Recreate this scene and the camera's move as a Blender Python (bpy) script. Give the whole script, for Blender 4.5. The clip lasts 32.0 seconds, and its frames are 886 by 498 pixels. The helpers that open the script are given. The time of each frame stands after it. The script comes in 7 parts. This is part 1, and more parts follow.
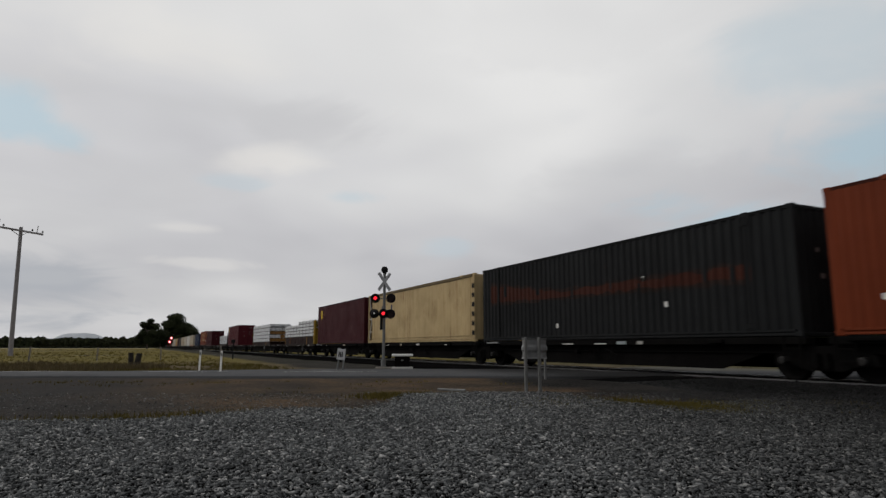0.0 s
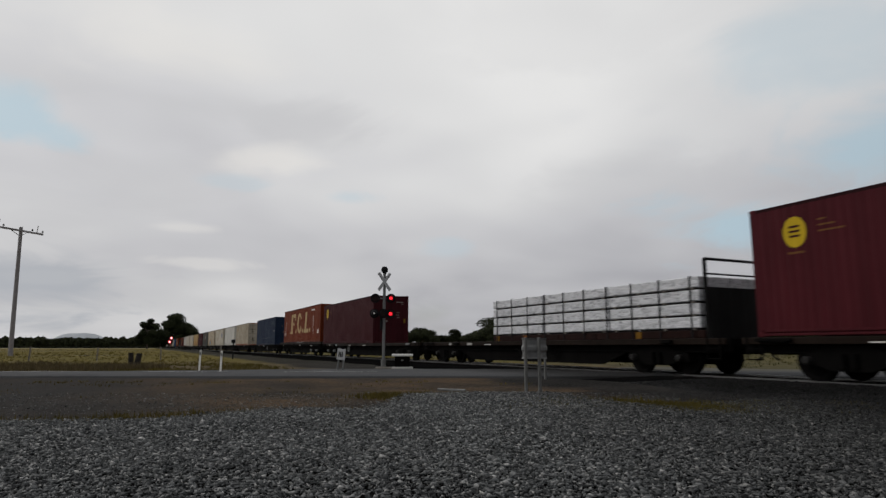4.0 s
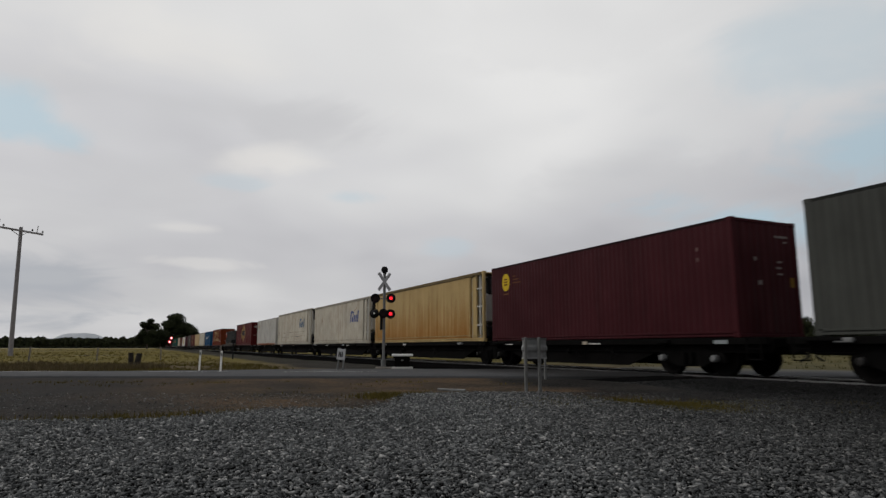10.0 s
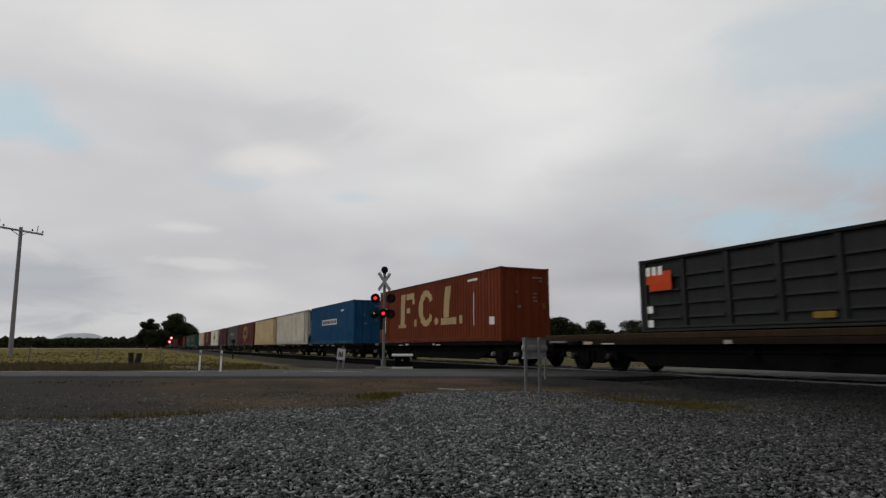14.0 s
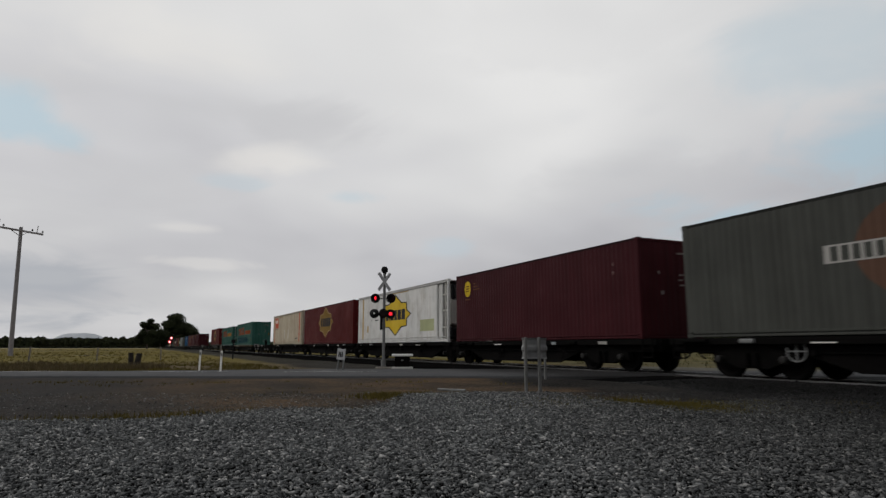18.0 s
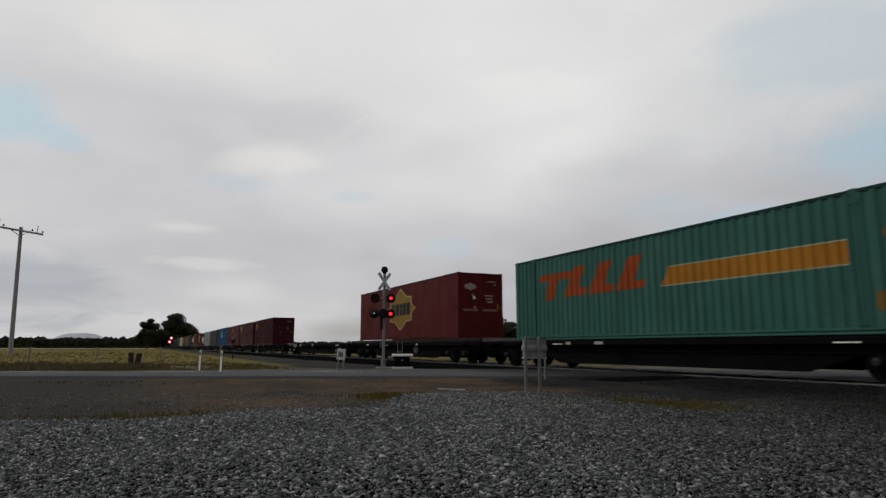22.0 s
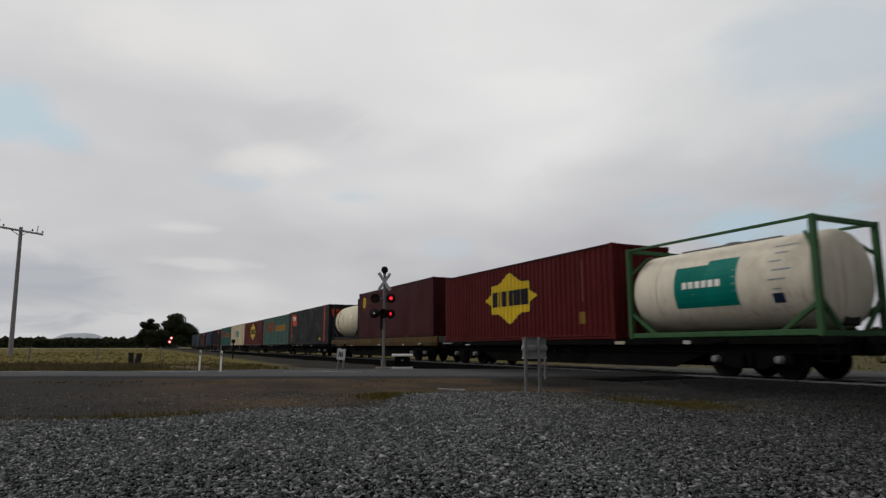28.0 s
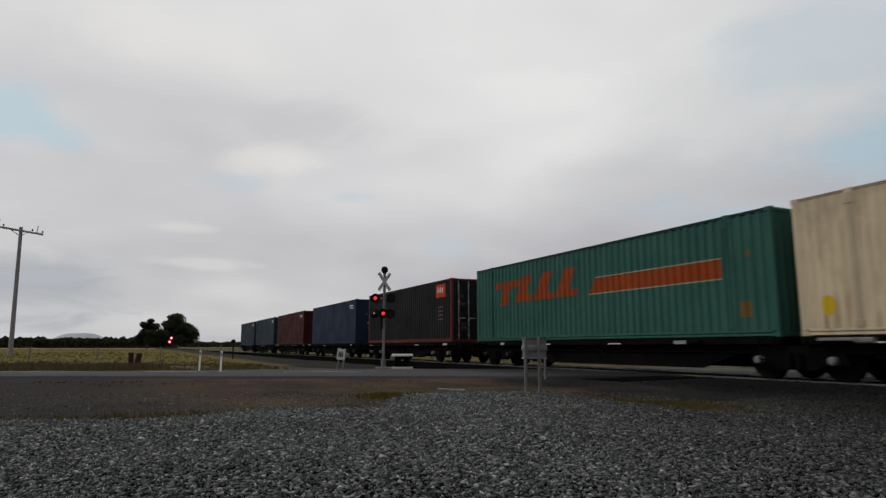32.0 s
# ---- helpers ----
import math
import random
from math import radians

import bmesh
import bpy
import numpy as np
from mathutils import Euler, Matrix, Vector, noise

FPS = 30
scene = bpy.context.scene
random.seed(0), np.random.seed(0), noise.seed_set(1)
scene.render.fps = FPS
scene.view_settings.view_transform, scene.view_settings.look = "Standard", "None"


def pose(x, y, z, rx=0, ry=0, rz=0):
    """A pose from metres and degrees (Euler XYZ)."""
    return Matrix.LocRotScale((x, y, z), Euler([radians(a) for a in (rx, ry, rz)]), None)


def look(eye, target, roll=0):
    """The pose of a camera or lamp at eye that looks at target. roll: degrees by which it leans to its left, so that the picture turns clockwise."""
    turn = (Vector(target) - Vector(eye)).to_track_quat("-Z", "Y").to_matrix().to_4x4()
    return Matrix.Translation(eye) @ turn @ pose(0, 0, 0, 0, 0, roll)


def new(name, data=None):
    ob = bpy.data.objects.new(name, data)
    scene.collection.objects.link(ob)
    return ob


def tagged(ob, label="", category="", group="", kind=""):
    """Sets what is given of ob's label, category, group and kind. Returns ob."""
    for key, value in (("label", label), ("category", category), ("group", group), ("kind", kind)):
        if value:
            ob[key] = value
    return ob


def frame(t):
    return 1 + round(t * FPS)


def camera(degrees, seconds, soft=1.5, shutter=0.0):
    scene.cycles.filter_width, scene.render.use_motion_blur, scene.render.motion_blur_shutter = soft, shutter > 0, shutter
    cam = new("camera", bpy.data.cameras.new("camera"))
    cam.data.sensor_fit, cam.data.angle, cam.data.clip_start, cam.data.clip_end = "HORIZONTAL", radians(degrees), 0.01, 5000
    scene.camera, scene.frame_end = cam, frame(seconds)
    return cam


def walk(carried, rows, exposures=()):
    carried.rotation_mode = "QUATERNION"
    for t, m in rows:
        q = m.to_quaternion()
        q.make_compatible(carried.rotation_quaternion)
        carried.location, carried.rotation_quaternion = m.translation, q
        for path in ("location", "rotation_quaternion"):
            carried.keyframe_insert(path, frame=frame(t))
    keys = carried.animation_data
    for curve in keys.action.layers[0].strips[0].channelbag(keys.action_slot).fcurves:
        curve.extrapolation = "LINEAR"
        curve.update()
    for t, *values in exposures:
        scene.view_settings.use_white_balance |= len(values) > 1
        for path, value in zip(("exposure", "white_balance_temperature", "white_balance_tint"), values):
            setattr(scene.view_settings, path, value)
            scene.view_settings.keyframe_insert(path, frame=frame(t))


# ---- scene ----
cam = camera(70.53, 32.0, soft=1.4, shutter=0.12)
EYE = Vector((0.0, 0.0, 0.78))
CAM_POSE = look(EYE, EYE + Vector((0.42533, 0.89194, 0.15353)), -0.06)
walk(cam, [(0.0, CAM_POSE), (32.0, CAM_POSE)], [(0.0, 0.0), (23.0, 0.0), (23.8, -0.08), (24.6, -0.08), (25.2, -0.05), (26.0, 0.0), (32.0, 0.0)])

# ---------------------------------------------------------------- light
SUN_DIR = Vector((-0.55, 0.50, 0.67)).normalized()
world = bpy.data.worlds.new("overcast_sky")
scene.world = world
world.use_nodes = True


def link(nt, a, b):
    nt.links.new(a, b)


def ramp(nt, fac, stops, interp="LINEAR"):
    r = nt.nodes.new("ShaderNodeValToRGB")
    r.color_ramp.interpolation = interp
    els = r.color_ramp.elements
    while len(els) < len(stops):
        els.new(0.5)
    for e, (p, c) in zip(els, stops):
        e.position = p
        e.color = (*c, 1) if len(c) == 3 else c
    link(nt, fac, r.inputs["Fac"])
    return r.outputs["Color"]


def mixc(nt, fac, a, b, mode="MIX"):
    m = nt.nodes.new("ShaderNodeMix")
    m.data_type, m.blend_type = "RGBA", mode
    for sock, v in ((m.inputs[0], fac), (m.inputs[6], a), (m.inputs[7], b)):
        if isinstance(v, (int, float)):
            sock.default_value = v
        elif isinstance(v, tuple):
            sock.default_value = (*v, 1)
        else:
            link(nt, v, sock)
    return m.outputs[2]


def math_node(nt, op, a, b=None, clamp=False):
    m = nt.nodes.new("ShaderNodeMath")
    m.operation, m.use_clamp = op, clamp
    for i, v in enumerate((a, b)):
        if v is None:
            continue
        if isinstance(v, (int, float)):
            m.inputs[i].default_value = v
        else:
            link(nt, v, m.inputs[i])
    return m.outputs[0]


def noise_tex(nt, vec, scale, detail=4.0, rough=0.55, dist=0.0):
    n = nt.nodes.new("ShaderNodeTexNoise")
    n.inputs["Scale"].default_value = scale
    n.inputs["Detail"].default_value = detail
    n.inputs["Roughness"].default_value = rough
    n.inputs["Distortion"].default_value = dist
    if vec is not None:
        link(nt, vec, n.inputs["Vector"])
    return n.outputs["Fac"]


def mapping(nt, vec, scale=(1, 1, 1), loc=(0, 0, 0), rot=(0, 0, 0)):
    m = nt.nodes.new("ShaderNodeMapping")
    m.inputs["Scale"].default_value = scale
    m.inputs["Location"].default_value = loc
    m.inputs["Rotation"].default_value = rot
    link(nt, vec, m.inputs["Vector"])
    return m.outputs["Vector"]


def build_world():
    nt = world.node_tree
    nt.nodes.clear()
    out = nt.nodes.new("ShaderNodeOutputWorld")
    bg = nt.nodes.new("ShaderNodeBackground")
    sky = nt.nodes.new("ShaderNodeTexSky")
    sky.sky_type, sky.sun_disc = "NISHITA", False
    sky.sun_elevation = math.asin(SUN_DIR.z)
    sky.sun_rotation = math.atan2(SUN_DIR.x, SUN_DIR.y)
    sky.air_density, sky.dust_density = 1.0, 2.0
    tc = nt.nodes.new("ShaderNodeTexCoord")
    sep = nt.nodes.new("ShaderNodeSeparateXYZ")
    link(nt, tc.outputs["Generated"], sep.inputs[0])
    # clouds lie in a flat layer: project the direction on a plane overhead
    up = math_node(nt, "ADD", math_node(nt, "MAXIMUM", sep.outputs["Z"], 0.0), 0.24)
    comb = nt.nodes.new("ShaderNodeCombineXYZ")
    link(nt, math_node(nt, "DIVIDE", sep.outputs["X"], up), comb.inputs[0])
    link(nt, math_node(nt, "DIVIDE", sep.outputs["Y"], up), comb.inputs[1])
    flat = mapping(nt, comb.outputs[0], (1.0, 1.0, 1.0), (3.1, 1.7, 0.4))
    big = noise_tex(nt, flat, 0.55, 3.0, 0.45, 0.2)
    small = noise_tex(nt, mapping(nt, flat, (1.0, 1.0, 1.0), (9.0, 2.0, 0.0)), 1.5, 2.5, 0.45, 0.3)
    mixed = math_node(nt, "ADD", math_node(nt, "MULTIPLY", big, 0.7), math_node(nt, "MULTIPLY", small, 0.3))
    cloud = ramp(nt, mixed, [(0.34, (0.49, 0.49, 0.515)), (0.46, (0.625, 0.625, 0.64)), (0.55, (0.715, 0.715, 0.715)), (0.66, (0.84, 0.835, 0.825))])
    # a thicker, greyer layer low over the horizon
    low = ramp(nt, sep.outputs["Z"], [(0.0, (0.70, 0.70, 0.72)), (0.10, (0.815, 0.815, 0.825)), (0.26, (0.955, 0.955, 0.96)), (0.5, (0.995, 0.995, 0.995)), (1.0, (1.0, 1.0, 1.0))])
    cloud = mixc(nt, 1.0, cloud, low, "MULTIPLY")
    # thin places where the blue or the evening gold comes through
    thin = ramp(nt, noise_tex(nt, mapping(nt, flat, (1.0, 1.0, 1.0), (4.6, 7.3, 0.0)), 0.75, 3.0, 0.5, 0.2), [(0.60, (0, 0, 0)), (0.72, (0.35, 0.35, 0.35))])
    sky_col = mixc(nt, 1.0, sky.outputs[0], (0.085, 0.085, 0.085), "MULTIPLY")

    ragged = noise_tex(nt, mapping(nt, flat, (1.0, 1.0, 1.0), (2.0, 5.0, 1.0)), 2.4, 4.0, 0.55, 0.5)

    def gap(bearing, height, wide, tall, amount):
        a, e = radians(bearing), radians(height)
        d = nt.nodes.new("ShaderNodeVectorMath")
        d.operation = "SUBTRACT"
        link(nt, tc.outputs["Generated"], d.inputs[0])
        d.inputs[1].default_value = (math.sin(a) * math.cos(e), math.cos(a) * math.cos(e), math.sin(e))
        sq = mapping(nt, d.outputs[0], (1 / wide, 1 / wide, 1 / tall))
        ln = nt.nodes.new("ShaderNodeVectorMath")
        ln.operation = "LENGTH"
        link(nt, sq, ln.inputs[0])
        edge = math_node(nt, "ADD", ln.outputs["Value"], math_node(nt, "MULTIPLY", math_node(nt, "SUBTRACT", ragged, 0.5), 2.6))
        return ramp(nt, edge, [(0.15, (amount,) * 3), (1.1, (0, 0, 0))], "EASE")
    col = mixc(nt, thin, cloud, sky_col)
    # thicker folds, then blue openings, then places where the light comes through
    for b_, e_, w_, h_, k_ in ((12.8, 19.4, 0.135, 0.054, 0.55), (2.2, 20.2, 0.361, 0.041, 0.50), (-8.2, 10.4, 0.271, 0.081, 0.50), (-0.8, 13.1, 0.234, 0.045, 0.35), (43.3, 13.9, 0.271, 0.054, 0.40), (17, 5.7, 0.271, 0.045, 0.35), (53.3, 14.3, 0.180, 0.054, 0.30), (37.3, 27.3, 0.271, 0.072, 0.20)):
        col = mixc(nt, gap(b_, e_, w_, h_, k_), col, (0.545, 0.545, 0.56))
    for b_, e_, w_, h_, k_ in ((-10.7, 17.3, 0.090, 0.050, 0.80), (61.2, 15.5, 0.162, 0.063, 0.90), (61.6, 23.1, 0.198, 0.099, 0.45), (50.6, 10, 0.162, 0.054, 0.95), (7.3, 14.1, 0.054, 0.014, 0.30), (16.6, 13.4, 0.063, 0.015, 0.40), (26.3, 9, 0.054, 0.023, 0.35)):
        col = mixc(nt, gap(b_, e_, w_, h_, k_), col, (0.46, 0.585, 0.66))
    for b_, e_, w_, h_, k_ in ((10.2, 16.3, 0.090, 0.027, 0.50), (-0.8, 24, 0.216, 0.072, 0.40), (2.9, 10, 0.086, 0.012, 0.32), (-6.9, 5.3, 0.054, 0.013, 0.50), (3.9, 7.1, 0.095, 0.011, 0.32)):
        col = mixc(nt, gap(b_, e_, w_, h_, k_), col, (0.80, 0.775, 0.735))
    # a heavier bank low in the north-west
    col = mixc(nt, gap(-8, 4.5, 0.17, 0.06, 0.85), col, (0.40, 0.42, 0.455))
    # the cloud is thinner and brighter on the sun's side of the sky
    side = nt.nodes.new("ShaderNodeVectorMath")
    side.operation = "DOT_PRODUCT"
    link(nt, tc.outputs["Generated"], side.inputs[0])
    flat_sun = Vector((SUN_DIR.x, SUN_DIR.y, 0)).normalized()
    side.inputs[1].default_value = flat_sun
    fac = math_node(nt, "ADD", math_node(nt, "MULTIPLY", side.outputs["Value"], 0.5), 0.5)
    col = mixc(nt, 1.0, col, ramp(nt, fac, [(0.0, (0.50, 0.50, 0.51)), (0.35, (0.87, 0.875, 0.885)), (0.64, (1.0, 1.0, 1.0)), (0.95, (1.0, 1.0, 1.0))]), "MULTIPLY")
    link(nt, col, bg.inputs["Color"])
    bg.inputs["Strength"].default_value = SKY_STRENGTH
    link(nt, bg.outputs[0], out.inputs[0])


SKY_STRENGTH = 1.015
build_world()
sun = new("sun", bpy.data.lights.new("sun", "SUN"))
sun.data.energy, sun.data.angle, sun.data.color = 1.1, radians(26), (1.0, 0.965, 0.92)
sun.matrix_basis = look(SUN_DIR * 300, (0, 0, 0))


# ---------------------------------------------------------------- materials
def material(name, rough=0.6, metal=0.0, spec=0.22):
    m = bpy.data.materials.new(name)
    m.use_nodes = True
    nt = m.node_tree
    b = nt.nodes["Principled BSDF"]
    b.inputs["Roughness"].default_value = rough
    b.inputs["Metallic"].default_value = metal
    b.inputs["Specular IOR Level"].default_value = spec
    return m, nt, b


def obj_coords(nt):
    return nt.nodes.new("ShaderNodeTexCoord").outputs["Object"]


def world_coords(nt):
    return nt.nodes.new("ShaderNodeNewGeometry").outputs["Position"]


def bump(nt, b, height, strength=0.3, dist=0.02):
    n = nt.nodes.new("ShaderNodeBump")
    n.inputs["Strength"].default_value = strength
    n.inputs["Distance"].default_value = dist
    link(nt, height, n.inputs["Height"])
    link(nt, n.outputs[0], b.inputs["Normal"])


def paint_mat(name, streak=0.2, rough=0.5, rust=0.45, wash=None, runs=0.0):
    """Weathered coach paint in the object's own colour, with run-off streaks, scuffs and rust."""
    m, nt, b = material(name, rough, 0.0, 0.07)
    info = nt.nodes.new("ShaderNodeObjectInfo")
    co = obj_coords(nt)
    off = nt.nodes.new("ShaderNodeVectorMath")
    off.operation = "ADD"
    sc = math_node(nt, "MULTIPLY", info.outputs["Random"], 37.0)
    link(nt, co, off.inputs[0])
    link(nt, sc, off.inputs[1])
    v = off.outputs[0]
    streaks = noise_tex(nt, mapping(nt, v, (3.2, 3.2, 0.14)), 1.5, 7.0, 0.68)
    blotch = noise_tex(nt, v, 0.7, 5.0, 0.6)
    fine = noise_tex(nt, v, 14.0, 3.0, 0.6)
    dark = ramp(nt, streaks, [(0.40, (1, 1, 1)), (0.78, (1 - streak, 1 - streak * 1.02, 1 - streak * 1.05))])
    col = mixc(nt, 1.0, info.outputs["Color"], dark, "MULTIPLY")
    tint = ramp(nt, blotch, [(0.3, (0.84, 0.84, 0.84)), (0.7, (1.08, 1.075, 1.06))])
    col = mixc(nt, 1.0, col, tint, "MULTIPLY")
    if wash:
        # brown wash that has crept up the panels
        hgt = nt.nodes.new("ShaderNodeSeparateXYZ")
        link(nt, co, hgt.inputs[0])
        lvl = math_node(nt, "ADD", math_node(nt, "MULTIPLY", hgt.outputs["Z"], -0.22), math_node(nt, "MULTIPLY", streaks, 0.9))
        col = mixc(nt, ramp(nt, lvl, [(0.0, (0.1, 0.1, 0.1)), (0.42, (0.9, 0.9, 0.9))]), col, wash)
    if runs:
        # thin brown runs below seams and fittings, and a sooty film in clouds
        thin_runs = noise_tex(nt, mapping(nt, v, (7.0, 7.0, 0.22)), 1.3, 5.0, 0.62)
        patch = noise_tex(nt, mapping(nt, v, (0.5, 0.5, 0.8)), 1.0, 3.0, 0.5)
        hit = math_node(nt, "MULTIPLY", ramp(nt, thin_runs, [(0.50, (0, 0, 0)), (0.64, (runs,) * 3)]), ramp(nt, patch, [(0.42, (0, 0, 0)), (0.62, (1, 1, 1))]))
        col = mixc(nt, hit, col, (0.17, 0.085, 0.035))
        film = ramp(nt, noise_tex(nt, mapping(nt, v, (0.8, 0.8, 0.5)), 1.6, 6.0, 0.65), [(0.5, (1, 1, 1)), (0.75, (0.72, 0.70, 0.67))])
        col = mixc(nt, 1.0, col, film, "MULTIPLY")
    spots = ramp(nt, noise_tex(nt, mapping(nt, v, (1.0, 1.0, 0.4)), 5.0, 6.0, 0.7), [(0.68, (0, 0, 0)), (0.76, (rust, rust, rust))])
    col = mixc(nt, spots, col, (0.075, 0.035, 0.018))
    link(nt, col, b.inputs["Base Color"])
    link(nt, ramp(nt, blotch, [(0.3, (rough + 0.14,) * 3), (0.7, (rough - 0.08,) * 3)]), b.inputs["Roughness"])
    bump(nt, b, math_node(nt, "ADD", math_node(nt, "MULTIPLY", blotch, 0.8), math_node(nt, "MULTIPLY", fine, 0.2)), 0.18, 0.03)
    return m


def plain_mat(name, col, rough=0.6, metal=0.0, var=0.25, scale=3.0, bumps=0.15, spec=0.22):
    m, nt, b = material(name, rough, metal, spec)
    co = obj_coords(nt)
    big = noise_tex(nt, co, scale, 5.0, 0.6)
    fine = noise_tex(nt, co, scale * 11, 3.0, 0.6)
    mixn = math_node(nt, "ADD", math_node(nt, "MULTIPLY", big, 0.65), math_node(nt, "MULTIPLY", fine, 0.35))
    lo = tuple(c * (1 - var) for c in col)
    hi = tuple(c * (1 + var) for c in col)
    link(nt, ramp(nt, mixn, [(0.32, lo), (0.68, hi)]), b.inputs["Base Color"])
    bump(nt, b, mixn, bumps, 0.02)
    return m


PAINT = paint_mat("container_paint", 0.34, 0.55, 0.6)
PAINT_STAINED = paint_mat("stained_pale_paint", 0.16, 0.55, 0.55, None, 0.75)
PAINT_PALE = paint_mat("pale_sheet_paint", 0.10, 0.5, 0.35, None, 0.35)
PAINT_CLEAN = paint_mat("marking_paint", 0.15, 0.5, 0.25)
PAINT_WASHED = paint_mat("rust_washed_paint", 0.3, 0.55, 0.6, (0.24, 0.098, 0.014))
PAINT_GRIMY = paint_mat("grimy_paint", 0.5, 0.6, 0.7)
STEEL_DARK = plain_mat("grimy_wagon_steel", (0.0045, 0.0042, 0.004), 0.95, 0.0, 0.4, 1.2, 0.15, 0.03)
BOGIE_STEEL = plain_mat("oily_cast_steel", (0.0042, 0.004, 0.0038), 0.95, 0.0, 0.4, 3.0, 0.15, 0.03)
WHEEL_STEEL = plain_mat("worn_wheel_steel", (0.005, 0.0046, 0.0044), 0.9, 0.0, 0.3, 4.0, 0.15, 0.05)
CAP_STEEL = plain_mat("greasy_cap_steel", (0.018, 0.017, 0.016), 0.55, 0.4, 0.3, 6.0)
BAR_STEEL = plain_mat("pale_galvanised_bar", (0.30, 0.295, 0.28), 0.55, 0.2, 0.25, 6.0)
RAIL_STEEL = plain_mat("polished_rail", (0.20, 0.195, 0.19), 0.45, 0.9, 0.15, 4.0)
GALV = plain_mat("galvanised_steel", (0.15, 0.152, 0.15), 0.6, 0.25, 0.25, 6.0)
WHITE_PAINT = plain_mat("white_paint", (0.72, 0.71, 0.68), 0.5, 0.0, 0.12, 5.0)
BLACK_PAINT = plain_mat("black_paint", (0.007, 0.007, 0.008), 0.65, 0.0, 0.3, 6.0, 0.1, 0.12)
RUBBER = plain_mat("black_rubber", (0.015, 0.015, 0.015), 0.85, 0.0, 0.3, 8.0)
CONCRETE = plain_mat("concrete", (0.36, 0.35, 0.33), 0.9, 0.0, 0.25, 3.0, 0.4)
STUMP_WOOD = plain_mat("rotten_timber", (0.022, 0.019, 0.017), 0.95, 0.0, 0.4, 5.0, 0.6)
TIMBER_GREY = plain_mat("weathered_timber", (0.15, 0.135, 0.12), 0.9, 0.0, 0.35, 5.0, 0.5)


def wrap_mat():
    """Creased plastic sheet with faded dark print and torn places."""
    m, nt, b = material("white_plastic_wrap", 0.4, 0.0, 0.3)
    co = world_free(nt)
    crease = noise_tex(nt, mapping(nt, co, (1.0, 1.0, 3.2), (0, 0, 0), (0, 0.5, 0)), 2.6, 6.0, 0.62, 1.2)
    printed = noise_tex(nt, mapping(nt, co, (0.8, 0.8, 2.0)), 3.6, 5.0, 0.7)
    # wrinkle shade painted in: dark in the creases, pale on the folds
    col = ramp(nt, crease, [(0.33, (0.26, 0.265, 0.28)), (0.47, (0.50, 0.505, 0.52)), (0.66, (0.64, 0.645, 0.66))])
    col = mixc(nt, ramp(nt, printed, [(0.60, (0, 0, 0)), (0.68, (0.75, 0.75, 0.75))]), col, (0.09, 0.09, 0.10))
    link(nt, col, b.inputs["Base Color"])
    bump(nt, b, crease, 0.8, 0.05)
    return m


def world_free(nt):
    """The thing's own space, shifted by chance from piece to piece."""
    info = nt.nodes.new("ShaderNodeObjectInfo")
    off = nt.nodes.new("ShaderNodeVectorMath")
    off.operation = "ADD"
    link(nt, obj_coords(nt), off.inputs[0])
    link(nt, math_node(nt, "MULTIPLY", info.outputs["Random"], 23.0), off.inputs[1])
    return off.outputs[0]


WRAP = wrap_mat()
SAWN = plain_mat("sawn_pine_ends", (0.20, 0.105, 0.035), 0.85, 0.0, 0.3, 8.0, 0.4)
BARK = plain_mat("gum_bark", (0.12, 0.10, 0.085), 0.95, 0.0, 0.35, 2.0, 0.6)
LENS_OFF = plain_mat("dark_red_glass", (0.012, 0.003, 0.003), 0.45, 0.0, 0.1, 5.0, 0.0, 0.2)


def glow_mat(name, col, strength):
    m, nt, b = material(name, 0.3)
    b.inputs["Base Color"].default_value = (*col, 1)
    b.inputs["Emission Color"].default_value = (*col, 1)
    b.inputs["Emission Strength"].default_value = strength
    return m


LENS_ON = glow_mat("lit_red_lens", (1.0, 0.02, 0.035), 1.5)
LENS_CORE = glow_mat("lit_lamp_core", (1.0, 0.42, 0.45), 2.8)


def leaf_mat(name, a, c):
    m, nt, b = material(name, 0.85, 0.0, 0.06)
    geo = nt.nodes.new("ShaderNodeNewGeometry")
    col = ramp(nt, geo.outputs["Random Per Island"], [(0.0, a), (1.0, c)])
    big = noise_tex(nt, geo.outputs["Position"], 0.35, 3.0)
    col = mixc(nt, 1.0, col, ramp(nt, big, [(0.3, (0.7, 0.7, 0.7)), (0.7, (1.2, 1.2, 1.2))]), "MULTIPLY")
    link(nt, col, b.inputs["Base Color"])
    return m


LEAF = leaf_mat("gum_leaves", (0.010, 0.015, 0.007), (0.036, 0.042, 0.018))
FAR_LEAF = leaf_mat("far_foliage", (0.013, 0.016, 0.008), (0.036, 0.041, 0.018))
GRASS = leaf_mat("dry_grass_blades", (0.078, 0.064, 0.014), (0.115, 0.089, 0.024))
DULL_GRASS = leaf_mat("dull_grass_blades", (0.056, 0.051, 0.021), (0.080, 0.069, 0.029))
STRAW = leaf_mat("straw_blades", (0.062, 0.048, 0.024), (0.125, 0.098, 0.052))
GREEN_GRASS = leaf_mat("green_grass_blades", (0.060, 0.052, 0.012), (0.115, 0.090, 0.024))


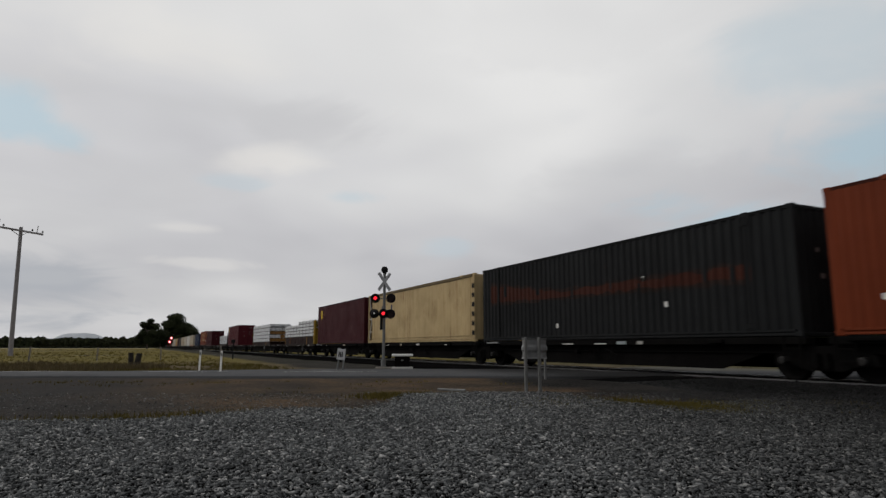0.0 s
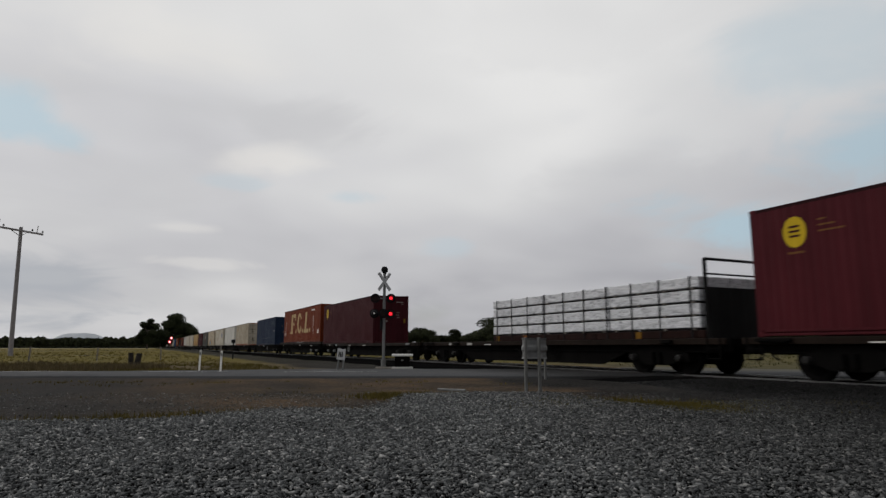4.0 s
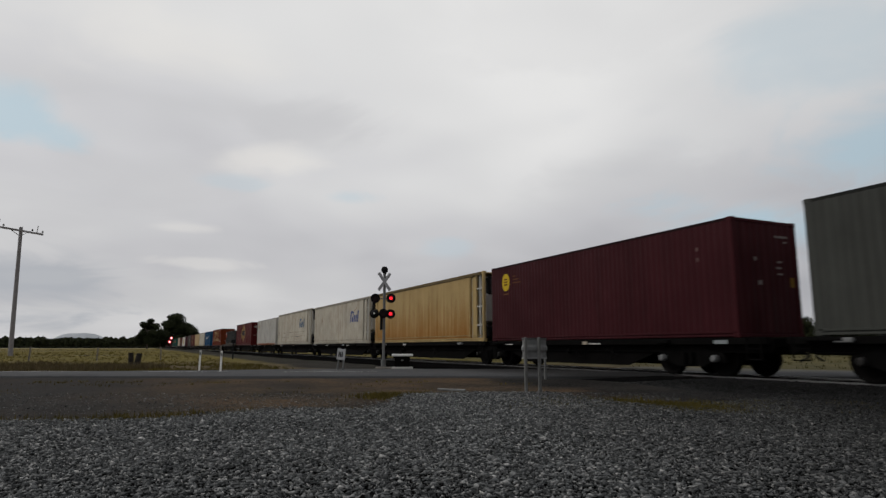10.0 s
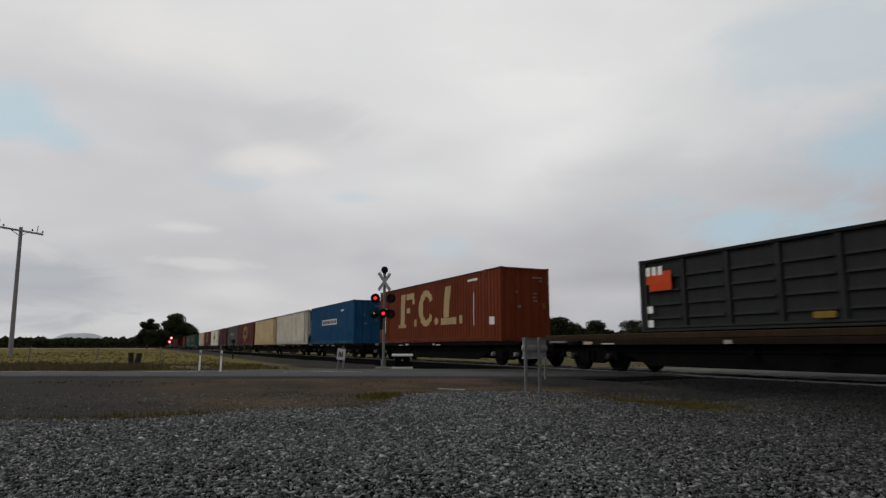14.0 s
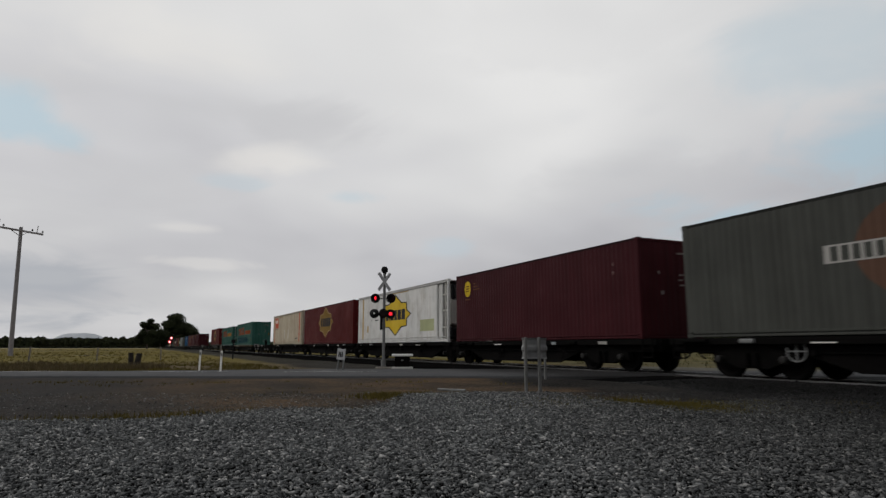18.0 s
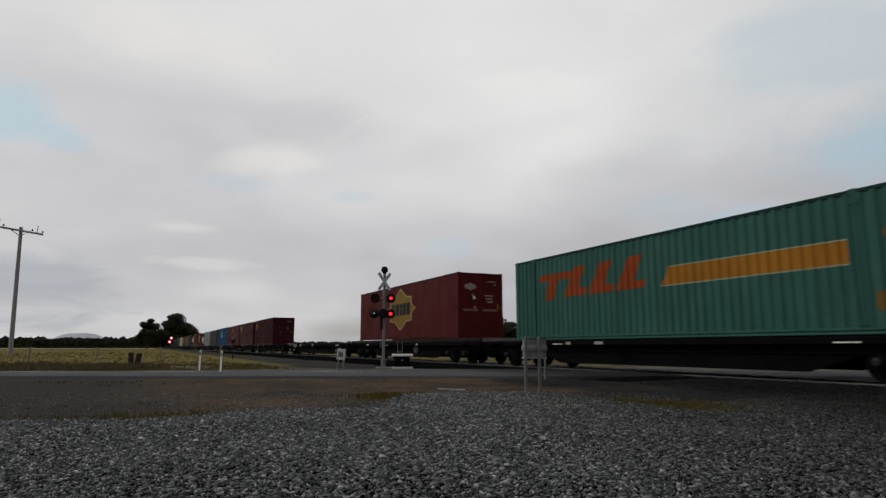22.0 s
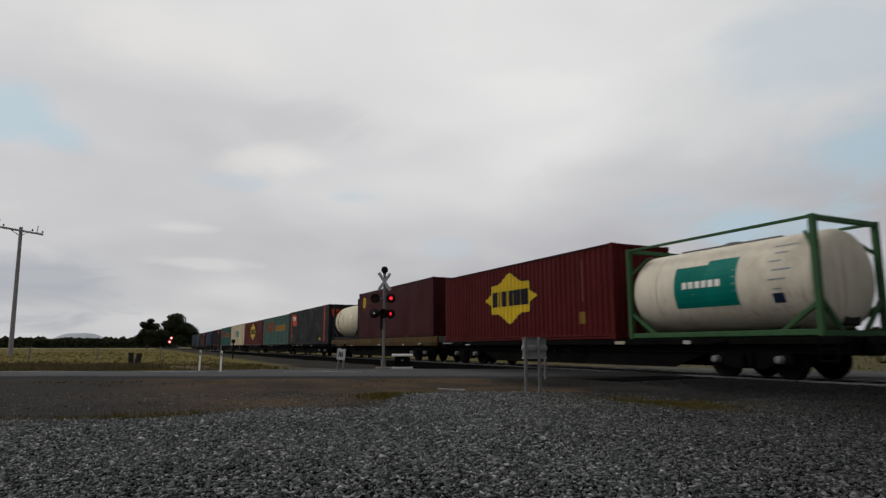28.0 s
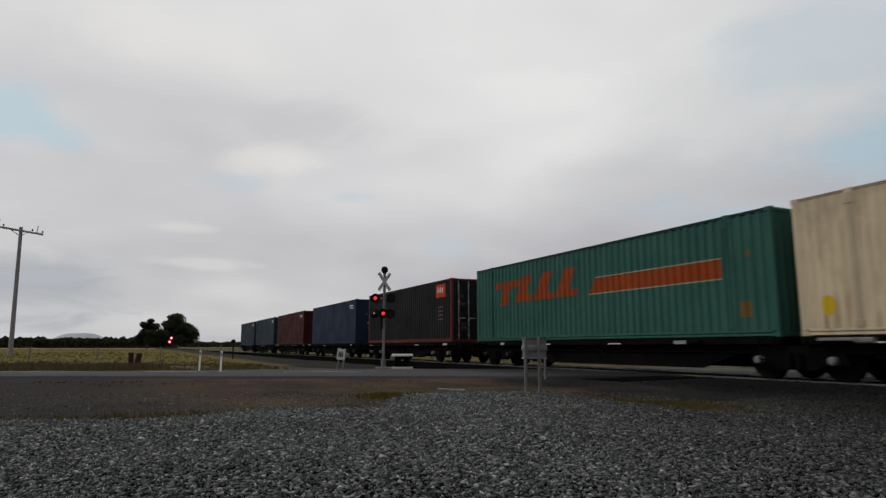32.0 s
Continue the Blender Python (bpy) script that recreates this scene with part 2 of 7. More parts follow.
def stone_mat():
    m, nt, b = material("crushed_basalt", 0.85, 0.0, 0.3)
    geo = nt.nodes.new("ShaderNodeNewGeometry")
    col = ramp(nt, geo.outputs["Random Per Island"], [(0.0, (0.024, 0.0255, 0.0262)), (0.40, (0.050, 0.053, 0.0540)), (0.75, (0.098, 0.102, 0.103)), (0.94, (0.170, 0.171, 0.167)), (1.0, (0.26, 0.258, 0.25))])
    fine = noise_tex(nt, geo.outputs["Position"], 70.0, 3.0, 0.6)
    col = mixc(nt, 1.0, col, ramp(nt, fine, [(0.3, (0.72, 0.72, 0.72)), (0.7, (1.2, 1.2, 1.2))]), "MULTIPLY")
    # stones darken by the rails: brake dust, oil, and train shade painted in
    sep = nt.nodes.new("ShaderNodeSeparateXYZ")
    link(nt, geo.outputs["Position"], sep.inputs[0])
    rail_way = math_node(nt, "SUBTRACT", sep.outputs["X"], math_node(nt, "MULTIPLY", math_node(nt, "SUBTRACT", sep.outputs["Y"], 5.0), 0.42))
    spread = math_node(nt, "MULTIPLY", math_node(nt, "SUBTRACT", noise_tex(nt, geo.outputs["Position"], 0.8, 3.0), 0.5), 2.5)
    dust_shade = ramp(nt, math_node(nt, "DIVIDE", math_node(nt, "ADD", rail_way, spread), 12.0), [(0.26, (1.42, 1.42, 1.41)), (0.36, (1.12, 1.11, 1.10)), (0.44, (0.82, 0.815, 0.805)), (0.56, (0.60, 0.595, 0.58)), (0.67, (0.27, 0.265, 0.26)), (0.74, (0.11, 0.107, 0.104)), (0.80, (0.04, 0.039, 0.038))])
    col = mixc(nt, 1.0, col, dust_shade, "MULTIPLY")
    link(nt, col, b.inputs["Base Color"])
    bump(nt, b, fine, 0.4, 0.01)
    return m


STONE = stone_mat()


def ground_mat():
    """Dry paddock: straw-yellow and green grass over brown earth, bare gravelly dirt beside road and track."""
    m, nt, b = material("paddock_ground", 0.95, 0.0, 0.05)
    co = world_coords(nt)
    n1 = noise_tex(nt, co, 0.05, 5.0, 0.6)
    n2 = noise_tex(nt, co, 0.5, 6.0, 0.6)
    n3 = noise_tex(nt, co, 9.0, 5.0, 0.7)
    grass = ramp(nt, math_node(nt, "ADD", math_node(nt, "MULTIPLY", n1, 0.5), math_node(nt, "MULTIPLY", n2, 0.5)),
                 [(0.36, (0.062, 0.056, 0.011)), (0.5, (0.108, 0.086, 0.019)), (0.64, (0.155, 0.116, 0.031))])
    grass = mixc(nt, 1.0, grass, ramp(nt, n3, [(0.3, (0.82, 0.82, 0.82)), (0.7, (1.12, 1.12, 1.12))]), "MULTIPLY")
    dirt = ramp(nt, n2, [(0.34, (0.022, 0.0185, 0.015)), (0.52, (0.046, 0.034, 0.023)), (0.68, (0.074, 0.047, 0.0255))])
    dirt = mixc(nt, 1.0, dirt, ramp(nt, n3, [(0.34, (0.55, 0.55, 0.56)), (0.5, (1, 1, 1)), (0.68, (1.5, 1.45, 1.4))]), "MULTIPLY")
    grit = ramp(nt, noise_tex(nt, co, 42.0, 3.0, 0.7), [(0.36, (0.55, 0.55, 0.56)), (0.5, (1.0, 1.0, 1.0)), (0.66, (1.75, 1.65, 1.5))])
    dirt = mixc(nt, 1.0, dirt, grit, "MULTIPLY")
    # earth on the near side of the road and along the rails, grass beyond
    sep = nt.nodes.new("ShaderNodeSeparateXYZ")
    link(nt, co, sep.inputs[0])
    across = math_node(nt, "ADD", math_node(nt, "MULTIPLY", sep.outputs["X"], 0.470), math_node(nt, "MULTIPLY", sep.outputs["Y"], 0.883))
    wob = math_node(nt, "MULTIPLY", math_node(nt, "SUBTRACT", n2, 0.5), 3.0)
    near = math_node(nt, "SUBTRACT", 21.0, math_node(nt, "ADD", across, wob), True)
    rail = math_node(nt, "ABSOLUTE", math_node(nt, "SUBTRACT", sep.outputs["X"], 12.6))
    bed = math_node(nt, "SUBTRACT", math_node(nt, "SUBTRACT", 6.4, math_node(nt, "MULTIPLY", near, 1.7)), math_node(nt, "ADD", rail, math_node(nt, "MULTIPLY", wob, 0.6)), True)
    # the strip along the road is browner and drier, the far end of the paddock pale straw
    dry = mixc(nt, 1.0, ramp(nt, n2, [(0.35, (0.052, 0.040, 0.022)), (0.65, (0.125, 0.098, 0.055))]), ramp(nt, n3, [(0.3, (0.7, 0.7, 0.7)), (0.7, (1.2, 1.2, 1.2))]), "MULTIPLY")
    verge = math_node(nt, "DIVIDE", math_node(nt, "SUBTRACT", 42.0, math_node(nt, "ADD", across, math_node(nt, "MULTIPLY", wob, 4.0))), 12.0, True)
    grass = mixc(nt, verge, grass, dry)
    # duller, greener paddock across the line
    beyond = math_node(nt, "DIVIDE", math_node(nt, "SUBTRACT", sep.outputs["X"], 19.0), 4.0, True)
    grass = mixc(nt, math_node(nt, "MULTIPLY", beyond, 0.8), grass, ramp(nt, n2, [(0.35, (0.044, 0.042, 0.018)), (0.65, (0.082, 0.072, 0.032))]))
    straw = math_node(nt, "DIVIDE", math_node(nt, "SUBTRACT", sep.outputs["Y"], 300.0), 50.0, True)
    grass = mixc(nt, straw, grass, (0.25, 0.21, 0.125))
    # trodden grey roadmetal west of the camera's spot
    metal = math_node(nt, "DIVIDE", math_node(nt, "SUBTRACT", math_node(nt, "MULTIPLY", wob, 1.2), math_node(nt, "SUBTRACT", sep.outputs["X"], 1.5)), 2.6, True)
    dirt = mixc(nt, math_node(nt, "MULTIPLY", metal, 0.8), dirt, mixc(nt, 1.0, (0.019, 0.019, 0.0192), ramp(nt, n3, [(0.34, (0.5, 0.5, 0.5)), (0.68, (1.5, 1.5, 1.5))]), "MULTIPLY"))
    col = mixc(nt, near, grass, dirt)
    # grey crushed stone along the rails, its colour darkened for soot, oil and train shade
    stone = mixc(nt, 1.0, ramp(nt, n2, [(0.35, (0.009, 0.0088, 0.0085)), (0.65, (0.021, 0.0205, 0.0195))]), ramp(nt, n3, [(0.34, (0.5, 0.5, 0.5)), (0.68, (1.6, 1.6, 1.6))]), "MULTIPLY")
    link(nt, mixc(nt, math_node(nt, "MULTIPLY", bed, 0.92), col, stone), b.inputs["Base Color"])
    bump(nt, b, math_node(nt, "ADD", n3, n2), 0.6, 0.04)
    return m


def asphalt_mat():
    m, nt, b = material("worn_asphalt", 0.85, 0.0, 0.12)
    co = world_coords(nt)
    n1 = noise_tex(nt, co, 0.6, 5.0, 0.6)
    n2 = noise_tex(nt, co, 40.0, 3.0, 0.7)
    col = ramp(nt, n1, [(0.3, (0.034, 0.035, 0.037)), (0.7, (0.056, 0.057, 0.059))])
    col = mixc(nt, 1.0, col, ramp(nt, n2, [(0.3, (0.7, 0.7, 0.7)), (0.7, (1.3, 1.3, 1.3))]), "MULTIPLY")
    # oil, brake dust and the train's shade, painted dark where the rails cross
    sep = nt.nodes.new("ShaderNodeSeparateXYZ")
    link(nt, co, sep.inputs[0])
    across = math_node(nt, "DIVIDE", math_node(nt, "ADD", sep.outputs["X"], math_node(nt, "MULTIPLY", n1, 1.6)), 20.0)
    oil_shade = ramp(nt, across, [(0.50, (1, 1, 1)), (0.60, (0.30, 0.29, 0.28)), (0.79, (0.30, 0.29, 0.28)), (0.83, (1, 1, 1))])
    link(nt, mixc(nt, 1.0, col, oil_shade, "MULTIPLY"), b.inputs["Base Color"])
    bump(nt, b, n2, 0.3, 0.01)
    return m


GROUND = ground_mat()
ASPHALT = asphalt_mat()
# pale grey puts the haze of distance into the hill's colour
HILL = plain_mat("hazy_hill", (0.34, 0.36, 0.38), 1.0, 0.0, 0.12, 0.004, 0.0, 0.0)


# ---------------------------------------------------------------- mesh building
class Shape:
    """Collects faces of simple solids into one mesh."""

    def __init__(self):
        self.v, self.f = [], []

    def add(self, verts, faces):
        n = len(self.v)
        self.v += [tuple(p) for p in verts]
        self.f += [tuple(i + n for i in f) for f in faces]
        return self

    def box(self, x0, x1, y0, y1, z0, z1, c=0.0):
        """A block; c cuts its edges off."""
        if c <= 0:
            v = [(x, y, z) for x in (x0, x1) for y in (y0, y1) for z in (z0, z1)]
            return self.add(v, [(0, 1, 3, 2), (4, 6, 7, 5), (0, 4, 5, 1), (2, 3, 7, 6), (0, 2, 6, 4), (1, 5, 7, 3)])
        lo, hi, verts, idx = (x0, y0, z0), (x1, y1, z1), [], {}
        for sx in (0, 1):
            for sy in (0, 1):
                for sz in (0, 1):
                    s = (sx, sy, sz)
                    for ax in range(3):
                        p = [(hi[k] - c if s[k] else lo[k] + c) for k in range(3)]
                        p[ax] = hi[ax] if s[ax] else lo[ax]
                        idx[(s, ax)] = len(verts)
                        verts.append(tuple(p))
        faces = []
        for ax in range(3):
            a, b = [k for k in range(3) if k != ax]
            for side in (0, 1):
                ring = []
                for u, w in ((0, 0), (1, 0), (1, 1), (0, 1)):
                    s = [0, 0, 0]
                    s[ax], s[a], s[b] = side, u, w
                    ring.append(idx[(tuple(s), ax)])
                faces.append(ring if (side == 1) == (ax != 1) else ring[::-1])
            for u in (0, 1):
                for w in (0, 1):
                    s0, s1 = [0, 0, 0], [0, 0, 0]
                    s0[a] = s1[a] = u
                    s0[b] = s1[b] = w
                    s1[ax] = 1
                    faces.append([idx[(tuple(s0), a)], idx[(tuple(s1), a)], idx[(tuple(s1), b)], idx[(tuple(s0), b)]])
        for s in {k[0] for k in idx}:
            faces.append([idx[(s, 0)], idx[(s, 1)], idx[(s, 2)]])
        return self.add(verts, faces)

    def tube(self, a, b, r, n=10, r2=None):
        """A round bar from a to b."""
        a, b = Vector(a), Vector(b)
        d = (b - a).normalized()
        u = d.orthogonal().normalized()
        w = d.cross(u)
        r2 = r if r2 is None else r2
        ring = [(math.cos(2 * math.pi * i / n), math.sin(2 * math.pi * i / n)) for i in range(n)]
        v = [a + (u * c + w * s) * r for c, s in ring] + [b + (u * c + w * s) * r2 for c, s in ring]
        f = [(i, (i + 1) % n, n + (i + 1) % n, n + i) for i in range(n)]
        return self.add(v, f + [tuple(range(n))[::-1], tuple(range(n, 2 * n))])

    def bar(self, a, b, wide, high=None):
        """A square bar from a to b."""
        a, b = Vector(a), Vector(b)
        d = (b - a).normalized()
        u = d.cross(Vector((0, 0, 1)))
        u = Vector((0, 1, 0)) if u.length < 1e-4 else u.normalized()
        w = u.cross(d)
        high = wide if high is None else high
        o = [u * sx * wide / 2 + w * sz * high / 2 for sx, sz in ((-1, -1), (1, -1), (1, 1), (-1, 1))]
        v = [a + q for q in o] + [b + q for q in o]
        return self.add(v, [(3, 2, 1, 0), (4, 5, 6, 7)] + [(i, (i + 1) % 4, 4 + (i + 1) % 4, 4 + i) for i in range(4)])

    def prism(self, pts, y0, y1):
        """A flat outline of (x, z) points, thick from y0 to y1."""
        n = len(pts)
        v = [(x, y0, z) for x, z in pts] + [(x, y1, z) for x, z in pts]
        return self.add(v, [tuple(range(n)), tuple(range(n, 2 * n))[::-1]] + [(i, n + i, n + (i + 1) % n, (i + 1) % n) for i in range(n)])

    def revolve(self, prof, n=24, axis="x", ring=False):
        """A turned solid from (along, radius) points; ring closes the profile on itself."""
        v, f = [], []
        for al, r in prof:
            for i in range(n):
                c, s = r * math.cos(2 * math.pi * i / n), r * math.sin(2 * math.pi * i / n)
                v.append({"x": (al, c, s), "y": (c, al, s), "z": (c, s, al)}[axis])
        for k in range(len(prof) - 1):
            for i in range(n):
                f.append((k * n + i, k * n + (i + 1) % n, (k + 1) * n + (i + 1) % n, (k + 1) * n + i))
        k = len(prof) - 1
        f += [(k * n + i, k * n + (i + 1) % n, (i + 1) % n, i) for i in range(n)] if ring else [tuple(range(n)), tuple(range(k * n, (k + 1) * n))]
        return self.add(v, f)

    def mesh(self, name, smooth=False):
        me = bpy.data.meshes.new(name)
        me.from_pydata(self.v, [], self.f)
        bm = bmesh.new()
        bm.from_mesh(me)
        bmesh.ops.recalc_face_normals(bm, faces=bm.faces)
        bm.to_mesh(me)
        bm.free()
        if smooth:
            me.polygons.foreach_set("use_smooth", [True] * len(me.polygons))
        return me


MESHES = {}


def cached(key, make, smooth=False):
    if key not in MESHES:
        MESHES[key] = make().mesh(str(key[0]), smooth)
    return MESHES[key]


def part(name, me, mat, parent, label="", at=(0, 0, 0), turn=(0, 0, 0), col=None):
    """Links a mesh as one object under a thing or a part; its material sits on the object, so alike pieces share a mesh."""
    if isinstance(me, Shape):
        me = me.mesh(name)
    ob = new(name, me)
    if not me.materials:
        me.materials.append(mat)
    ob.material_slots[0].link = "OBJECT"
    ob.material_slots[0].material = mat
    ob.parent = parent
    ob.matrix_basis = pose(*at, *turn)
    if col:
        ob.color = (*col, 1)
    if label:
        ob["label"] = label
    return ob


def thing(name, label, category, group="", m=None, kind=""):
    ob = tagged(new(name), label, category, group, kind)
    ob.empty_display_size = 0.3
    if m is not None:
        ob.matrix_basis = m
    return ob


def solid(name, me, mat, label, category, m=None, group="", kind="", col=None):
    """A thing that is one mesh."""
    if isinstance(me, Shape):
        me = me.mesh(name)
    ob = new(name, me)
    if not me.materials:
        me.materials.append(mat)
    if m is not None:
        ob.matrix_basis = m
    if col:
        ob.color = (*col, 1)
    return tagged(ob, label, category, group, kind)


# ---------------------------------------------------------------- ground, road, track
TRACK_X = 14.54
rng = random.Random(7)
ROAD_A, ROAD_B = Vector((-3.25, 22.85, 0)), Vector((14.0, 13.95, 0))
ROAD_DIR = (ROAD_B - ROAD_A).normalized()
ROAD_N = Vector((-ROAD_DIR.y, ROAD_DIR.x, 0))
ROAD_HALF = 2.4


def axis_steps(lo, hi, mid, fine, grow):
    """Grid lines that lie close near mid and spread towards the horizon."""
    out, d, step = [mid], 0.0, fine
    while mid + d < hi:
        d += step
        out.append(min(mid + d, hi))
        step *= grow
    d, step = 0.0, fine
    while mid - d > lo:
        d += step
        out.append(max(mid - d, lo))
        step *= grow
    return sorted(set(out))


def ground_z(x, y):
    """Height of the open ground: it rises to the road's near edge."""
    z = -0.145 + 0.022 * noise.noise(Vector((x * 0.35, y * 0.35, 0))) + 0.012 * noise.noise(Vector((x * 1.4, y * 1.4, 3)))
    w = (Vector((x, y, 0)) - ROAD_A).dot(ROAD_N)
    if -6.0 < w < 0.0 and x < 11.0:
        k = min(1.0, (w + 6.0) / 4.6)
        z += 0.045 * k * k * (3 - 2 * k)
    return z


def build_ground():
    xs, ys = axis_steps(-2600, 2600, 5.0, 0.4, 1.07), axis_steps(-2600, 3200, 16.0, 0.4, 1.07)
    v, f = [], []
    for y in ys:
        for x in xs:
            far = max(abs(x - 5), abs(y - 12))
            z = ground_z(x, y)
            if far > 60:
                z += min(0.6, (far - 60) * 0.004) * noise.noise(Vector((x * 0.01, y * 0.01, 5)))
            v.append((x, y, z))
    n = len(xs)
    for j in range(len(ys) - 1):
        for i in range(n - 1):
            f.append((j * n + i, j * n + i + 1, (j + 1) * n + i + 1, (j + 1) * n + i))
    me = bpy.data.meshes.new("ground")
    me.from_pydata(v, [], f)
    me.polygons.foreach_set("use_smooth", [True] * len(me.polygons))
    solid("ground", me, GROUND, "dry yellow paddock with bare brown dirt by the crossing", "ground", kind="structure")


build_ground()

def road_point(along, side, z=0.0):
    p = ROAD_A + ROAD_DIR * along + ROAD_N * side
    return (p.x, p.y, z)


def build_road():
    s = Shape()
    prof = [(-1.12, -0.2), (-1.0, -0.035), (-0.7, 0.0), (0, 0.012), (1.4, 0.0), (ROAD_HALF, -0.03), (ROAD_HALF + 0.5, -0.16)]
    al = [-260 + 4 * i for i in range(131)]
    v, f = [], []
    for a in al:
        for w, z in prof:
            if w > 2.3:
                w += 2.3 * max(0.0, min(1.0, (a - 2) / 5)) * max(0.0, min(1.0, (22 - a) / 6))
            v.append(road_point(a, w + (0.05 * noise.noise(Vector((a * 0.6, w, 0))) if abs(w) > 2.5 else 0), z - 0.012))
    n = len(prof)
    for i in range(len(al) - 1):
        for k in range(n - 1):
            f.append((i * n + k, i * n + k + 1, (i + 1) * n + k + 1, (i + 1) * n + k))
    s.add(v, f)
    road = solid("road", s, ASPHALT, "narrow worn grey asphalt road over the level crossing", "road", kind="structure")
    # painted edge line on the far side, broken off before the rails
    def line_z(w):
        return -0.012 - 0.03 * (w - 1.4) + 0.005

    def line(a0, a1, w0, w1):
        q = Shape()
        k = max(1, int((a1 - a0) / 3))
        for i in range(k):
            b0, b1 = a0 + (a1 - a0) * i / k, a0 + (a1 - a0) * (i + 1) / k
            q.add([road_point(b0, w0, line_z(w0)), road_point(b1, w0, line_z(w0)), road_point(b1, w1, line_z(w1)), road_point(b0, w1, line_z(w1))], [(0, 1, 2, 3)])
        return q
    part("edge_line", line(-120, 11.6, 1.98, 2.34), WHITE_PAINT, road, "white painted edge line")
    part("edge_line", line(3.0, 5.8, 1.42, 1.97), WHITE_PAINT, road, "white painted edge line")
    part("edge_line", line(7.6, 10.6, 1.41, 1.97), WHITE_PAINT, road, "white painted edge line")
    return road


build_road()


def build_side_road():
    """Pale gravel road beside the line on its far side, opening off the crossing."""
    s, v, f = Shape(), [], []
    ys = [-90 + 3.0 * i for i in range(38)]
    for y in ys:
        k = max(0.0, min(1.0, (y - 12.0) / 9.0))
        for u, z in ((0.0, -0.19), (0.06, -0.105), (0.5, -0.085), (0.94, -0.105), (1.0, -0.19)):
            v.append((18.2 + u * (6.6 - 4.4 * k) + 0.25 * noise.noise(Vector((y * 0.3, u * 2, 8))), y, z))
    f = [(i * 5 + k, i * 5 + k + 1, i * 5 + k + 6, i * 5 + k + 5) for i in range(len(ys) - 1) for k in range(4)]
    solid("side_road", s.add(v, f), PALE_ROAD, "pale grey gravel road beside the railway line", "road", kind="structure")


def on_side_road(x, y):
    return y < 22 and 17.8 < x < 25.2 - 4.4 * max(0.0, min(1.0, (y - 12.0) / 9.0))


PALE_ROAD = plain_mat("pale_gravel_road", (0.082, 0.078, 0.066), 0.95, 0.0, 0.25, 0.9, 0.4, 0.05)
build_side_road()


def gravel_sheet_mat(name, k):
    m, nt, b = material(name, 1.0, 0.0, 0.0)
    co = world_coords(nt)
    vor = nt.nodes.new("ShaderNodeTexVoronoi")
    vor.inputs["Scale"].default_value = 17.0
    link(nt, co, vor.inputs["Vector"])
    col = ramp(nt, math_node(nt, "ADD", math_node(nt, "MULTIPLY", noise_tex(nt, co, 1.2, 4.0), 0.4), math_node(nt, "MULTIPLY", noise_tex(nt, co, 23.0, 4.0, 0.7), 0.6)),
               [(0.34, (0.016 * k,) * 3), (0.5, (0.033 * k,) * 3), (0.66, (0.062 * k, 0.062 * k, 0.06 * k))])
    link(nt, col, b.inputs["Base Color"])
    bump(nt, b, vor.outputs["Distance"], 0.9, 0.04)
    return m


# bed coloured near black to stand for shade in the gaps between stones
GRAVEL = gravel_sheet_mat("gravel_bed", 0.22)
# ballast near black: soot, with the shade under the wagons in its colour
SOOT_SHADE_GRAVEL = gravel_sheet_mat("sooty_shaded_ballast", 0.14)


def build_track():
    bed = Shape()
    v, f = [], []
    prof = [(-4.6, -0.17), (-2.9, -0.10), (-2.3, -0.06), (-1.6, -0.035), (0, -0.05), (1.6, -0.035), (2.3, -0.06), (3.1, -0.16)]
    ys = [-160 + 2.5 * i for i in range(64)] + [i * 12 for i in range(1, 110)]
    for y in ys:
        for x, z in prof:
            v.append((TRACK_X + x + (0.12 * noise.noise(Vector((y * 0.4, x, 2))) if abs(x) > 2 else 0), y, z))
    n = len(prof)
    for i in range(len(ys) - 1):
        for k in range(n - 1):
            f.append((i * n + k, i * n + k + 1, (i + 1) * n + k + 1, (i + 1) * n + k))
    bed.add(v, f)
    solid("trackbed", bed, SOOT_SHADE_GRAVEL, "low dark ballast bed under the railway track", "trackbed", kind="structure")
    # rail section: foot, web, head
    sec = [(-0.07, -0.158), (0.07, -0.158), (0.07, -0.146), (0.012, -0.125), (0.012, -0.04), (0.036, -0.03), (0.036, -0.004), (0.03, 0.0), (-0.03, 0.0), (-0.036, -0.004), (-0.036, -0.03), (-0.012, -0.04), (-0.012, -0.125), (-0.07, -0.146)]
    track = thing("railway_track", "standard gauge railway track with worn bright steel rails", "track", kind="structure")
    for sx in (-0.7535, 0.7535):
        s = Shape()
        n = len(sec)
        v = [(TRACK_X + sx + x, y, z) for y in (-160, 1300) for x, z in sec]
        s.add(v, [(i, (i + 1) % n, n + (i + 1) % n, n + i) for i in range(n)])
        part("rail", s, RAIL_STEEL, track, "polished steel rail")
    sl = cached(("sleeper",), lambda: Shape().box(-1.25, 1.25, -0.12, 0.12, -0.2, 0.0, 0.015))
    for i in range(60):
        part("sleeper", sl, STUMP_WOOD, track, at=(TRACK_X, -6 + i * 0.68, -0.03))


build_track()

# the foreground of crushed stone: its far edge, from the road side round to the rails
EDGE = [(-9.0, 12.0), (-4.0, 9.9), (-1.4, 8.8), (-0.8, 8.5), (0.07, 8.35), (0.57, 8.5), (1.07, 8.85), (1.85, 9.05), (2.3, 8.7), (2.75, 8.3), (3.5, 9.1), (4.4, 10.5), (5.9, 10.75), (6.7, 10.2), (6.8, 9.1), (6.4, 7.5), (6.8, 6.9), (7.5, 6.75), (9.0, 7.3), (10.7, 7.2), (11.3, 6.2)]


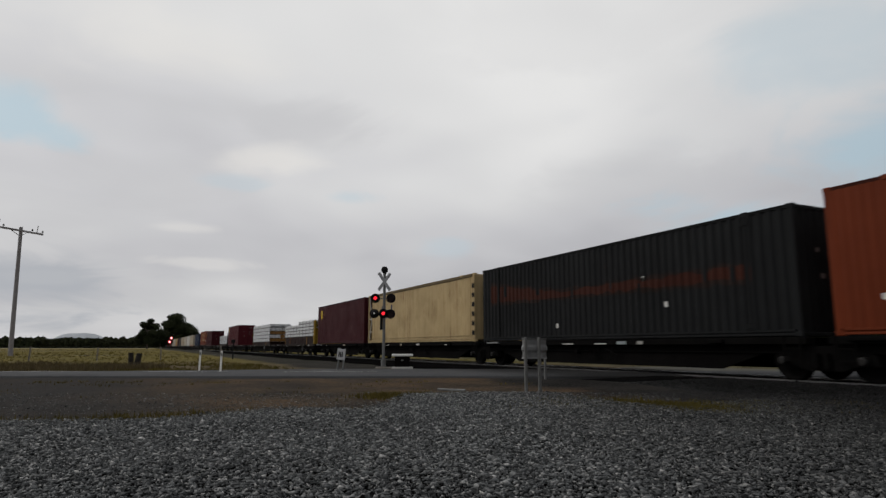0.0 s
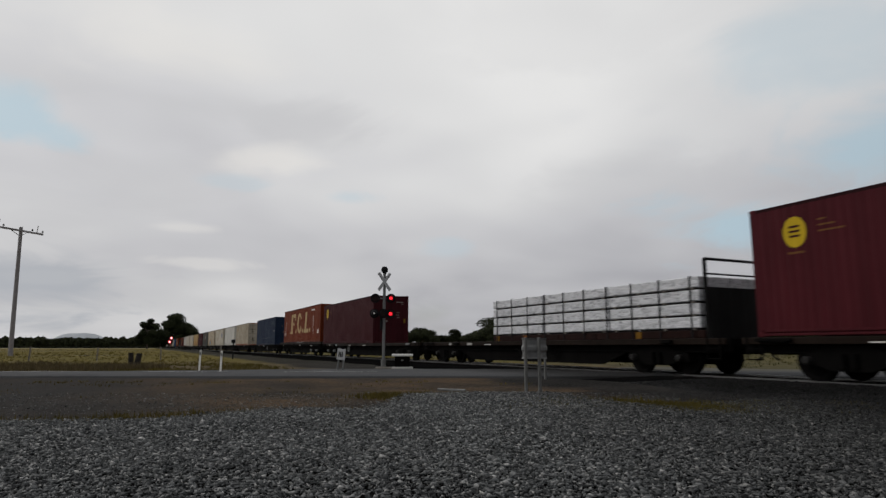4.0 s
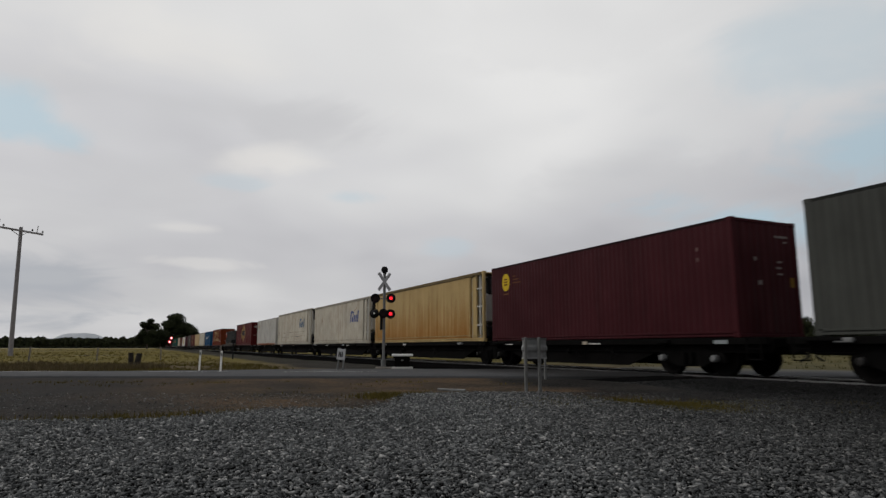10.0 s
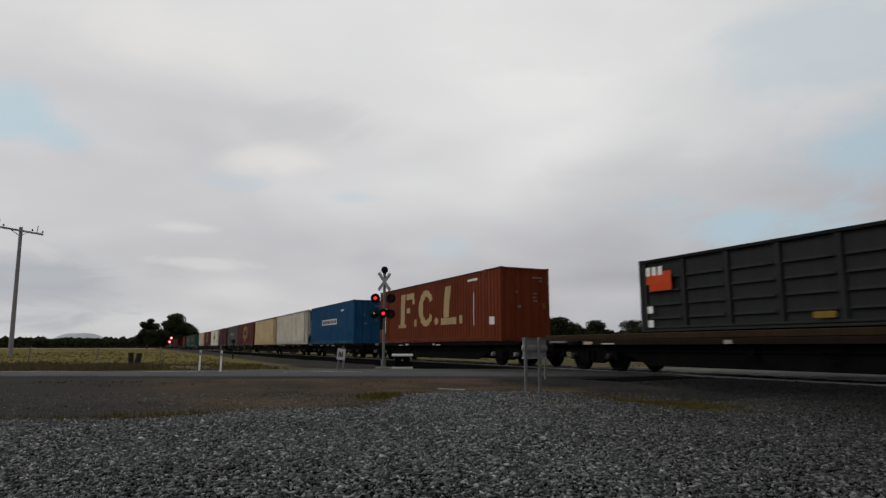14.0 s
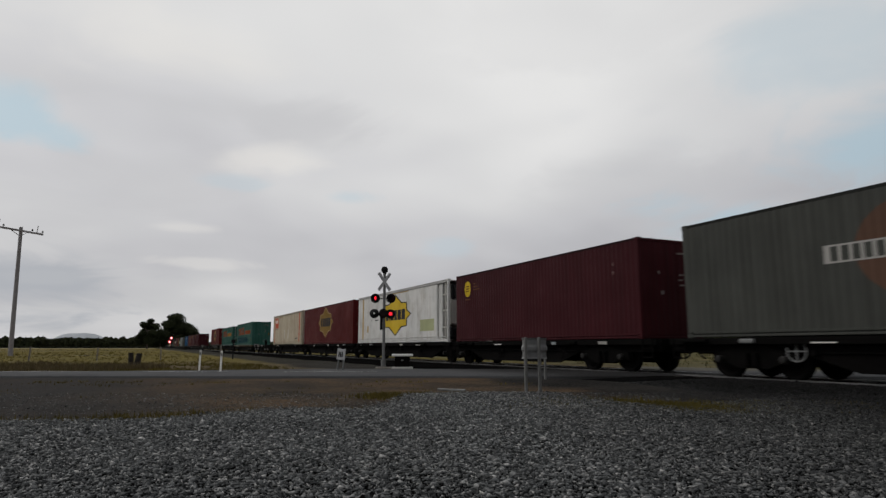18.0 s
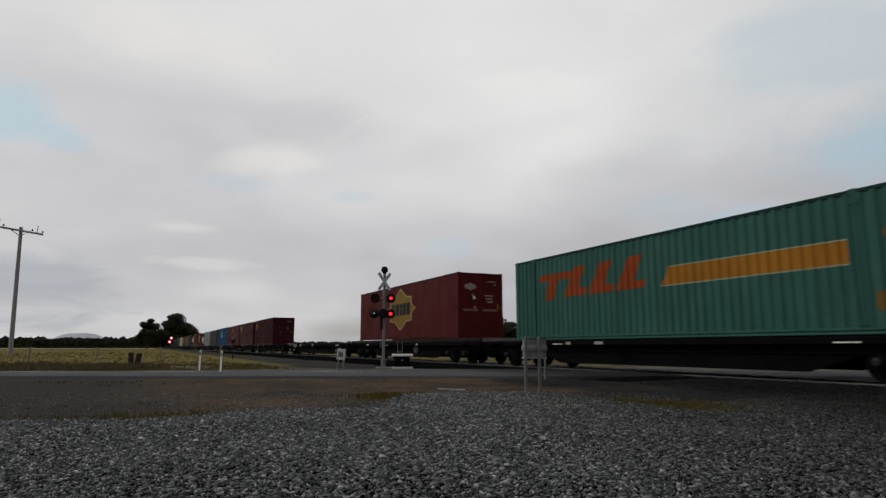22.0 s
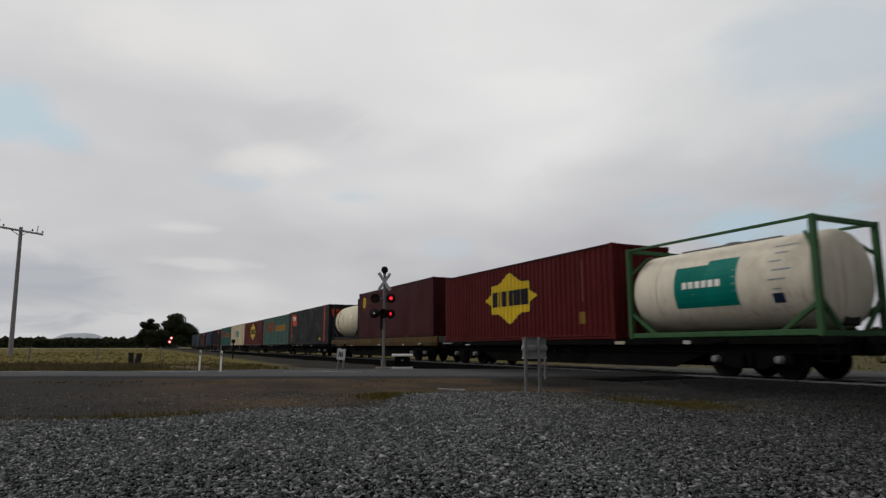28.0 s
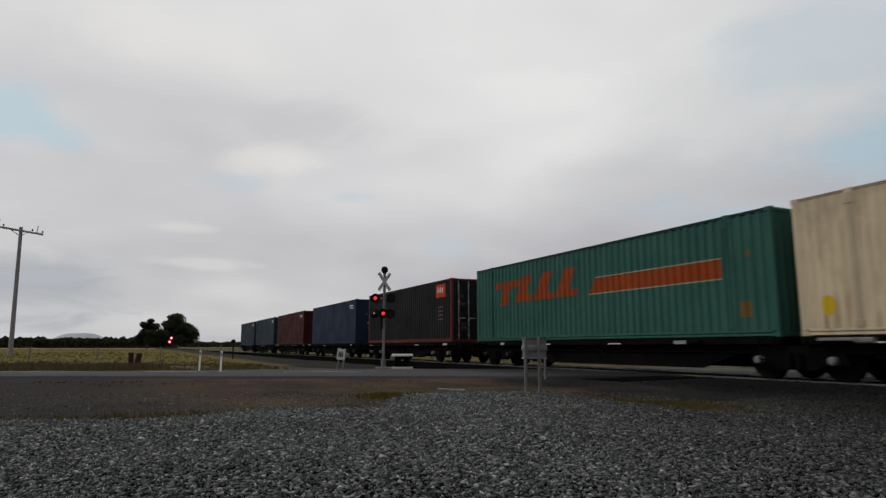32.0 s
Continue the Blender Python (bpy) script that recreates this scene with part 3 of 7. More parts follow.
def inside(poly, x, y):
    c, n = False, len(poly)
    for i in range(n):
        (x0, y0), (x1, y1) = poly[i], poly[(i + 1) % n]
        if (y0 > y) != (y1 > y) and x < (x1 - x0) * (y - y0) / (y1 - y0) + x0:
            c = not c
    return c


GRAVEL_POLY = EDGE + [(11.3, -6.0), (-9.0, -6.0)]


def build_gravel():
    # bed under the stones
    s = Shape()
    step, idx, v, f = 0.4, {}, [], []
    for j in range(48):
        for i in range(51):
            x, y = -9 + i * step, -6 + j * step
            if not inside(GRAVEL_POLY, x + step / 2, y + step / 2):
                continue
            ring = []
            for a, b in ((i, j), (i + 1, j), (i + 1, j + 1), (i, j + 1)):
                if (a, b) not in idx:
                    idx[(a, b)] = len(v)
                    px, py = -9 + a * step, -6 + b * step
                    z = -0.085 + 0.035 * noise.noise(Vector((px * 0.6, py * 0.6, 9)))
                    rim = all(inside(GRAVEL_POLY, px + u, py + w) for u in (-0.45, 0.45) for w in (-0.45, 0.45))
                    v.append((px, py, z if rim else -0.2))
                ring.append(idx[(a, b)])
            f.append(tuple(ring))
    s.add(v, f)
    solid("gravel_bed", s, GRAVEL, "bed of crushed basalt beside the crossing, painted near black for shaded gaps", "gravel", kind="structure")
    # loose stones
    ico = np.array([(1, 0, 0), (-1, 0, 0), (0, 1, 0), (0, -1, 0), (0, 0, 1), (0, 0, -1)], float) * 1.25
    tri = np.array([(0, 2, 4), (2, 1, 4), (1, 3, 4), (3, 0, 4), (2, 0, 5), (1, 2, 5), (3, 1, 5), (0, 3, 5)])
    g = np.random.default_rng(11)
    pts = []
    r2 = random.Random(5)
    while len(pts) < 235000:
        dep = 2.2 + 10.5 * r2.random() ** 0.62
        lat = (r2.random() * 2 - 1) * (0.78 * dep + 0.4)
        x, y = dep * 0.4304 + lat * 0.9026, dep * 0.9026 - lat * 0.4304
        if r2.random() < 0.22:
            x, y = r2.uniform(-9, 11.3), r2.uniform(-6, 9)
        dense = inside(GRAVEL_POLY, x + r2.gauss(0, 0.12), y + r2.gauss(0, 0.12))
        patch = (x - 6.6) ** 2 / 1.2 + (y - 6.6) ** 2 / 1.4 < 1
        keep = 1.0 if dense else (0.16 if patch else (0.24 if x > 4.5 else 0.075 if x > 0 else 0.04))
        if r2.random() < keep and x < 12.0:
            bed_z = -0.085 + 0.035 * noise.noise(Vector((x * 0.6, y * 0.6, 9)))
            pts.append((x, y, bed_z + 0.012 + 0.02 * r2.random() if dense else max(ground_z(x, y), bed_z - 0.045) + 0.004, dense))
    while len(pts) < 262000:
        y = 3.0 + 12.5 * r2.random()
        x = 10.2 + 3.1 * r2.random()
        u = x - TRACK_X
        z = -0.17 + 0.07 * (u + 4.6) / 1.7 if u < -2.9 else -0.10 + 0.04 * (u + 2.9) / 0.6 if u < -2.3 else -0.06 + 0.025 * (u + 2.3) / 0.7
        if abs((Vector((x, y, 0)) - ROAD_A).dot(ROAD_N)) > 2.6:
            pts.append((x, y, z + 0.015 * r2.random(), True))
    n = len(pts)
    P = np.array([p[:3] for p in pts])
    size = 0.0054 + 0.0080 * g.random(n) ** 1.8
    size *= np.where(np.array([p[3] for p in pts]), 1.0, 0.68)
    sc = np.stack([size * g.uniform(1.2, 2.6, n), size * g.uniform(0.7, 1.2, n), size * g.uniform(0.35, 0.85, n)], 1)
    V = ico[None] * sc[:, None, :] * g.uniform(0.6, 1.3, (n, 6, 1)) + sc[:, None, :] * g.normal(0, 0.48, (n, 6, 3))
    ang = g.uniform(0, 2 * np.pi, n)
    tilt = g.normal(0, 1.0, n)
    ct, st = np.cos(tilt)[:, None], np.sin(tilt)[:, None]
    X, Y, Z = V[..., 0], V[..., 1], V[..., 2]
    Y, Z = Y * ct - Z * st, Y * st + Z * ct
    ca, sa = np.cos(ang)[:, None], np.sin(ang)[:, None]
    V = np.stack([X * ca - Y * sa, X * sa + Y * ca, Z], -1) + P[:, None]
    F = (tri[None] + 6 * np.arange(n)[:, None, None]).reshape(-1, 3)
    me = bpy.data.meshes.new("gravel")
    me.vertices.add(n * 6)
    me.vertices.foreach_set("co", V.reshape(-1))
    me.loops.add(len(F) * 3)
    me.loops.foreach_set("vertex_index", F.reshape(-1))
    me.polygons.add(len(F))
    me.polygons.foreach_set("loop_start", np.arange(0, len(F) * 3, 3))
    me.update(calc_edges=True)
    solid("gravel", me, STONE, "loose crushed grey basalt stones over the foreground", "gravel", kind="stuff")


build_gravel()


def build_grass(name, count, pick, high, mat, label):
    """Blades scattered where pick() says, one mesh."""
    v, f, r = [], [], random.Random(count)
    while len(f) < count:
        p = pick(r)
        if p is None:
            continue
        x, y, z = p
        for _ in range(5):
            a, h = r.random() * 6.283, high * r.uniform(0.45, 1.2)
            bx, by = x + r.gauss(0, 0.09), y + r.gauss(0, 0.09)
            w = 0.005 + 0.00045 * math.hypot(x, y)
            lx, ly = r.gauss(0, 0.35) * h, r.gauss(0, 0.35) * h
            n = len(v)
            v += [(bx - w * math.cos(a), by - w * math.sin(a), z - 0.03), (bx + w * math.cos(a), by + w * math.sin(a), z - 0.03), (bx + lx, by + ly, z + h)]
            f.append((n, n + 1, n + 2))
    me = bpy.data.meshes.new(name)
    me.from_pydata(v, [], f)
    solid(name, me, mat, label, "grass", kind="stuff")


def pick_verge(r):
    a, w = r.uniform(-30, 16), ROAD_HALF + 0.4 + 12 * r.random() ** 1.6
    x, y, _ = road_point(a, w)
    if 5.6 < x < 17.8 or noise.noise(Vector((x * 0.3, y * 0.3, 1))) < -0.25:
        return None
    return x, y, -0.12


def pick_field(r):
    y = 28 + 230 * r.random() ** 1.8
    x = r.uniform(-0.55 * y, 5.4)
    if y < 34 - 0.5 * x and r.random() < 0.5:
        return None
    return x, y, -0.12


def pick_straw(r):
    """Rank dry grass along the far verge, thickest away from the rails."""
    a, w = r.uniform(-26, 8), ROAD_HALF + 0.9 + 9.0 * r.random()
    x, y, _ = road_point(a, w)
    if x > 2.0 or noise.noise(Vector((x * 0.22, y * 0.22, 6))) < (-0.15 if x < -4 else 0.12):
        return None
    return x, y, -0.13


def pick_beyond(r):
    y = r.uniform(4, 70)
    x = r.uniform(19.5, 60)
    q = (Vector((x, y, 0)) - ROAD_A).dot(ROAD_N)
    return None if abs(q) < 3.4 or on_side_road(x, y) else (x, y, -0.12)


def pick_patch(r):
    cx, cy, sx, sy = r.choice([(6.9, 6.8, 0.25, 0.45), (7.0, 6.9, 0.22, 0.4), (6.8, 7.1, 0.45, 0.3), (7.0, 6.8, 0.3, 0.3), (6.7, 7.2, 0.5, 0.3), (2.45, 8.0, 0.3, 0.3), (-0.3, 8.9, 0.9, 0.25), (7.9, 6.3, 0.5, 0.5), (8.6, 5.9, 0.6, 0.5), (7.4, 6.2, 0.5, 0.4), (6.2, 8.2, 0.7, 0.4), (6.7, 6.5, 0.4, 0.3), (7.0, 6.4, 0.3, 0.3), (4.3, 10.8, 0.4, 0.3)])
    return r.gauss(cx, sx), r.gauss(cy, sy), -0.09


def pick_shoulder(r):
    a, w = r.uniform(-14, 15), -ROAD_HALF - 0.3 - 4.5 * r.random() ** 1.7
    x, y, _ = road_point(a, w)
    if noise.noise(Vector((x * 0.5, y * 0.5, 4))) < -0.02:
        return None
    return x, y, ground_z(x, y) + 0.02


build_grass("verge_grass", 22000, pick_verge, 0.09, GREEN_GRASS, "short green and dry grass along the road verge")
build_grass("field_grass", 26000, pick_field, 0.08, GRASS, "tall straw-yellow grass of the paddock")
build_grass("straw_grass", 16000, pick_straw, 0.26, STRAW, "rank straw-coloured grass along the far verge")
build_grass("far_side_grass", 7000, pick_beyond, 0.10, DULL_GRASS, "dry grass across the railway track")
build_grass("weeds", 15000, pick_patch, 0.055, GREEN_GRASS, "low weeds growing through the gravel")
build_grass("shoulder_weeds", 1500, pick_shoulder, 0.035, GRASS, "thin dry weeds on the dirt shoulder")


# ---------------------------------------------------------------- trees and distance
def leaf_cloud(v, f, c, rad, count, size, r, flat=0.75):
    """Leaves scattered through one clump, thickest near its skin."""
    for _ in range(count):
        d = Vector((r.gauss(0, 1), r.gauss(0, 1), r.gauss(0, 1))).normalized()
        q = c + Vector((d.x, d.y, d.z * flat)) * rad * (0.45 + 0.6 * r.random())
        u = Vector((r.gauss(0, 1), r.gauss(0, 1), r.gauss(0, 0.6))).normalized()
        w = u.orthogonal().normalized()
        w = (w + d * 0.5).normalized()
        s = size * r.uniform(0.6, 1.3)
        n = len(v)
        v += [tuple(q - u * s * 0.5), tuple(q + w * s * 0.28), tuple(q + u * s * 0.5), tuple(q - w * s * 0.28)]
        f.append((n, n + 1, n + 2, n + 3))


def tree_meshes(key, high, spread, seed, clumps, leaves, leaf, bare=0.25, lean=0.0, low=0.6):
    r = random.Random(seed)
    trunk = Shape()
    top = Vector((lean * high, 0, high * 0.62))
    pts = [Vector((0, 0, -0.2)), Vector((lean * high * 0.2, 0.1, high * 0.18)), Vector((lean * high * 0.6, -0.1, high * 0.4)), top]
    for i in range(3):
        trunk.tube(pts[i], pts[i + 1], high * (0.034 - 0.008 * i), 9, high * (0.026 - 0.008 * i))
    v, f = [], []
    for k in range(clumps):
        a = 2 * math.pi * (k + r.random() * 0.6) / clumps * 2.4
        rr = spread * math.sqrt((k + 0.5) / clumps)
        zz = high * (bare + (0.93 - bare) * (1 - 0.55 * (rr / spread) ** 2) * r.uniform(low, 1.0))
        c = Vector((lean * high * 0.7 + rr * math.cos(a), rr * math.sin(a), zz))
        rad = spread * r.uniform(0.26, 0.44)
        base = pts[1].lerp(pts[3], r.uniform(0.2, 0.95))
        trunk.tube(base, base.lerp(c, 0.85), high * 0.011, 6, high * 0.004)
        leaf_cloud(v, f, c, rad, leaves, leaf, r)
    cm = bpy.data.meshes.new(key + "_crown")
    cm.from_pydata(v, [], f)
    return trunk.mesh(key + "_trunk"), cm


def tree(meshes, label, m, group="", mat=None):
    t = thing("tree", label, "tree", group, m)
    part("trunk", meshes[0], BARK, t)
    part("crown", meshes[1], mat or LEAF, t)
    return t


BIG = tree_meshes("gum", 17.6, 7.9, 3, 44, 560, 0.85, 0.05, 0.0, 0.28)
WIDE = tree_meshes("wide_gum", 11.3, 4.2, 8, 30, 420, 0.65, 0.05, 0.03, 0.25)
BUSH = tree_meshes("bush", 5.6, 3.2, 9, 12, 260, 0.5, 0.05)
tree(BIG, "tall dark spreading gum tree beside the track", pose(15.6, 326, -0.1, 0, 0, 40))
tree(WIDE, "lower dark gum tree with a ragged crown", pose(2.0, 254, -0.1, 0, 0, 10))
tree(BUSH, "dense dark bush beside the track", pose(6.3, 252, -0.1, 0, 0, 200))
ROW = [tree_meshes("pine_a", 9.4, 5.6, 21, 26, 620, 0.6, 0.10, 0.0, 0.5), tree_meshes("pine_b", 9.4, 5.7, 22, 26, 620, 0.6, 0.10, 0.03, 0.45), tree_meshes("pine_c", 9.4, 5.5, 23, 24, 620, 0.6, 0.1, 0.0, 0.5)]


def row_of_trees():
    """The shelter belt across the line: bearing, half width, height."""
    r = random.Random(31)
    spots = [(23.6, 2.6, 5.6), (26.3, 2.3, 5.0), (30.3, 4.8, 7.4), (35.3, 4.6, 8.1), (38.6, 3.8, 6.8), (42.5, 3.8, 6.7), (44.8, 2.7, 6.2), (47.2, 3.4, 6.6), (49.3, 2.2, 6.4), (51.4, 3.4, 7.2), (53.1, 2.9, 6.8), (55.2, 2.8, 6.7), (57.0, 3.1, 6.4), (59.8, 2.5, 4.7)]
    spots += [(63.5, 5.5, 6.8), (66.5, 6.0, 6.4), (69.5, 5.0, 6.6)]
    for i, (b, w, h) in enumerate(spots):
        a, d = radians(b), 160 + r.uniform(-6, 6)
        w *= 1.22
        tree(ROW[i % 3], "dark rounded tree in the shelter belt across the line", Matrix.Translation((d * math.sin(a), d * math.cos(a), -0.15)) @ Matrix.Rotation(r.random() * 6, 4, "Z") @ Matrix.Diagonal((w / 4.7, w / 4.7, h / 9.2, 1)), "shelter belt trees", FAR_LEAF)


row_of_trees()


def far_woods(name, label, b0, b1, dist, high, count, seed, leaf):
    r = random.Random(seed)
    v, f = [], []
    for _ in range(count):
        b = radians(r.uniform(b0, b1))
        d = dist + r.uniform(-14, 14)
        k = noise.noise(Vector((b * 60, seed, 0))) * 0.5 + noise.noise(Vector((b * 190, seed, 4))) * 0.35
        top = high * (0.8 + 0.45 * k)
        z = top * r.random() ** 0.8
        q = Vector((d * math.sin(b), d * math.cos(b), z - 0.3))
        u = Vector((r.gauss(0, 1), r.gauss(0, 1), r.gauss(0, 0.7))).normalized()
        w = u.orthogonal().normalized()
        s = leaf * r.uniform(0.6, 1.3)
        n = len(v)
        v += [tuple(q - u * s * 0.5), tuple(q + w * s * 0.35), tuple(q + u * s * 0.5), tuple(q - w * s * 0.35)]
        f.append((n, n + 1, n + 2, n + 3))
    me = bpy.data.meshes.new(name)
    me.from_pydata(v, [], f)
    solid(name, me, FAR_LEAF, label, "woods", kind="stuff")


far_woods("far_woods", "dark line of distant trees behind the paddock", -16, 2.6, 420, 7.2, 16000, 41, 1.7)
far_woods("far_woods", "dark line of distant trees behind the paddock", 2.0, 30, 620, 6.4, 12000, 42, 2.2)
far_woods("hedge", "low dark scrub below the shelter belt", 23, 70, 190, 5.0, 22000, 43, 1.1)


def build_hill():
    v, f, n = [], [], 60
    for i in range(n + 1):
        b = radians(-9 + 18 * i / n)
        k = i / n
        h = 42 * math.exp(-((k - 0.268) / 0.155) ** 4) + 16 * math.exp(-((k - 0.255) / 0.085) ** 4)
        h *= 1 + 0.10 * noise.noise(Vector((k * 30, 0, 0))) + 0.05 * noise.noise(Vector((k * 110, 0, 2)))
        for d, z in ((2700, -3), (2850, h * 0.6 - 3), (2950, h - 3), (3100, -3)):
            v.append((d * math.sin(b), d * math.cos(b), z))
    for i in range(n):
        for k in range(3):
            f.append((i * 4 + k, (i + 1) * 4 + k, (i + 1) * 4 + k + 1, i * 4 + k + 1))
    me = bpy.data.meshes.new("distant_hill")
    me.from_pydata(v, [], f)
    me.polygons.foreach_set("use_smooth", [True] * len(me.polygons))
    solid("backdrop", me, HILL, "low hill far away on the horizon, painted grey with haze", "hill", kind="structure")


build_hill()


# ---------------------------------------------------------------- the train
DECK = 0.985
COL = {
    "maroon": (0.043, 0.0072, 0.0100), "crimson": (0.066, 0.0100, 0.0140), "red": (0.074, 0.0075, 0.0075), "orange": (0.135, 0.027, 0.0092), "black": (0.0125, 0.0132, 0.0138), "cream": (0.42, 0.315, 0.165),
    "white": (0.49, 0.478, 0.445), "offwhite": (0.44, 0.405, 0.335), "navy": (0.0125, 0.0225, 0.048), "greygreen": (0.066, 0.122, 0.102), "blue": (0.0105, 0.066, 0.150), "grey": (0.056, 0.058, 0.052), "green": (0.033, 0.102, 0.082),
    "silver": (0.25, 0.275, 0.285), "tan": (0.4, 0.29, 0.13), "charcoal": (0.015, 0.016, 0.018), "slate": (0.018, 0.03, 0.043), "brick": (0.06, 0.011, 0.0092), "duskred": (0.042, 0.008, 0.008),
    "yellow": (0.55, 0.38, 0.02), "flame": (0.46, 0.055, 0.014), "ink": (0.014, 0.014, 0.018), "label": (0.72, 0.71, 0.67), "teal": (0.0, 0.20, 0.19), "dirtyyellow": (0.19, 0.115, 0.021), "brownorange": (0.25, 0.048, 0.011),
    "signgreen": (0.02, 0.12, 0.07), "rust": (0.013, 0.0080, 0.0055), "deckyellow": (0.060, 0.037, 0.012), "royal": (0.022, 0.05, 0.19), "frame": (0.040, 0.095, 0.042),
}
HALF_W = 1.219


def profile(kind, length):
    """The outline of a side wall from end to end: (along, recess) points."""
    a, b = -length / 2 + 0.12, length / 2 - 0.12
    if kind == "corr":
        n = round((b - a) / 0.28)
        seq, depth = ((0.0, 0), (0.30, 0), (0.46, 1), (0.84, 1)), 0.038
    elif kind == "fine":
        n = round((b - a) / 0.21)
        seq, depth = ((0.0, 0), (0.36, 0), (0.5, 1), (0.86, 1)), 0.010
    elif kind == "smooth":
        n = round((b - a) / 1.22)
        seq, depth = ((0.0, 0), (0.972, 0), (0.976, 1), (0.994, 1)), 0.007
    else:
        n = round((b - a) / 0.61)
        seq, depth = ((0.0, 0), (0.93, 0), (0.95, 1), (0.98, 1)), 0.014
    p = (b - a) / n
    out = [(a + (i + u) * p, d * depth) for i in range(n) for u, d in seq]
    return out + [(b, 0.0)]


def side_wall(kind, length, high):
    pr = profile(kind, length)
    s = Shape()
    n = len(pr)
    z0, z1 = 0.16, high - 0.09
    v = [(x, d, z0) for x, d in pr] + [(x, d, z1) for x, d in pr] + [(pr[0][0], 0.06, z0), (pr[-1][0], 0.06, z0), (pr[0][0], 0.06, z1), (pr[-1][0], 0.06, z1)]
    f = [(i, i + 1, n + i + 1, n + i) for i in range(n - 1)] + [(2 * n, 2 * n + 1, 2 * n + 3, 2 * n + 2), (0, n, 2 * n + 2, 2 * n), (n - 1, 2 * n + 1, 2 * n + 3, 2 * n - 1)]
    return s.add(v, f)


def end_wall(high, corr=True):
    s = Shape()
    n = 9
    w = 2 * HALF_W - 0.24
    p = w / n
    pts = []
    for i in range(n):
        pts += [(-w / 2 + (i + u) * p, d * (0.035 if corr else 0.008)) for u, d in ((0.0, 0), (0.28, 0), (0.5, 1), (0.78, 1))]
    pts.append((w / 2, 0.0))
    n = len(pts)
    z0, z1 = 0.12, high - 0.1
    v = [(-d, y, z0) for y, d in pts] + [(-d, y, z1) for y, d in pts] + [(-0.06, -w / 2, z0), (-0.06, w / 2, z0), (-0.06, -w / 2, z1), (-0.06, w / 2, z1)]
    return s.add(v, [(i, i + 1, n + i + 1, n + i) for i in range(n - 1)] + [(2 * n, 2 * n + 1, 2 * n + 3, 2 * n + 2), (0, n, 2 * n + 2, 2 * n), (n - 1, 2 * n + 1, 2 * n + 3, 2 * n - 1)])


def crossings(poly, x):
    out = []
    for (x0, z0), (x1, z1) in zip(poly, poly[1:] + poly[:1]):
        if (x0 > x) != (x1 > x):
            out.append(z0 + (z1 - z0) * (x - x0) / (x1 - x0))
    return sorted(out)


def decal(poly, pr, lift):
    """Paint that follows the wall's folds, 4 mm proud of them."""
    xs = sorted({x for x, _ in pr} | {x for x, _ in poly})
    lo, hi = min(x for x, _ in poly), max(x for x, _ in poly)
    lo, hi = max(lo, pr[0][0]), min(hi, pr[-1][0])
    xs = [x for x in xs if lo <= x <= hi]

    def depth(x):
        for (x0, d0), (x1, d1) in zip(pr, pr[1:]):
            if x0 <= x <= x1:
                return d0 + (d1 - d0) * (x - x0) / max(1e-9, x1 - x0)
        return 0.0
    s = Shape()
    index, v, f = {}, [], []

    def vert(x, d, z):
        key = (round(x * 1000), round(z * 250))
        if key not in index:
            index[key] = len(v)
            v.append((x, d, z))
        return index[key]
    for a, b in zip(xs, xs[1:]):
        e = (b - a) * 1e-4
        if b - a < 1e-4:
            continue
        p, q = crossings(poly, a + e), crossings(poly, b - e)
        if len(p) != len(q):
            continue
        for k in range(0, len(p) - 1, 2):
            da, db = depth(a) - lift, depth(b) - lift
            ring = []
            for i in (vert(a, da, p[k]), vert(b, db, q[k]), vert(b, db, q[k + 1]), vert(a, da, p[k + 1])):
                if i not in ring:
                    ring.append(i)
            if len(ring) > 2:
                f.append(tuple(ring))
    return s.add(v, f) if f else s


def rect(x0, x1, z0, z1, slant=0.0):
    h = (z1 - z0) * slant
    return [(x0, z0), (x1, z0), (x1 + h, z1), (x0 + h, z1)]


def disc(x, z, rx, rz=None, n=20):
    rz = rz or rx
    return [(x + rx * math.cos(2 * math.pi * i / n), z + rz * math.sin(2 * math.pi * i / n)) for i in range(n)]


def star(x, z, sx, sz):
    q = [(-1, 0), (-0.75, 0.2), (-0.74, 0.56), (-0.42, 0.58), (0, 1), (0.42, 0.58), (0.74, 0.56), (0.75, 0.2)]
    q += [(-a, -b) for a, b in q]
    return [(x + a * sx, z + b * sz) for a, b in q]


def bars(x0, x1, z0, z1, n, slant=0.0, fill=0.66):
    w = (x1 - x0) / n
    return [rect(x0 + i * w, x0 + (i + fill) * w, z0, z1, slant) for i in range(n)]


def blocks(x0, x1, z0, z1, widths, gap=0.16):
    """Plain blocks as wide as the letters that they stand for."""
    unit = (x1 - x0) / (sum(widths) + gap * (len(widths) - 1))
    out, x = [], x0
    for w in widths:
        out.append(rect(x, x + w * unit, z0, z1))
        x += (w + gap) * unit
    return out


NAME6 = (0.72, 0.3, 0.95, 0.7, 0.95, 0.95)


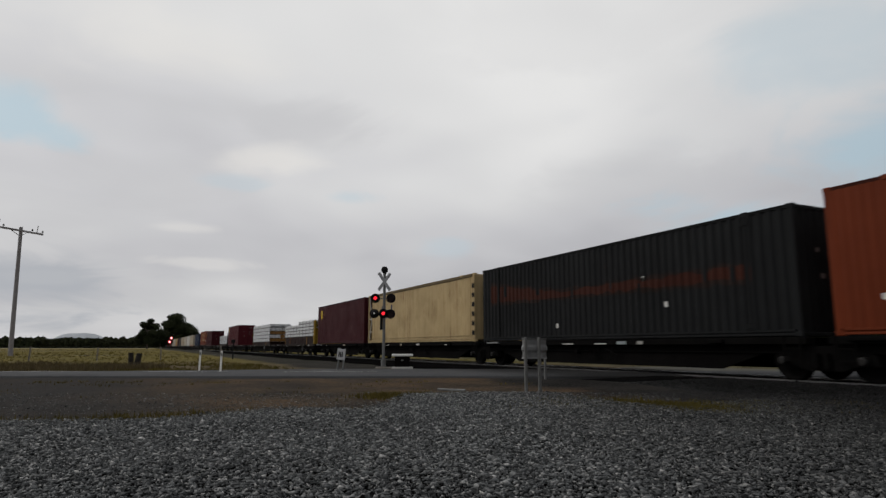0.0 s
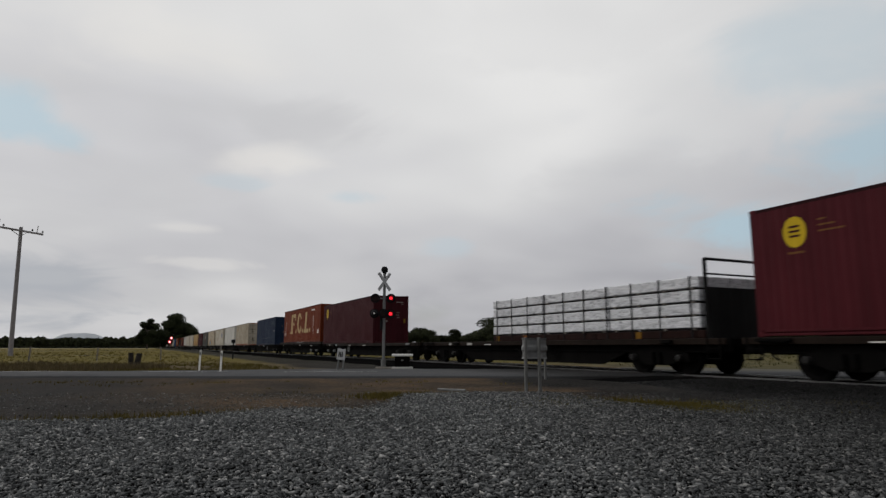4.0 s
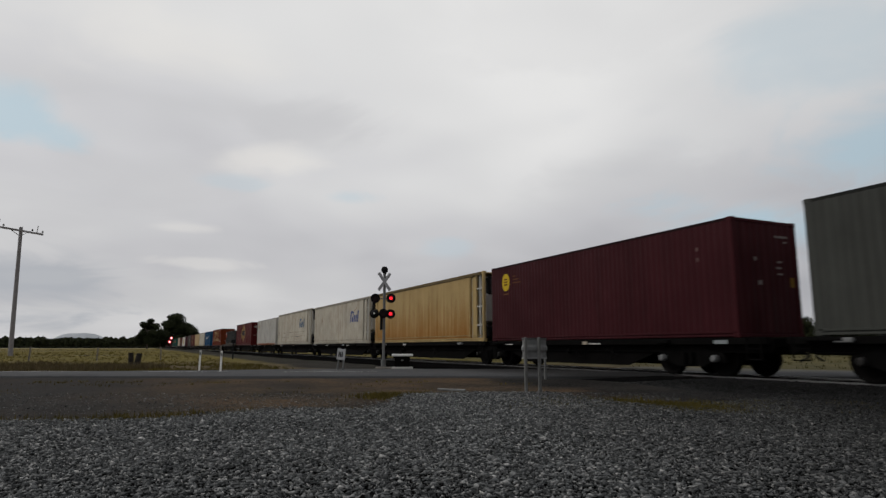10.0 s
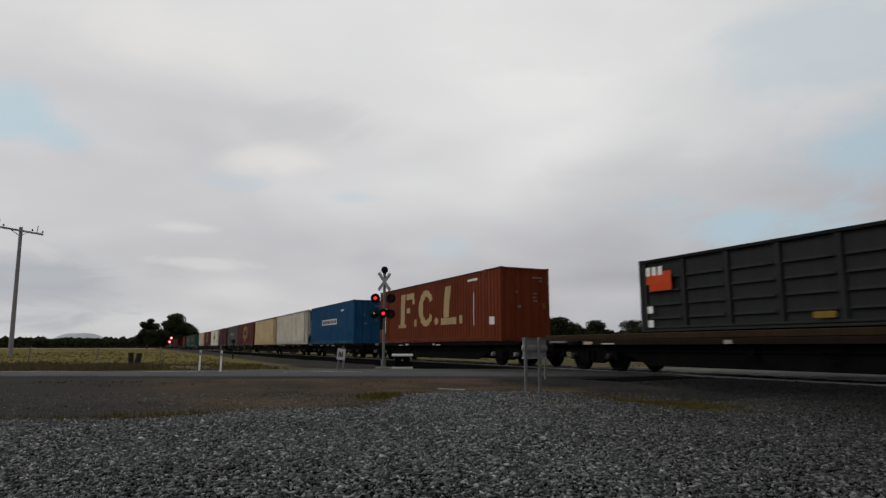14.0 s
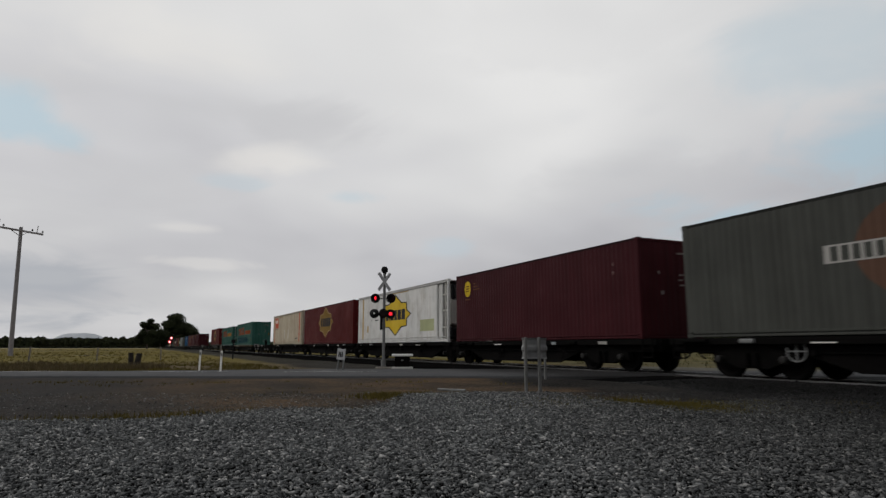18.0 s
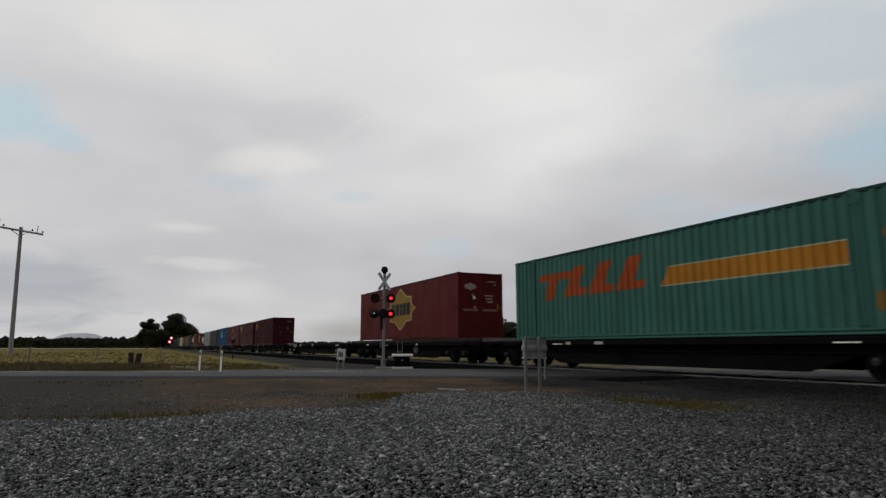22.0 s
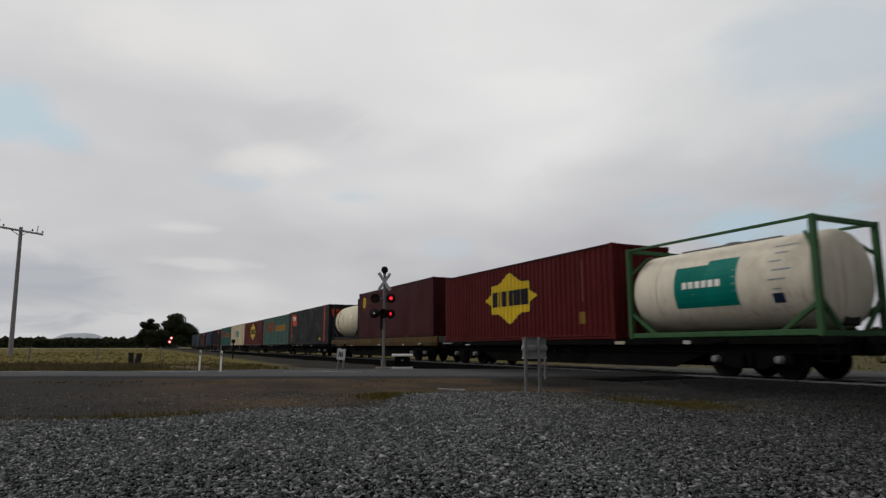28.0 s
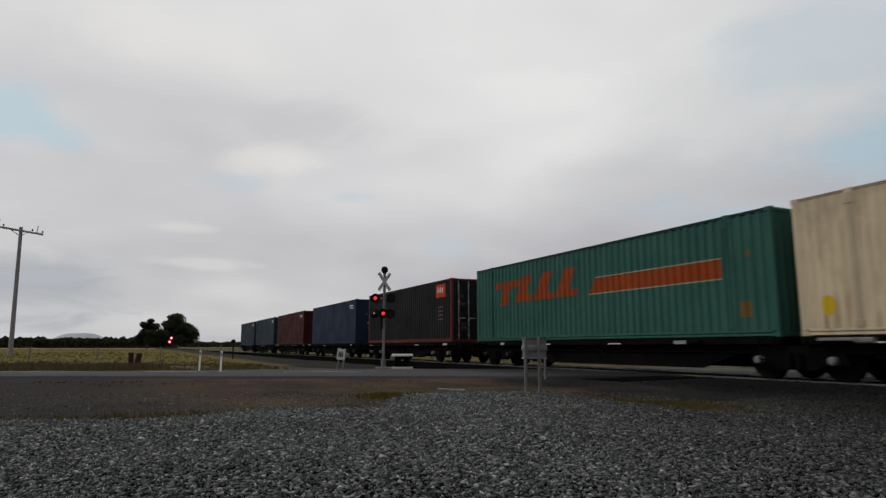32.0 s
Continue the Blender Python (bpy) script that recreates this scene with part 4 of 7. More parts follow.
# markings by livery: (part name, outline, colour, lift)
def m_star(L, H, x=0.0, size=2.15, bright=True, y=None):
    y = y or ("yellow" if bright else "dirtyyellow")
    z = 1.62
    out = [("emblem_edge", star(x, z, size * 1.04, size * 0.56), "ink" if bright else ("fadedpink" if y == "wornyellow" else "cream"), 0.003), ("emblem", star(x, z, size, size * 0.53), y, 0.006)]
    out += [("label_plate", rect(L / 2 - 1.75, L / 2 - 1.45, 0.45, 0.85), "dirtyyellow", 0.004), ("marking", rect(L / 2 - 1.62, L / 2 - 1.58, 1.2, 2.6), "fadedpink", 0.004)] if L < 13 else []
    return out + [("lettering_bar", b, "ink", 0.009) for b in blocks(x - size * 0.66, x + size * 0.68, z - size * 0.155, z + size * 0.155, NAME6)]


def m_disc(L, H, x=None):
    x = -L / 2 + 1.15 if x is None else x
    return [("emblem", disc(x, 2.28, 0.29, 0.36), "yellow", 0.004)] + [("lettering_bar", rect(x - 0.14, x + 0.12, 2.16 + 0.11 * k, 2.21 + 0.11 * k, 0.4), "maroon", 0.007) for k in range(3)] + \
        [("marking", rect(L / 2 - 1.2, L / 2 - 1.12, H - 0.85 - 0.28 * k, H - 0.75 - 0.28 * k), "fadedpink", 0.004) for k in range(2)] + \
        [("lettering_bar", rect(x + 0.55, x + 1.15 - 0.2 * k, 2.20 + 0.13 * k, 2.24 + 0.13 * k), "wornyellow", 0.004) for k in range(3)] + [("lettering_bar", rect(x - 0.2, x + 0.2, 1.78, 1.83), "wornyellow", 0.004)]


def m_blocks(L, H):
    # three tall cream capitals with points, drawn as plain upright shapes
    c = "cream"
    z0, z1 = 0.75, 2.6
    out = [("lettering_bar", rect(-3.98, -3.35, z0, z1, 0.11), c, 0.004), ("lettering_bar", rect(-3.1, -2.0, z1 - 0.33, z1, 0.11), c, 0.004), ("lettering_bar", rect(-4.25, -3.1, z0 - 0.02, z0 + 0.16), c, 0.007), ("lettering_bar", rect(-3.05, -2.55, 1.52, 1.8), c, 0.004), ("lettering_bar", rect(-2.2, -1.9, z1 - 0.62, z1 - 0.3), c, 0.007),            ("lettering_bar", disc(-1.75, z0 + 0.2, 0.2), c, 0.004)]
    ring = [(-0.35 + 0.92 * math.cos(a), 1.67 + 0.95 * math.sin(a)) for a in [radians(28 + 15.2 * i) for i in range(21)]]
    ring += [(-0.28 + 0.46 * math.cos(a), 1.67 + 0.62 * math.sin(a)) for a in [radians(332 - 15.2 * i) for i in range(21)]]
    out += [("lettering_bar", ring, c, 0.004), ("lettering_bar", disc(0.95, z0 + 0.2, 0.2), c, 0.004)]
    out += [("lettering_bar", rect(1.8, 2.4, z0 + 0.34, z1, 0.11), c, 0.004), ("lettering_bar", rect(1.45, 3.15, z0, z0 + 0.32), c, 0.004), ("lettering_bar", disc(3.65, z0 + 0.2, 0.2), c, 0.004)]
    return out


def m_tall_marks(L, H):
    return m_blocks(L, H) + [("marking", rect(-6.35, -6.28, 0.5, 2.0), "label", 0.004), ("marking", rect(4.9, 4.98, 0.6, 2.1), "label", 0.004), ("marking", rect(6.35, 6.75, 0.62, 0.95), "label", 0.004), ("marking", rect(4.3, 5.3, 2.62, 2.72), "label", 0.004), ("marking", rect(-6.9, -6.7, 0.62, 0.85), "label", 0.004)]


def m_script(L, H, stripe="brownorange", tagged_side=False):
    o = "brownorange"
    out = [("emblem", [(-5.65, 2.3), (-3.3, 2.3), (-3.2, 2.05), (-4.5, 2.05), (-4.8, 1.35), (-5.35, 1.35), (-5.05, 2.05), (-5.7, 2.05)], o, 0.004)]
    out += [("lettering_bar", [(-4.2 + 1.35 * i, 1.42), (-3.0 + 1.35 * i, 1.42), (-2.8 + 1.35 * i, 1.66), (-3.35 + 1.35 * i, 1.68), (-2.95 + 1.35 * i, 2.42), (-3.55 + 1.35 * i, 2.42)], o, 0.0065 + 0.002 * i) for i in range(3)]
    out += [("stripe", [(0.45, 1.42), (5.8, 1.42), (5.8, 1.92), (0.75, 1.92)], stripe, 0.004)]
    out += [("stripe_edge", rect(0.46, 5.8, 1.385, 1.42), "palegreen", 0.004), ("stripe_edge", rect(0.8, 5.8, 1.92, 1.95), "palegreen", 0.004)]
    if tagged_side:
        out += [("graffiti", [(-6.0, 0.28), (0.1, 0.22), (0.05, 0.95), (-1.6, 1.02), (-3.2, 0.98), (-4.6, 1.1), (-5.9, 1.05)], "deepblue", 0.0045), ("graffiti", [(0.45, 0.3), (3.6, 0.34), (3.55, 0.95), (1.9, 1.02), (0.38, 1.0)], "deepblue", 0.0045)]
    return out + [("label_plate", rect(6.25, 6.6, 0.4, 0.8), "rustplate", 0.004), ("marking", rect(6.5, 6.65, 1.9, 2.05), "rustplate", 0.004)]


def m_teal_marks(L, H):
    t = "teal"
    out = [("emblem", [(-1.91, 1.93), (-1.75, 2.12), (-0.55, 2.12), (-0.78, 1.97)], t, 0.004), ("emblem", [(-1.36, 1.87), (-0.95, 1.9), (-1.1, 1.3), (-1.24, 1.14), (-1.61, 1.14), (-1.62, 1.3)], t, 0.004)]
    out += [("lettering_bar", [(-0.89, 1.3), (-0.8, 1.14), (-0.05, 1.1), (0.3, 1.25), (0.6, 1.9), (0.5, 2.1), (0.1, 2.14), (-0.4, 2.0), (-0.68, 1.85)], t, 0.004), ("emblem_hole", [(-1.9, 1.86), (-0.75, 1.92), (0.0, 2.16), (0.16, 2.16), (-0.6, 1.87)], "warmcream", 0.0095)]
    for x in (0.0, 0.87):
        out.append(("lettering_bar", [(x + 0.33, 1.13), (x + 0.86, 1.13), (x + 1.12, 2.11), (x + 0.65, 2.11)], t, 0.004))
    return out + [("label_plate", rect(6.34, 6.66, 0.36, 0.78), "yellow", 0.004), ("label_plate", disc(-6.63, 0.57, 0.16, 0.22), "yellow", 0.004)] + [("stain", rect(x, x + 0.1, 0.3, 0.36), "rust", 0.004) for x in (-5.2, -3.6, 0.4, 2.8)]


COL["warmcream"] = (0.50, 0.415, 0.285)


def m_blue_marks(L, H, x=2.9, c="royal", z=1.38, k=0.82):
    shape = [(0, 0), (0.25, 0), (0.5, 0.8), (0.9, 0.8), (0.8, 0.5), (0.55, 0.35), (0.7, 0), (0.95, 0), (0.95, 0.45), (1.1, 0.85), (0.8, 0.95), (0.25, 0.95)]
    return [("lettering_bar", [(x + a * k, z + b * k) for a, b in shape], c, 0.004)] + \
        [("lettering_bar", rect(x + (1.08 + 0.45 * i) * k, x + (1.38 + 0.45 * i) * k, z, z + (0.6 if i < 2 else 0.95) * k, 0.2), c, 0.004) for i in range(3)] + [("marking", [(x + 1.0, z + 0.9 * k), (x + 1.45, z + 1.16 * k), (x + 1.62, z + 1.1 * k), (x + 1.5, z + 1.22 * k), (x + 1.05, z + 1.0 * k)], "palerust", 0.004)]


def m_graffiti(L, H):
    r = random.Random(77)

    def blot(x0, x1, high, rough):
        top = []
        n = int((x1 - x0) / 0.09)
        for i in range(n + 1):
            k = i / n
            top.append((x0 + (x1 - x0) * k, 0.24 + high * math.sin(math.pi * min(1.0, max(0.0, k))) ** 0.6 * r.uniform(1 - rough, 1 + rough) + 0.02))
        return [(x0, 0.22)] + top + [(x1, 0.22)]
    out = [("graffiti", blot(-4.2, 1.25, 0.98, 0.14), "spray", 0.004), ("graffiti", blot(-3.4, -0.35, 0.80, 0.16), "graff", 0.007)]
    out += [("graffiti", rect(x, x + 0.07, z, z + d), c, 0.010) for x, z, d, c in ((-3.0, 0.5, 0.3, "spray"), (-2.2, 0.62, 0.22, "palelilac"), (-1.7, 0.5, 0.34, "palelilac"), (-1.2, 0.4, 0.4, "spray"), (-0.8, 0.55, 0.2, "palelilac"), (-2.6, 0.35, 0.2, "palelilac"))]
    out += [("marking", rect(0.7 + 0.62 * i + u, 0.74 + 0.62 * i + u, 0.95, 1.45), "palerust", 0.004) for i in range(4) for u in (0.0, 0.34) if i != 3 or u]
    out += [("marking", rect(0.0 + 0.5 * i, 0.42 + 0.5 * i, 1.66 + 0.035 * i, 1.69 + 0.035 * i), "rust", 0.004) for i in range(8)]
    out += [("stain", [(x, 2.85), (x + 0.16, 2.85), (x + 0.1, 2.85 - d), (x + 0.04, 2.85 - d)], "palerust", 0.004) for x, d in ((-5.2, 0.4), (2.2, 0.5), (5.3, 2.5), (5.6, 2.3), (5.85, 2.55))]
    return out + [("marking", rect(4.2, 5.0, 2.66, 2.71), "rust", 0.004)]


COL["spray"] = (0.30, 0.145, 0.022)
COL["palelilac"] = (0.27, 0.21, 0.27)
COL["dullcream"] = (0.41, 0.355, 0.265)
COL["palerust"] = (0.22, 0.13, 0.06)
COL["deepteal"] = (0.0, 0.135, 0.11)
COL["warmoff"] = (0.44, 0.39, 0.31)
COL["deepblue"] = (0.006, 0.040, 0.050)
COL["amber"] = (0.30, 0.125, 0.014)
COL["plategrey"] = (0.33, 0.32, 0.30)
COL["cleanwhite"] = (0.60, 0.60, 0.585)
COL["wornyellow"] = (0.14, 0.06, 0.02)
COL["fadedpink"] = (0.13, 0.075, 0.07)
COL["graff"] = (0.13, 0.25, 0.34)


def m_disc_board(L, H):
    return [("emblem", disc(-0.2, 1.66, 1.3, 1.05), "rustred", 0.004), ("name_board", rect(-2.15, 1.7, 1.46, 1.86), "plategrey", 0.007)] + [("lettering_bar", b, "grey", 0.010) for b in bars(-2.0, 1.6, 1.5, 1.82, 15)]


COL["rustred"] = (0.090, 0.050, 0.034)


def m_bands(L, H, dark=False):
    x = -L / 2 + 1.25 + (0.22 if dark else 0.0)
    out = [("emblem", [(x, 2.1), (x + 0.3, 1.65), (x + 1.65, 1.65), (x + 1.65, 2.35), (x + 1.35, 2.75), (x, 2.75)], "flame", 0.004)]
    out += [("lettering_bar", b, "label", 0.007) for b in bars(x + 0.08, x + 1.35, 2.2, 2.55, 3)]
    out += [("stripe", rect(-L / 2 + 0.83, -L / 2 + 1.05, 0.2, H - 0.1), "flame", 0.004), ("stripe", rect(L / 2 - 1.48, L / 2 - 1.16, 0.2, H - 0.1), "flame", 0.004)]
    out += [("label_plate", rect(L / 2 - 2.9, L / 2 - 2.4, 0.22, 0.42), "yellow", 0.004), ("label_plate", rect(x - 0.1, x + 0.2, 0.6, 0.9), "dirtyyellow", 0.004)] if dark else []
    if not dark:
        out += [("marking", b, "grey", 0.004) for b in bars(x, x + 1.35, 1.5, 1.62, 12)] + [("marking", rect(x + 2.0, x + 3.6, 2.72, 2.8), "dirtyyellow", 0.004)]
        out += [("hatch", rect(-1.2, -0.7, 0.5, 1.4), "offwhite", 0.004), ("hatch", rect(0.6, 1.1, 0.5, 1.4), "offwhite", 0.004)] + [("marking", b, "grey", 0.004) for b in bars(4.1, 5.1, 0.42, 0.55, 11)]
    return out


def m_big_star(L, H):
    out = [("emblem_edge", star(-0.05, 1.5, 2.45, 1.22), "ink", 0.003), ("emblem", star(-0.05, 1.5, 2.28, 1.12), "yellow", 0.006)]
    out += [("lettering_bar", b, "ink", 0.009) for b in blocks(-1.58, 1.5, 1.22, 1.8, NAME6)]
    return out + [("stripe", rect(-6.1, -5.8, 0.2, H - 0.1), "tan", 0.004), ("marking", rect(-0.6, 2.0, 2.75, 2.84), "tan", 0.004), ("label_plate", rect(-5.1, -4.8, 0.6, 1.0), "tan", 0.004), ("stripe", rect(6.0, 6.2, 0.2, H - 0.1), "tan", 0.004),
                  ("marking", rect(-3.6, -2.9, 1.3, 1.36), "ink", 0.004), ("marking", rect(-4.3, -4.2, 1.3, 1.4), "ink", 0.004), ("marking", rect(3.6, 5.4, 0.5, 1.1), "graff2", 0.004)]


COL["ink2"] = (0.025, 0.03, 0.07)
COL["graff2"] = (0.34, 0.36, 0.20)


def m_shield(L, H):
    return [("emblem", [(-1.15, 0.85), (1.15, 0.85), (1.15, 2.0), (0.75, 2.25), (0.05, 2.36), (-0.7, 2.25), (-1.15, 2.0)], "signgreen", 0.004), ("emblem_band", rect(-1.1, 1.1, 0.95, 1.22), "brick", 0.007), ("emblem_band", rect(-1.1, 1.1, 1.32, 1.4), "yellow", 0.007)] + \
        [("lettering_bar", [(-1.05, 1.55), (-0.75, 1.55), (-0.3, 2.2), (-0.6, 2.22)], "yellow", 0.007)] + [("lettering_bar", rect(-0.45 + 0.37 * i, -0.2 + 0.37 * i, 1.6, 1.95, 0.2), "yellow", 0.007) for i in range(4)] + [("marking", rect(5.1, 5.2, 1.7, 1.9), "yellow", 0.004)]


def m_dash(L, H):
    return m_blue_marks(L, H, 2.85, "blue", 1.45, 0.86) + [("rivet_row", b, "rust", 0.004) for k in (0.62, 1.05) for b in bars(-4.8, 5.6, k, k + 0.035, 22, 0.0, 0.45)] + [("marking", rect(-6.6, -6.45, 0.5, 1.2), "rust", 0.004)]


def m_navy(L, H):
    return [("marking", rect(-1.0 + 0.9 * i, -0.85 + 0.9 * i, 0.62, 0.66), "label", 0.004) for i in range(5)] + [("marking", rect(5.2, 5.32, 1.4, 1.55), "label", 0.004), ("marking", rect(-5.6, 5.6, 0.34, 0.38), "slate", 0.004)]


def m_board(L, H):
    return [("name_board", rect(-2.3, 1.9, 1.38, 1.8), "label", 0.004)] + [("lettering_bar", b, "navy", 0.007) for b in bars(-2.15, 1.8, 1.46, 1.72, 9)] + [("marking", rect(3.0, 3.6, 2.3, 2.42), "label", 0.004)]


def m_bluec(L, H):
    return [("emblem", disc(-0.35, 1.85, 0.5, 0.62), "label", 0.004), ("emblem_hole", disc(-0.35, 1.85, 0.24, 0.36), "blue", 0.007), ("lettering_bar", rect(-4.7, -4.45, 1.7, 2.1, 0.3), "label", 0.004), ("marking", rect(6.3, 6.6, 0.6, 1.0), "silver", 0.004)]


def m_black(L, H):
    r = random.Random(14)
    band = []
    for tone, lift, grow in (("scuffed", 0.004, 0.10), ("fadedflame", 0.007, 0.0)):
        low, high = [], []
        for i in range(49):
            x, k = -6.6 + 12.7 * i / 48, i / 48
            top = 2.38 - 0.62 * min(1.0, k / 0.38) - 0.10 * k
            base = 1.5 - 0.16 * k
            low.append((x, base - grow + r.uniform(-0.05, 0.05)))
            high.append((x, top + grow - 0.14 * (1 - k) + r.uniform(-0.06, 0.06)))
        band.append(("stripe", low + high[::-1], tone, lift))
    band += [("scuff", rect(x, x + r.uniform(0.05, 0.25), z, z + r.uniform(0.1, 0.5)), "black", 0.010) for x, z in ((-5.6, 1.7), (-3.2, 1.6), (-1.1, 1.35), (0.9, 1.5), (2.2, 1.3), (4.6, 1.4), (5.5, 1.3))]
    return band + [ ("marking", rect(3.2, 3.35, 0.8, 0.95), "label", 0.004), ("marking", rect(-2.0, -1.9, 0.35, 0.5), "label", 0.004), ("marking", rect(2.4, 2.5, 1.6, 1.75), "label", 0.004)]


COL["palegreen"] = (0.26, 0.30, 0.20)
COL["rustplate"] = (0.13, 0.075, 0.02)
COL["scuffed"] = (0.020, 0.0125, 0.0105)
COL["fadedflame"] = (0.046, 0.014, 0.0085)


def m_small(L, H):
    return [("marking", rect(L / 2 - 1.5, L / 2 - 0.6, H - 0.55, H - 0.47), "label", 0.004), ("marking", rect(L / 2 - 1.3, L / 2 - 0.6, H - 0.7, H - 0.64), "label", 0.004)]


def m_badge(L, H):
    x = L / 2 - 1.75
    return [("emblem", rect(x, x + 1.0, H - 0.95, H - 0.3), "flame", 0.004)] + [("lettering_bar", b, "label", 0.007) for b in bars(x + 0.12, x + 0.9, H - 0.72, H - 0.45, 3)] + [("marking", rect(x + 0.2, x + 0.8, 1.0 + 0.2 * k, 1.07 + 0.2 * k), "fadedpink", 0.004) for k in range(4)]


def m_orange(L, H):
    return [("label_plate", rect(-5.9, -5.4, 0.6, 1.0), "label", 0.004), ("label_plate", rect(-6.3, -6.05, 0.62, 0.75), "label", 0.004)]


def m_creama(L, H):
    return [("marking", rect(4.0, 4.12, 1.15, 1.35), "ink", 0.004), ("marking", rect(-5.3, -3.8, 2.05, 2.3), "paleorange", 0.004), ("marking", rect(0.4, 0.5, H - 0.5, H - 0.32), "rust", 0.004), ("marking", rect(-3.0, -2.9, 0.3, 0.4), "rust", 0.004), ("marking", rect(-1.6, -1.0, 0.2, 0.26), "rust", 0.004), ("marking", rect(0.3, 0.9, 0.2, 0.26), "rust", 0.004)]


COL["paleorange"] = (0.40, 0.30, 0.19)


def m_none(L, H):
    return []


def m_tag(L, H):
    return [("label_plate", rect(4.6, 4.95, 0.55, 1.05), "tan", 0.004)] + [("marking", rect(4.63, 4.92, 0.63 + 0.11 * k, 0.65 + 0.11 * k), "rust", 0.007) for k in range(4)] + [("marking", rect(-3.2, -3.05, 0.42, 0.5), "rust", 0.004), ("marking", rect(-1.9, -1.8, 0.45, 0.6), "rust", 0.004)]


def m_stripes(L, H):
    return [("lettering_bar", rect(-5.4, -4.0, 2.2, 2.32), "cream", 0.004), ("lettering_bar", rect(-5.4, -4.3, 2.02, 2.1), "cream", 0.004)]


def frame_parts(t, L, H, c, mat=None, rail=None, ribs=False):
    """Corner posts, rails, castings and roof."""
    mat = mat or PAINT
    rail = rail or c
    post = cached(("corner_post", H), lambda: Shape().box(-0.06, 0.06, -0.06, 0.06, 0.1, H - 0.1, 0.012))
    cast = cached(("corner_casting",), lambda: Shape().box(-0.095, 0.095, -0.085, 0.085, 0.0, 0.118, 0.015))
    for sx in (-1, 1):
        for sy in (-1, 1):
            part("corner_post", post, mat, t, at=(sx * (L / 2 - 0.07), sy * (HALF_W - 0.06), 0), col=c)
            part("corner_casting", cast, mat, t, at=(sx * (L / 2 - 0.095), sy * (HALF_W - 0.08), 0), col=c)
            part("corner_casting", cast, mat, t, at=(sx * (L / 2 - 0.095), sy * (HALF_W - 0.08), H - 0.118), col=c)
    low = cached(("bottom_rail", L), lambda: Shape().box(-L / 2 + 0.18, L / 2 - 0.18, -0.045, 0.045, 0.025, 0.075, 0.008).box(-L / 2 + 0.18, L / 2 - 0.18, -0.015, 0.015, 0.07, 0.115).box(-L / 2 + 0.18, L / 2 - 0.18, -0.045, 0.045, 0.11, 0.17, 0.008))
    top = cached(("top_rail", L), lambda: Shape().box(-L / 2 + 0.18, L / 2 - 0.18, -0.035, 0.035, -0.1, -0.012, 0.01))
    for sy in (-1, 1):
        part("bottom_rail", low, mat, t, at=(0, sy * (HALF_W - 0.045), 0), col=rail)
        part("top_rail", top, mat, t, at=(0, sy * (HALF_W - 0.04), H), col=tuple((0.3 if c[1] < 0.35 else 0.5) * k for k in c))
        if L > 14.6:
            for sx in (-1, 1):
                part("corner_casting", cast, mat, t, at=(sx * 6.0, sy * (HALF_W - 0.08), H - 0.112), col=c)
                if ribs:
                    part("stacking_post", cached(("stacking_post", H), lambda: Shape().box(-0.075, 0.075, -0.05, 0.012, 0.16, H - 0.1, 0.008).box(-0.11, 0.11, -0.05, 0.02, H - 0.34, H - 0.2, 0.01).box(-0.1, 0.1, -0.05, 0.02, 0.2, 0.34, 0.01)), PAINT_GRIMY, t, "stained stacking post", at=(sx * 6.0, sy * HALF_W, 0), turn=(0, 0, 180 if sy < 0 else 0), col=tuple(k * 0.8 for k in c))


def container_roof(L):
    s = Shape()
    n = int((L - 0.3) / 0.3)
    v, f = [], []
    for i in range(n * 2 + 1):
        x = -L / 2 + 0.15 + (L - 0.3) * i / (2 * n)
        z = -0.015 if i % 2 else -0.035
        v += [(x, -HALF_W + 0.08, z), (x, HALF_W - 0.08, z), (x, HALF_W - 0.08, -0.08), (x, -HALF_W + 0.08, -0.08)]
    for i in range(2 * n):
        f += [(4 * i + k, 4 * i + 4 + k, 4 * i + 4 + (k + 1) % 4, 4 * i + (k + 1) % 4) for k in range(4)]
    return s.add(v, f + [(0, 1, 2, 3), (8 * n, 8 * n + 1, 8 * n + 2, 8 * n + 3)])


def door_leaf(H):
    s = Shape().box(0, 0.05, 0.02, HALF_W - 0.12, 0.12, H - 0.11, 0.01)
    for k in range(4):
        z = 0.3 + k * (H - 0.55) / 4
        s.box(0.045, 0.062, 0.12, HALF_W - 0.22, z, z + (H - 0.55) / 4 - 0.1, 0.012)
    return s


def locking_bar(H):
    s = Shape().tube((0.085, 0, 0.14), (0.085, 0, H - 0.13), 0.02, 8)
    for z in (0.3, 1.0, 1.9, H - 0.4):
        s.box(0.045, 0.11, -0.04, 0.04, z, z + 0.07)
    s.box(0.09, 0.125, -0.02, 0.34, 1.12, 1.16)
    return s


def mark_rise(poly, H):
    """Markings sit a hand above the drawn height, but for stripes that run the wall's full height."""
    return 0.0 if max(z for _, z in poly) > H - 0.22 else 0.09


def mark_side(t, kind, L, H, marks):
    pr = profile(kind, L)
    for name, poly, c, lift in marks:
        s = decal(poly, pr, lift)
        if s.f:
            part(name, s, PAINT_CLEAN, t, at=(0, -HALF_W, mark_rise(poly, H)), col=COL[c])


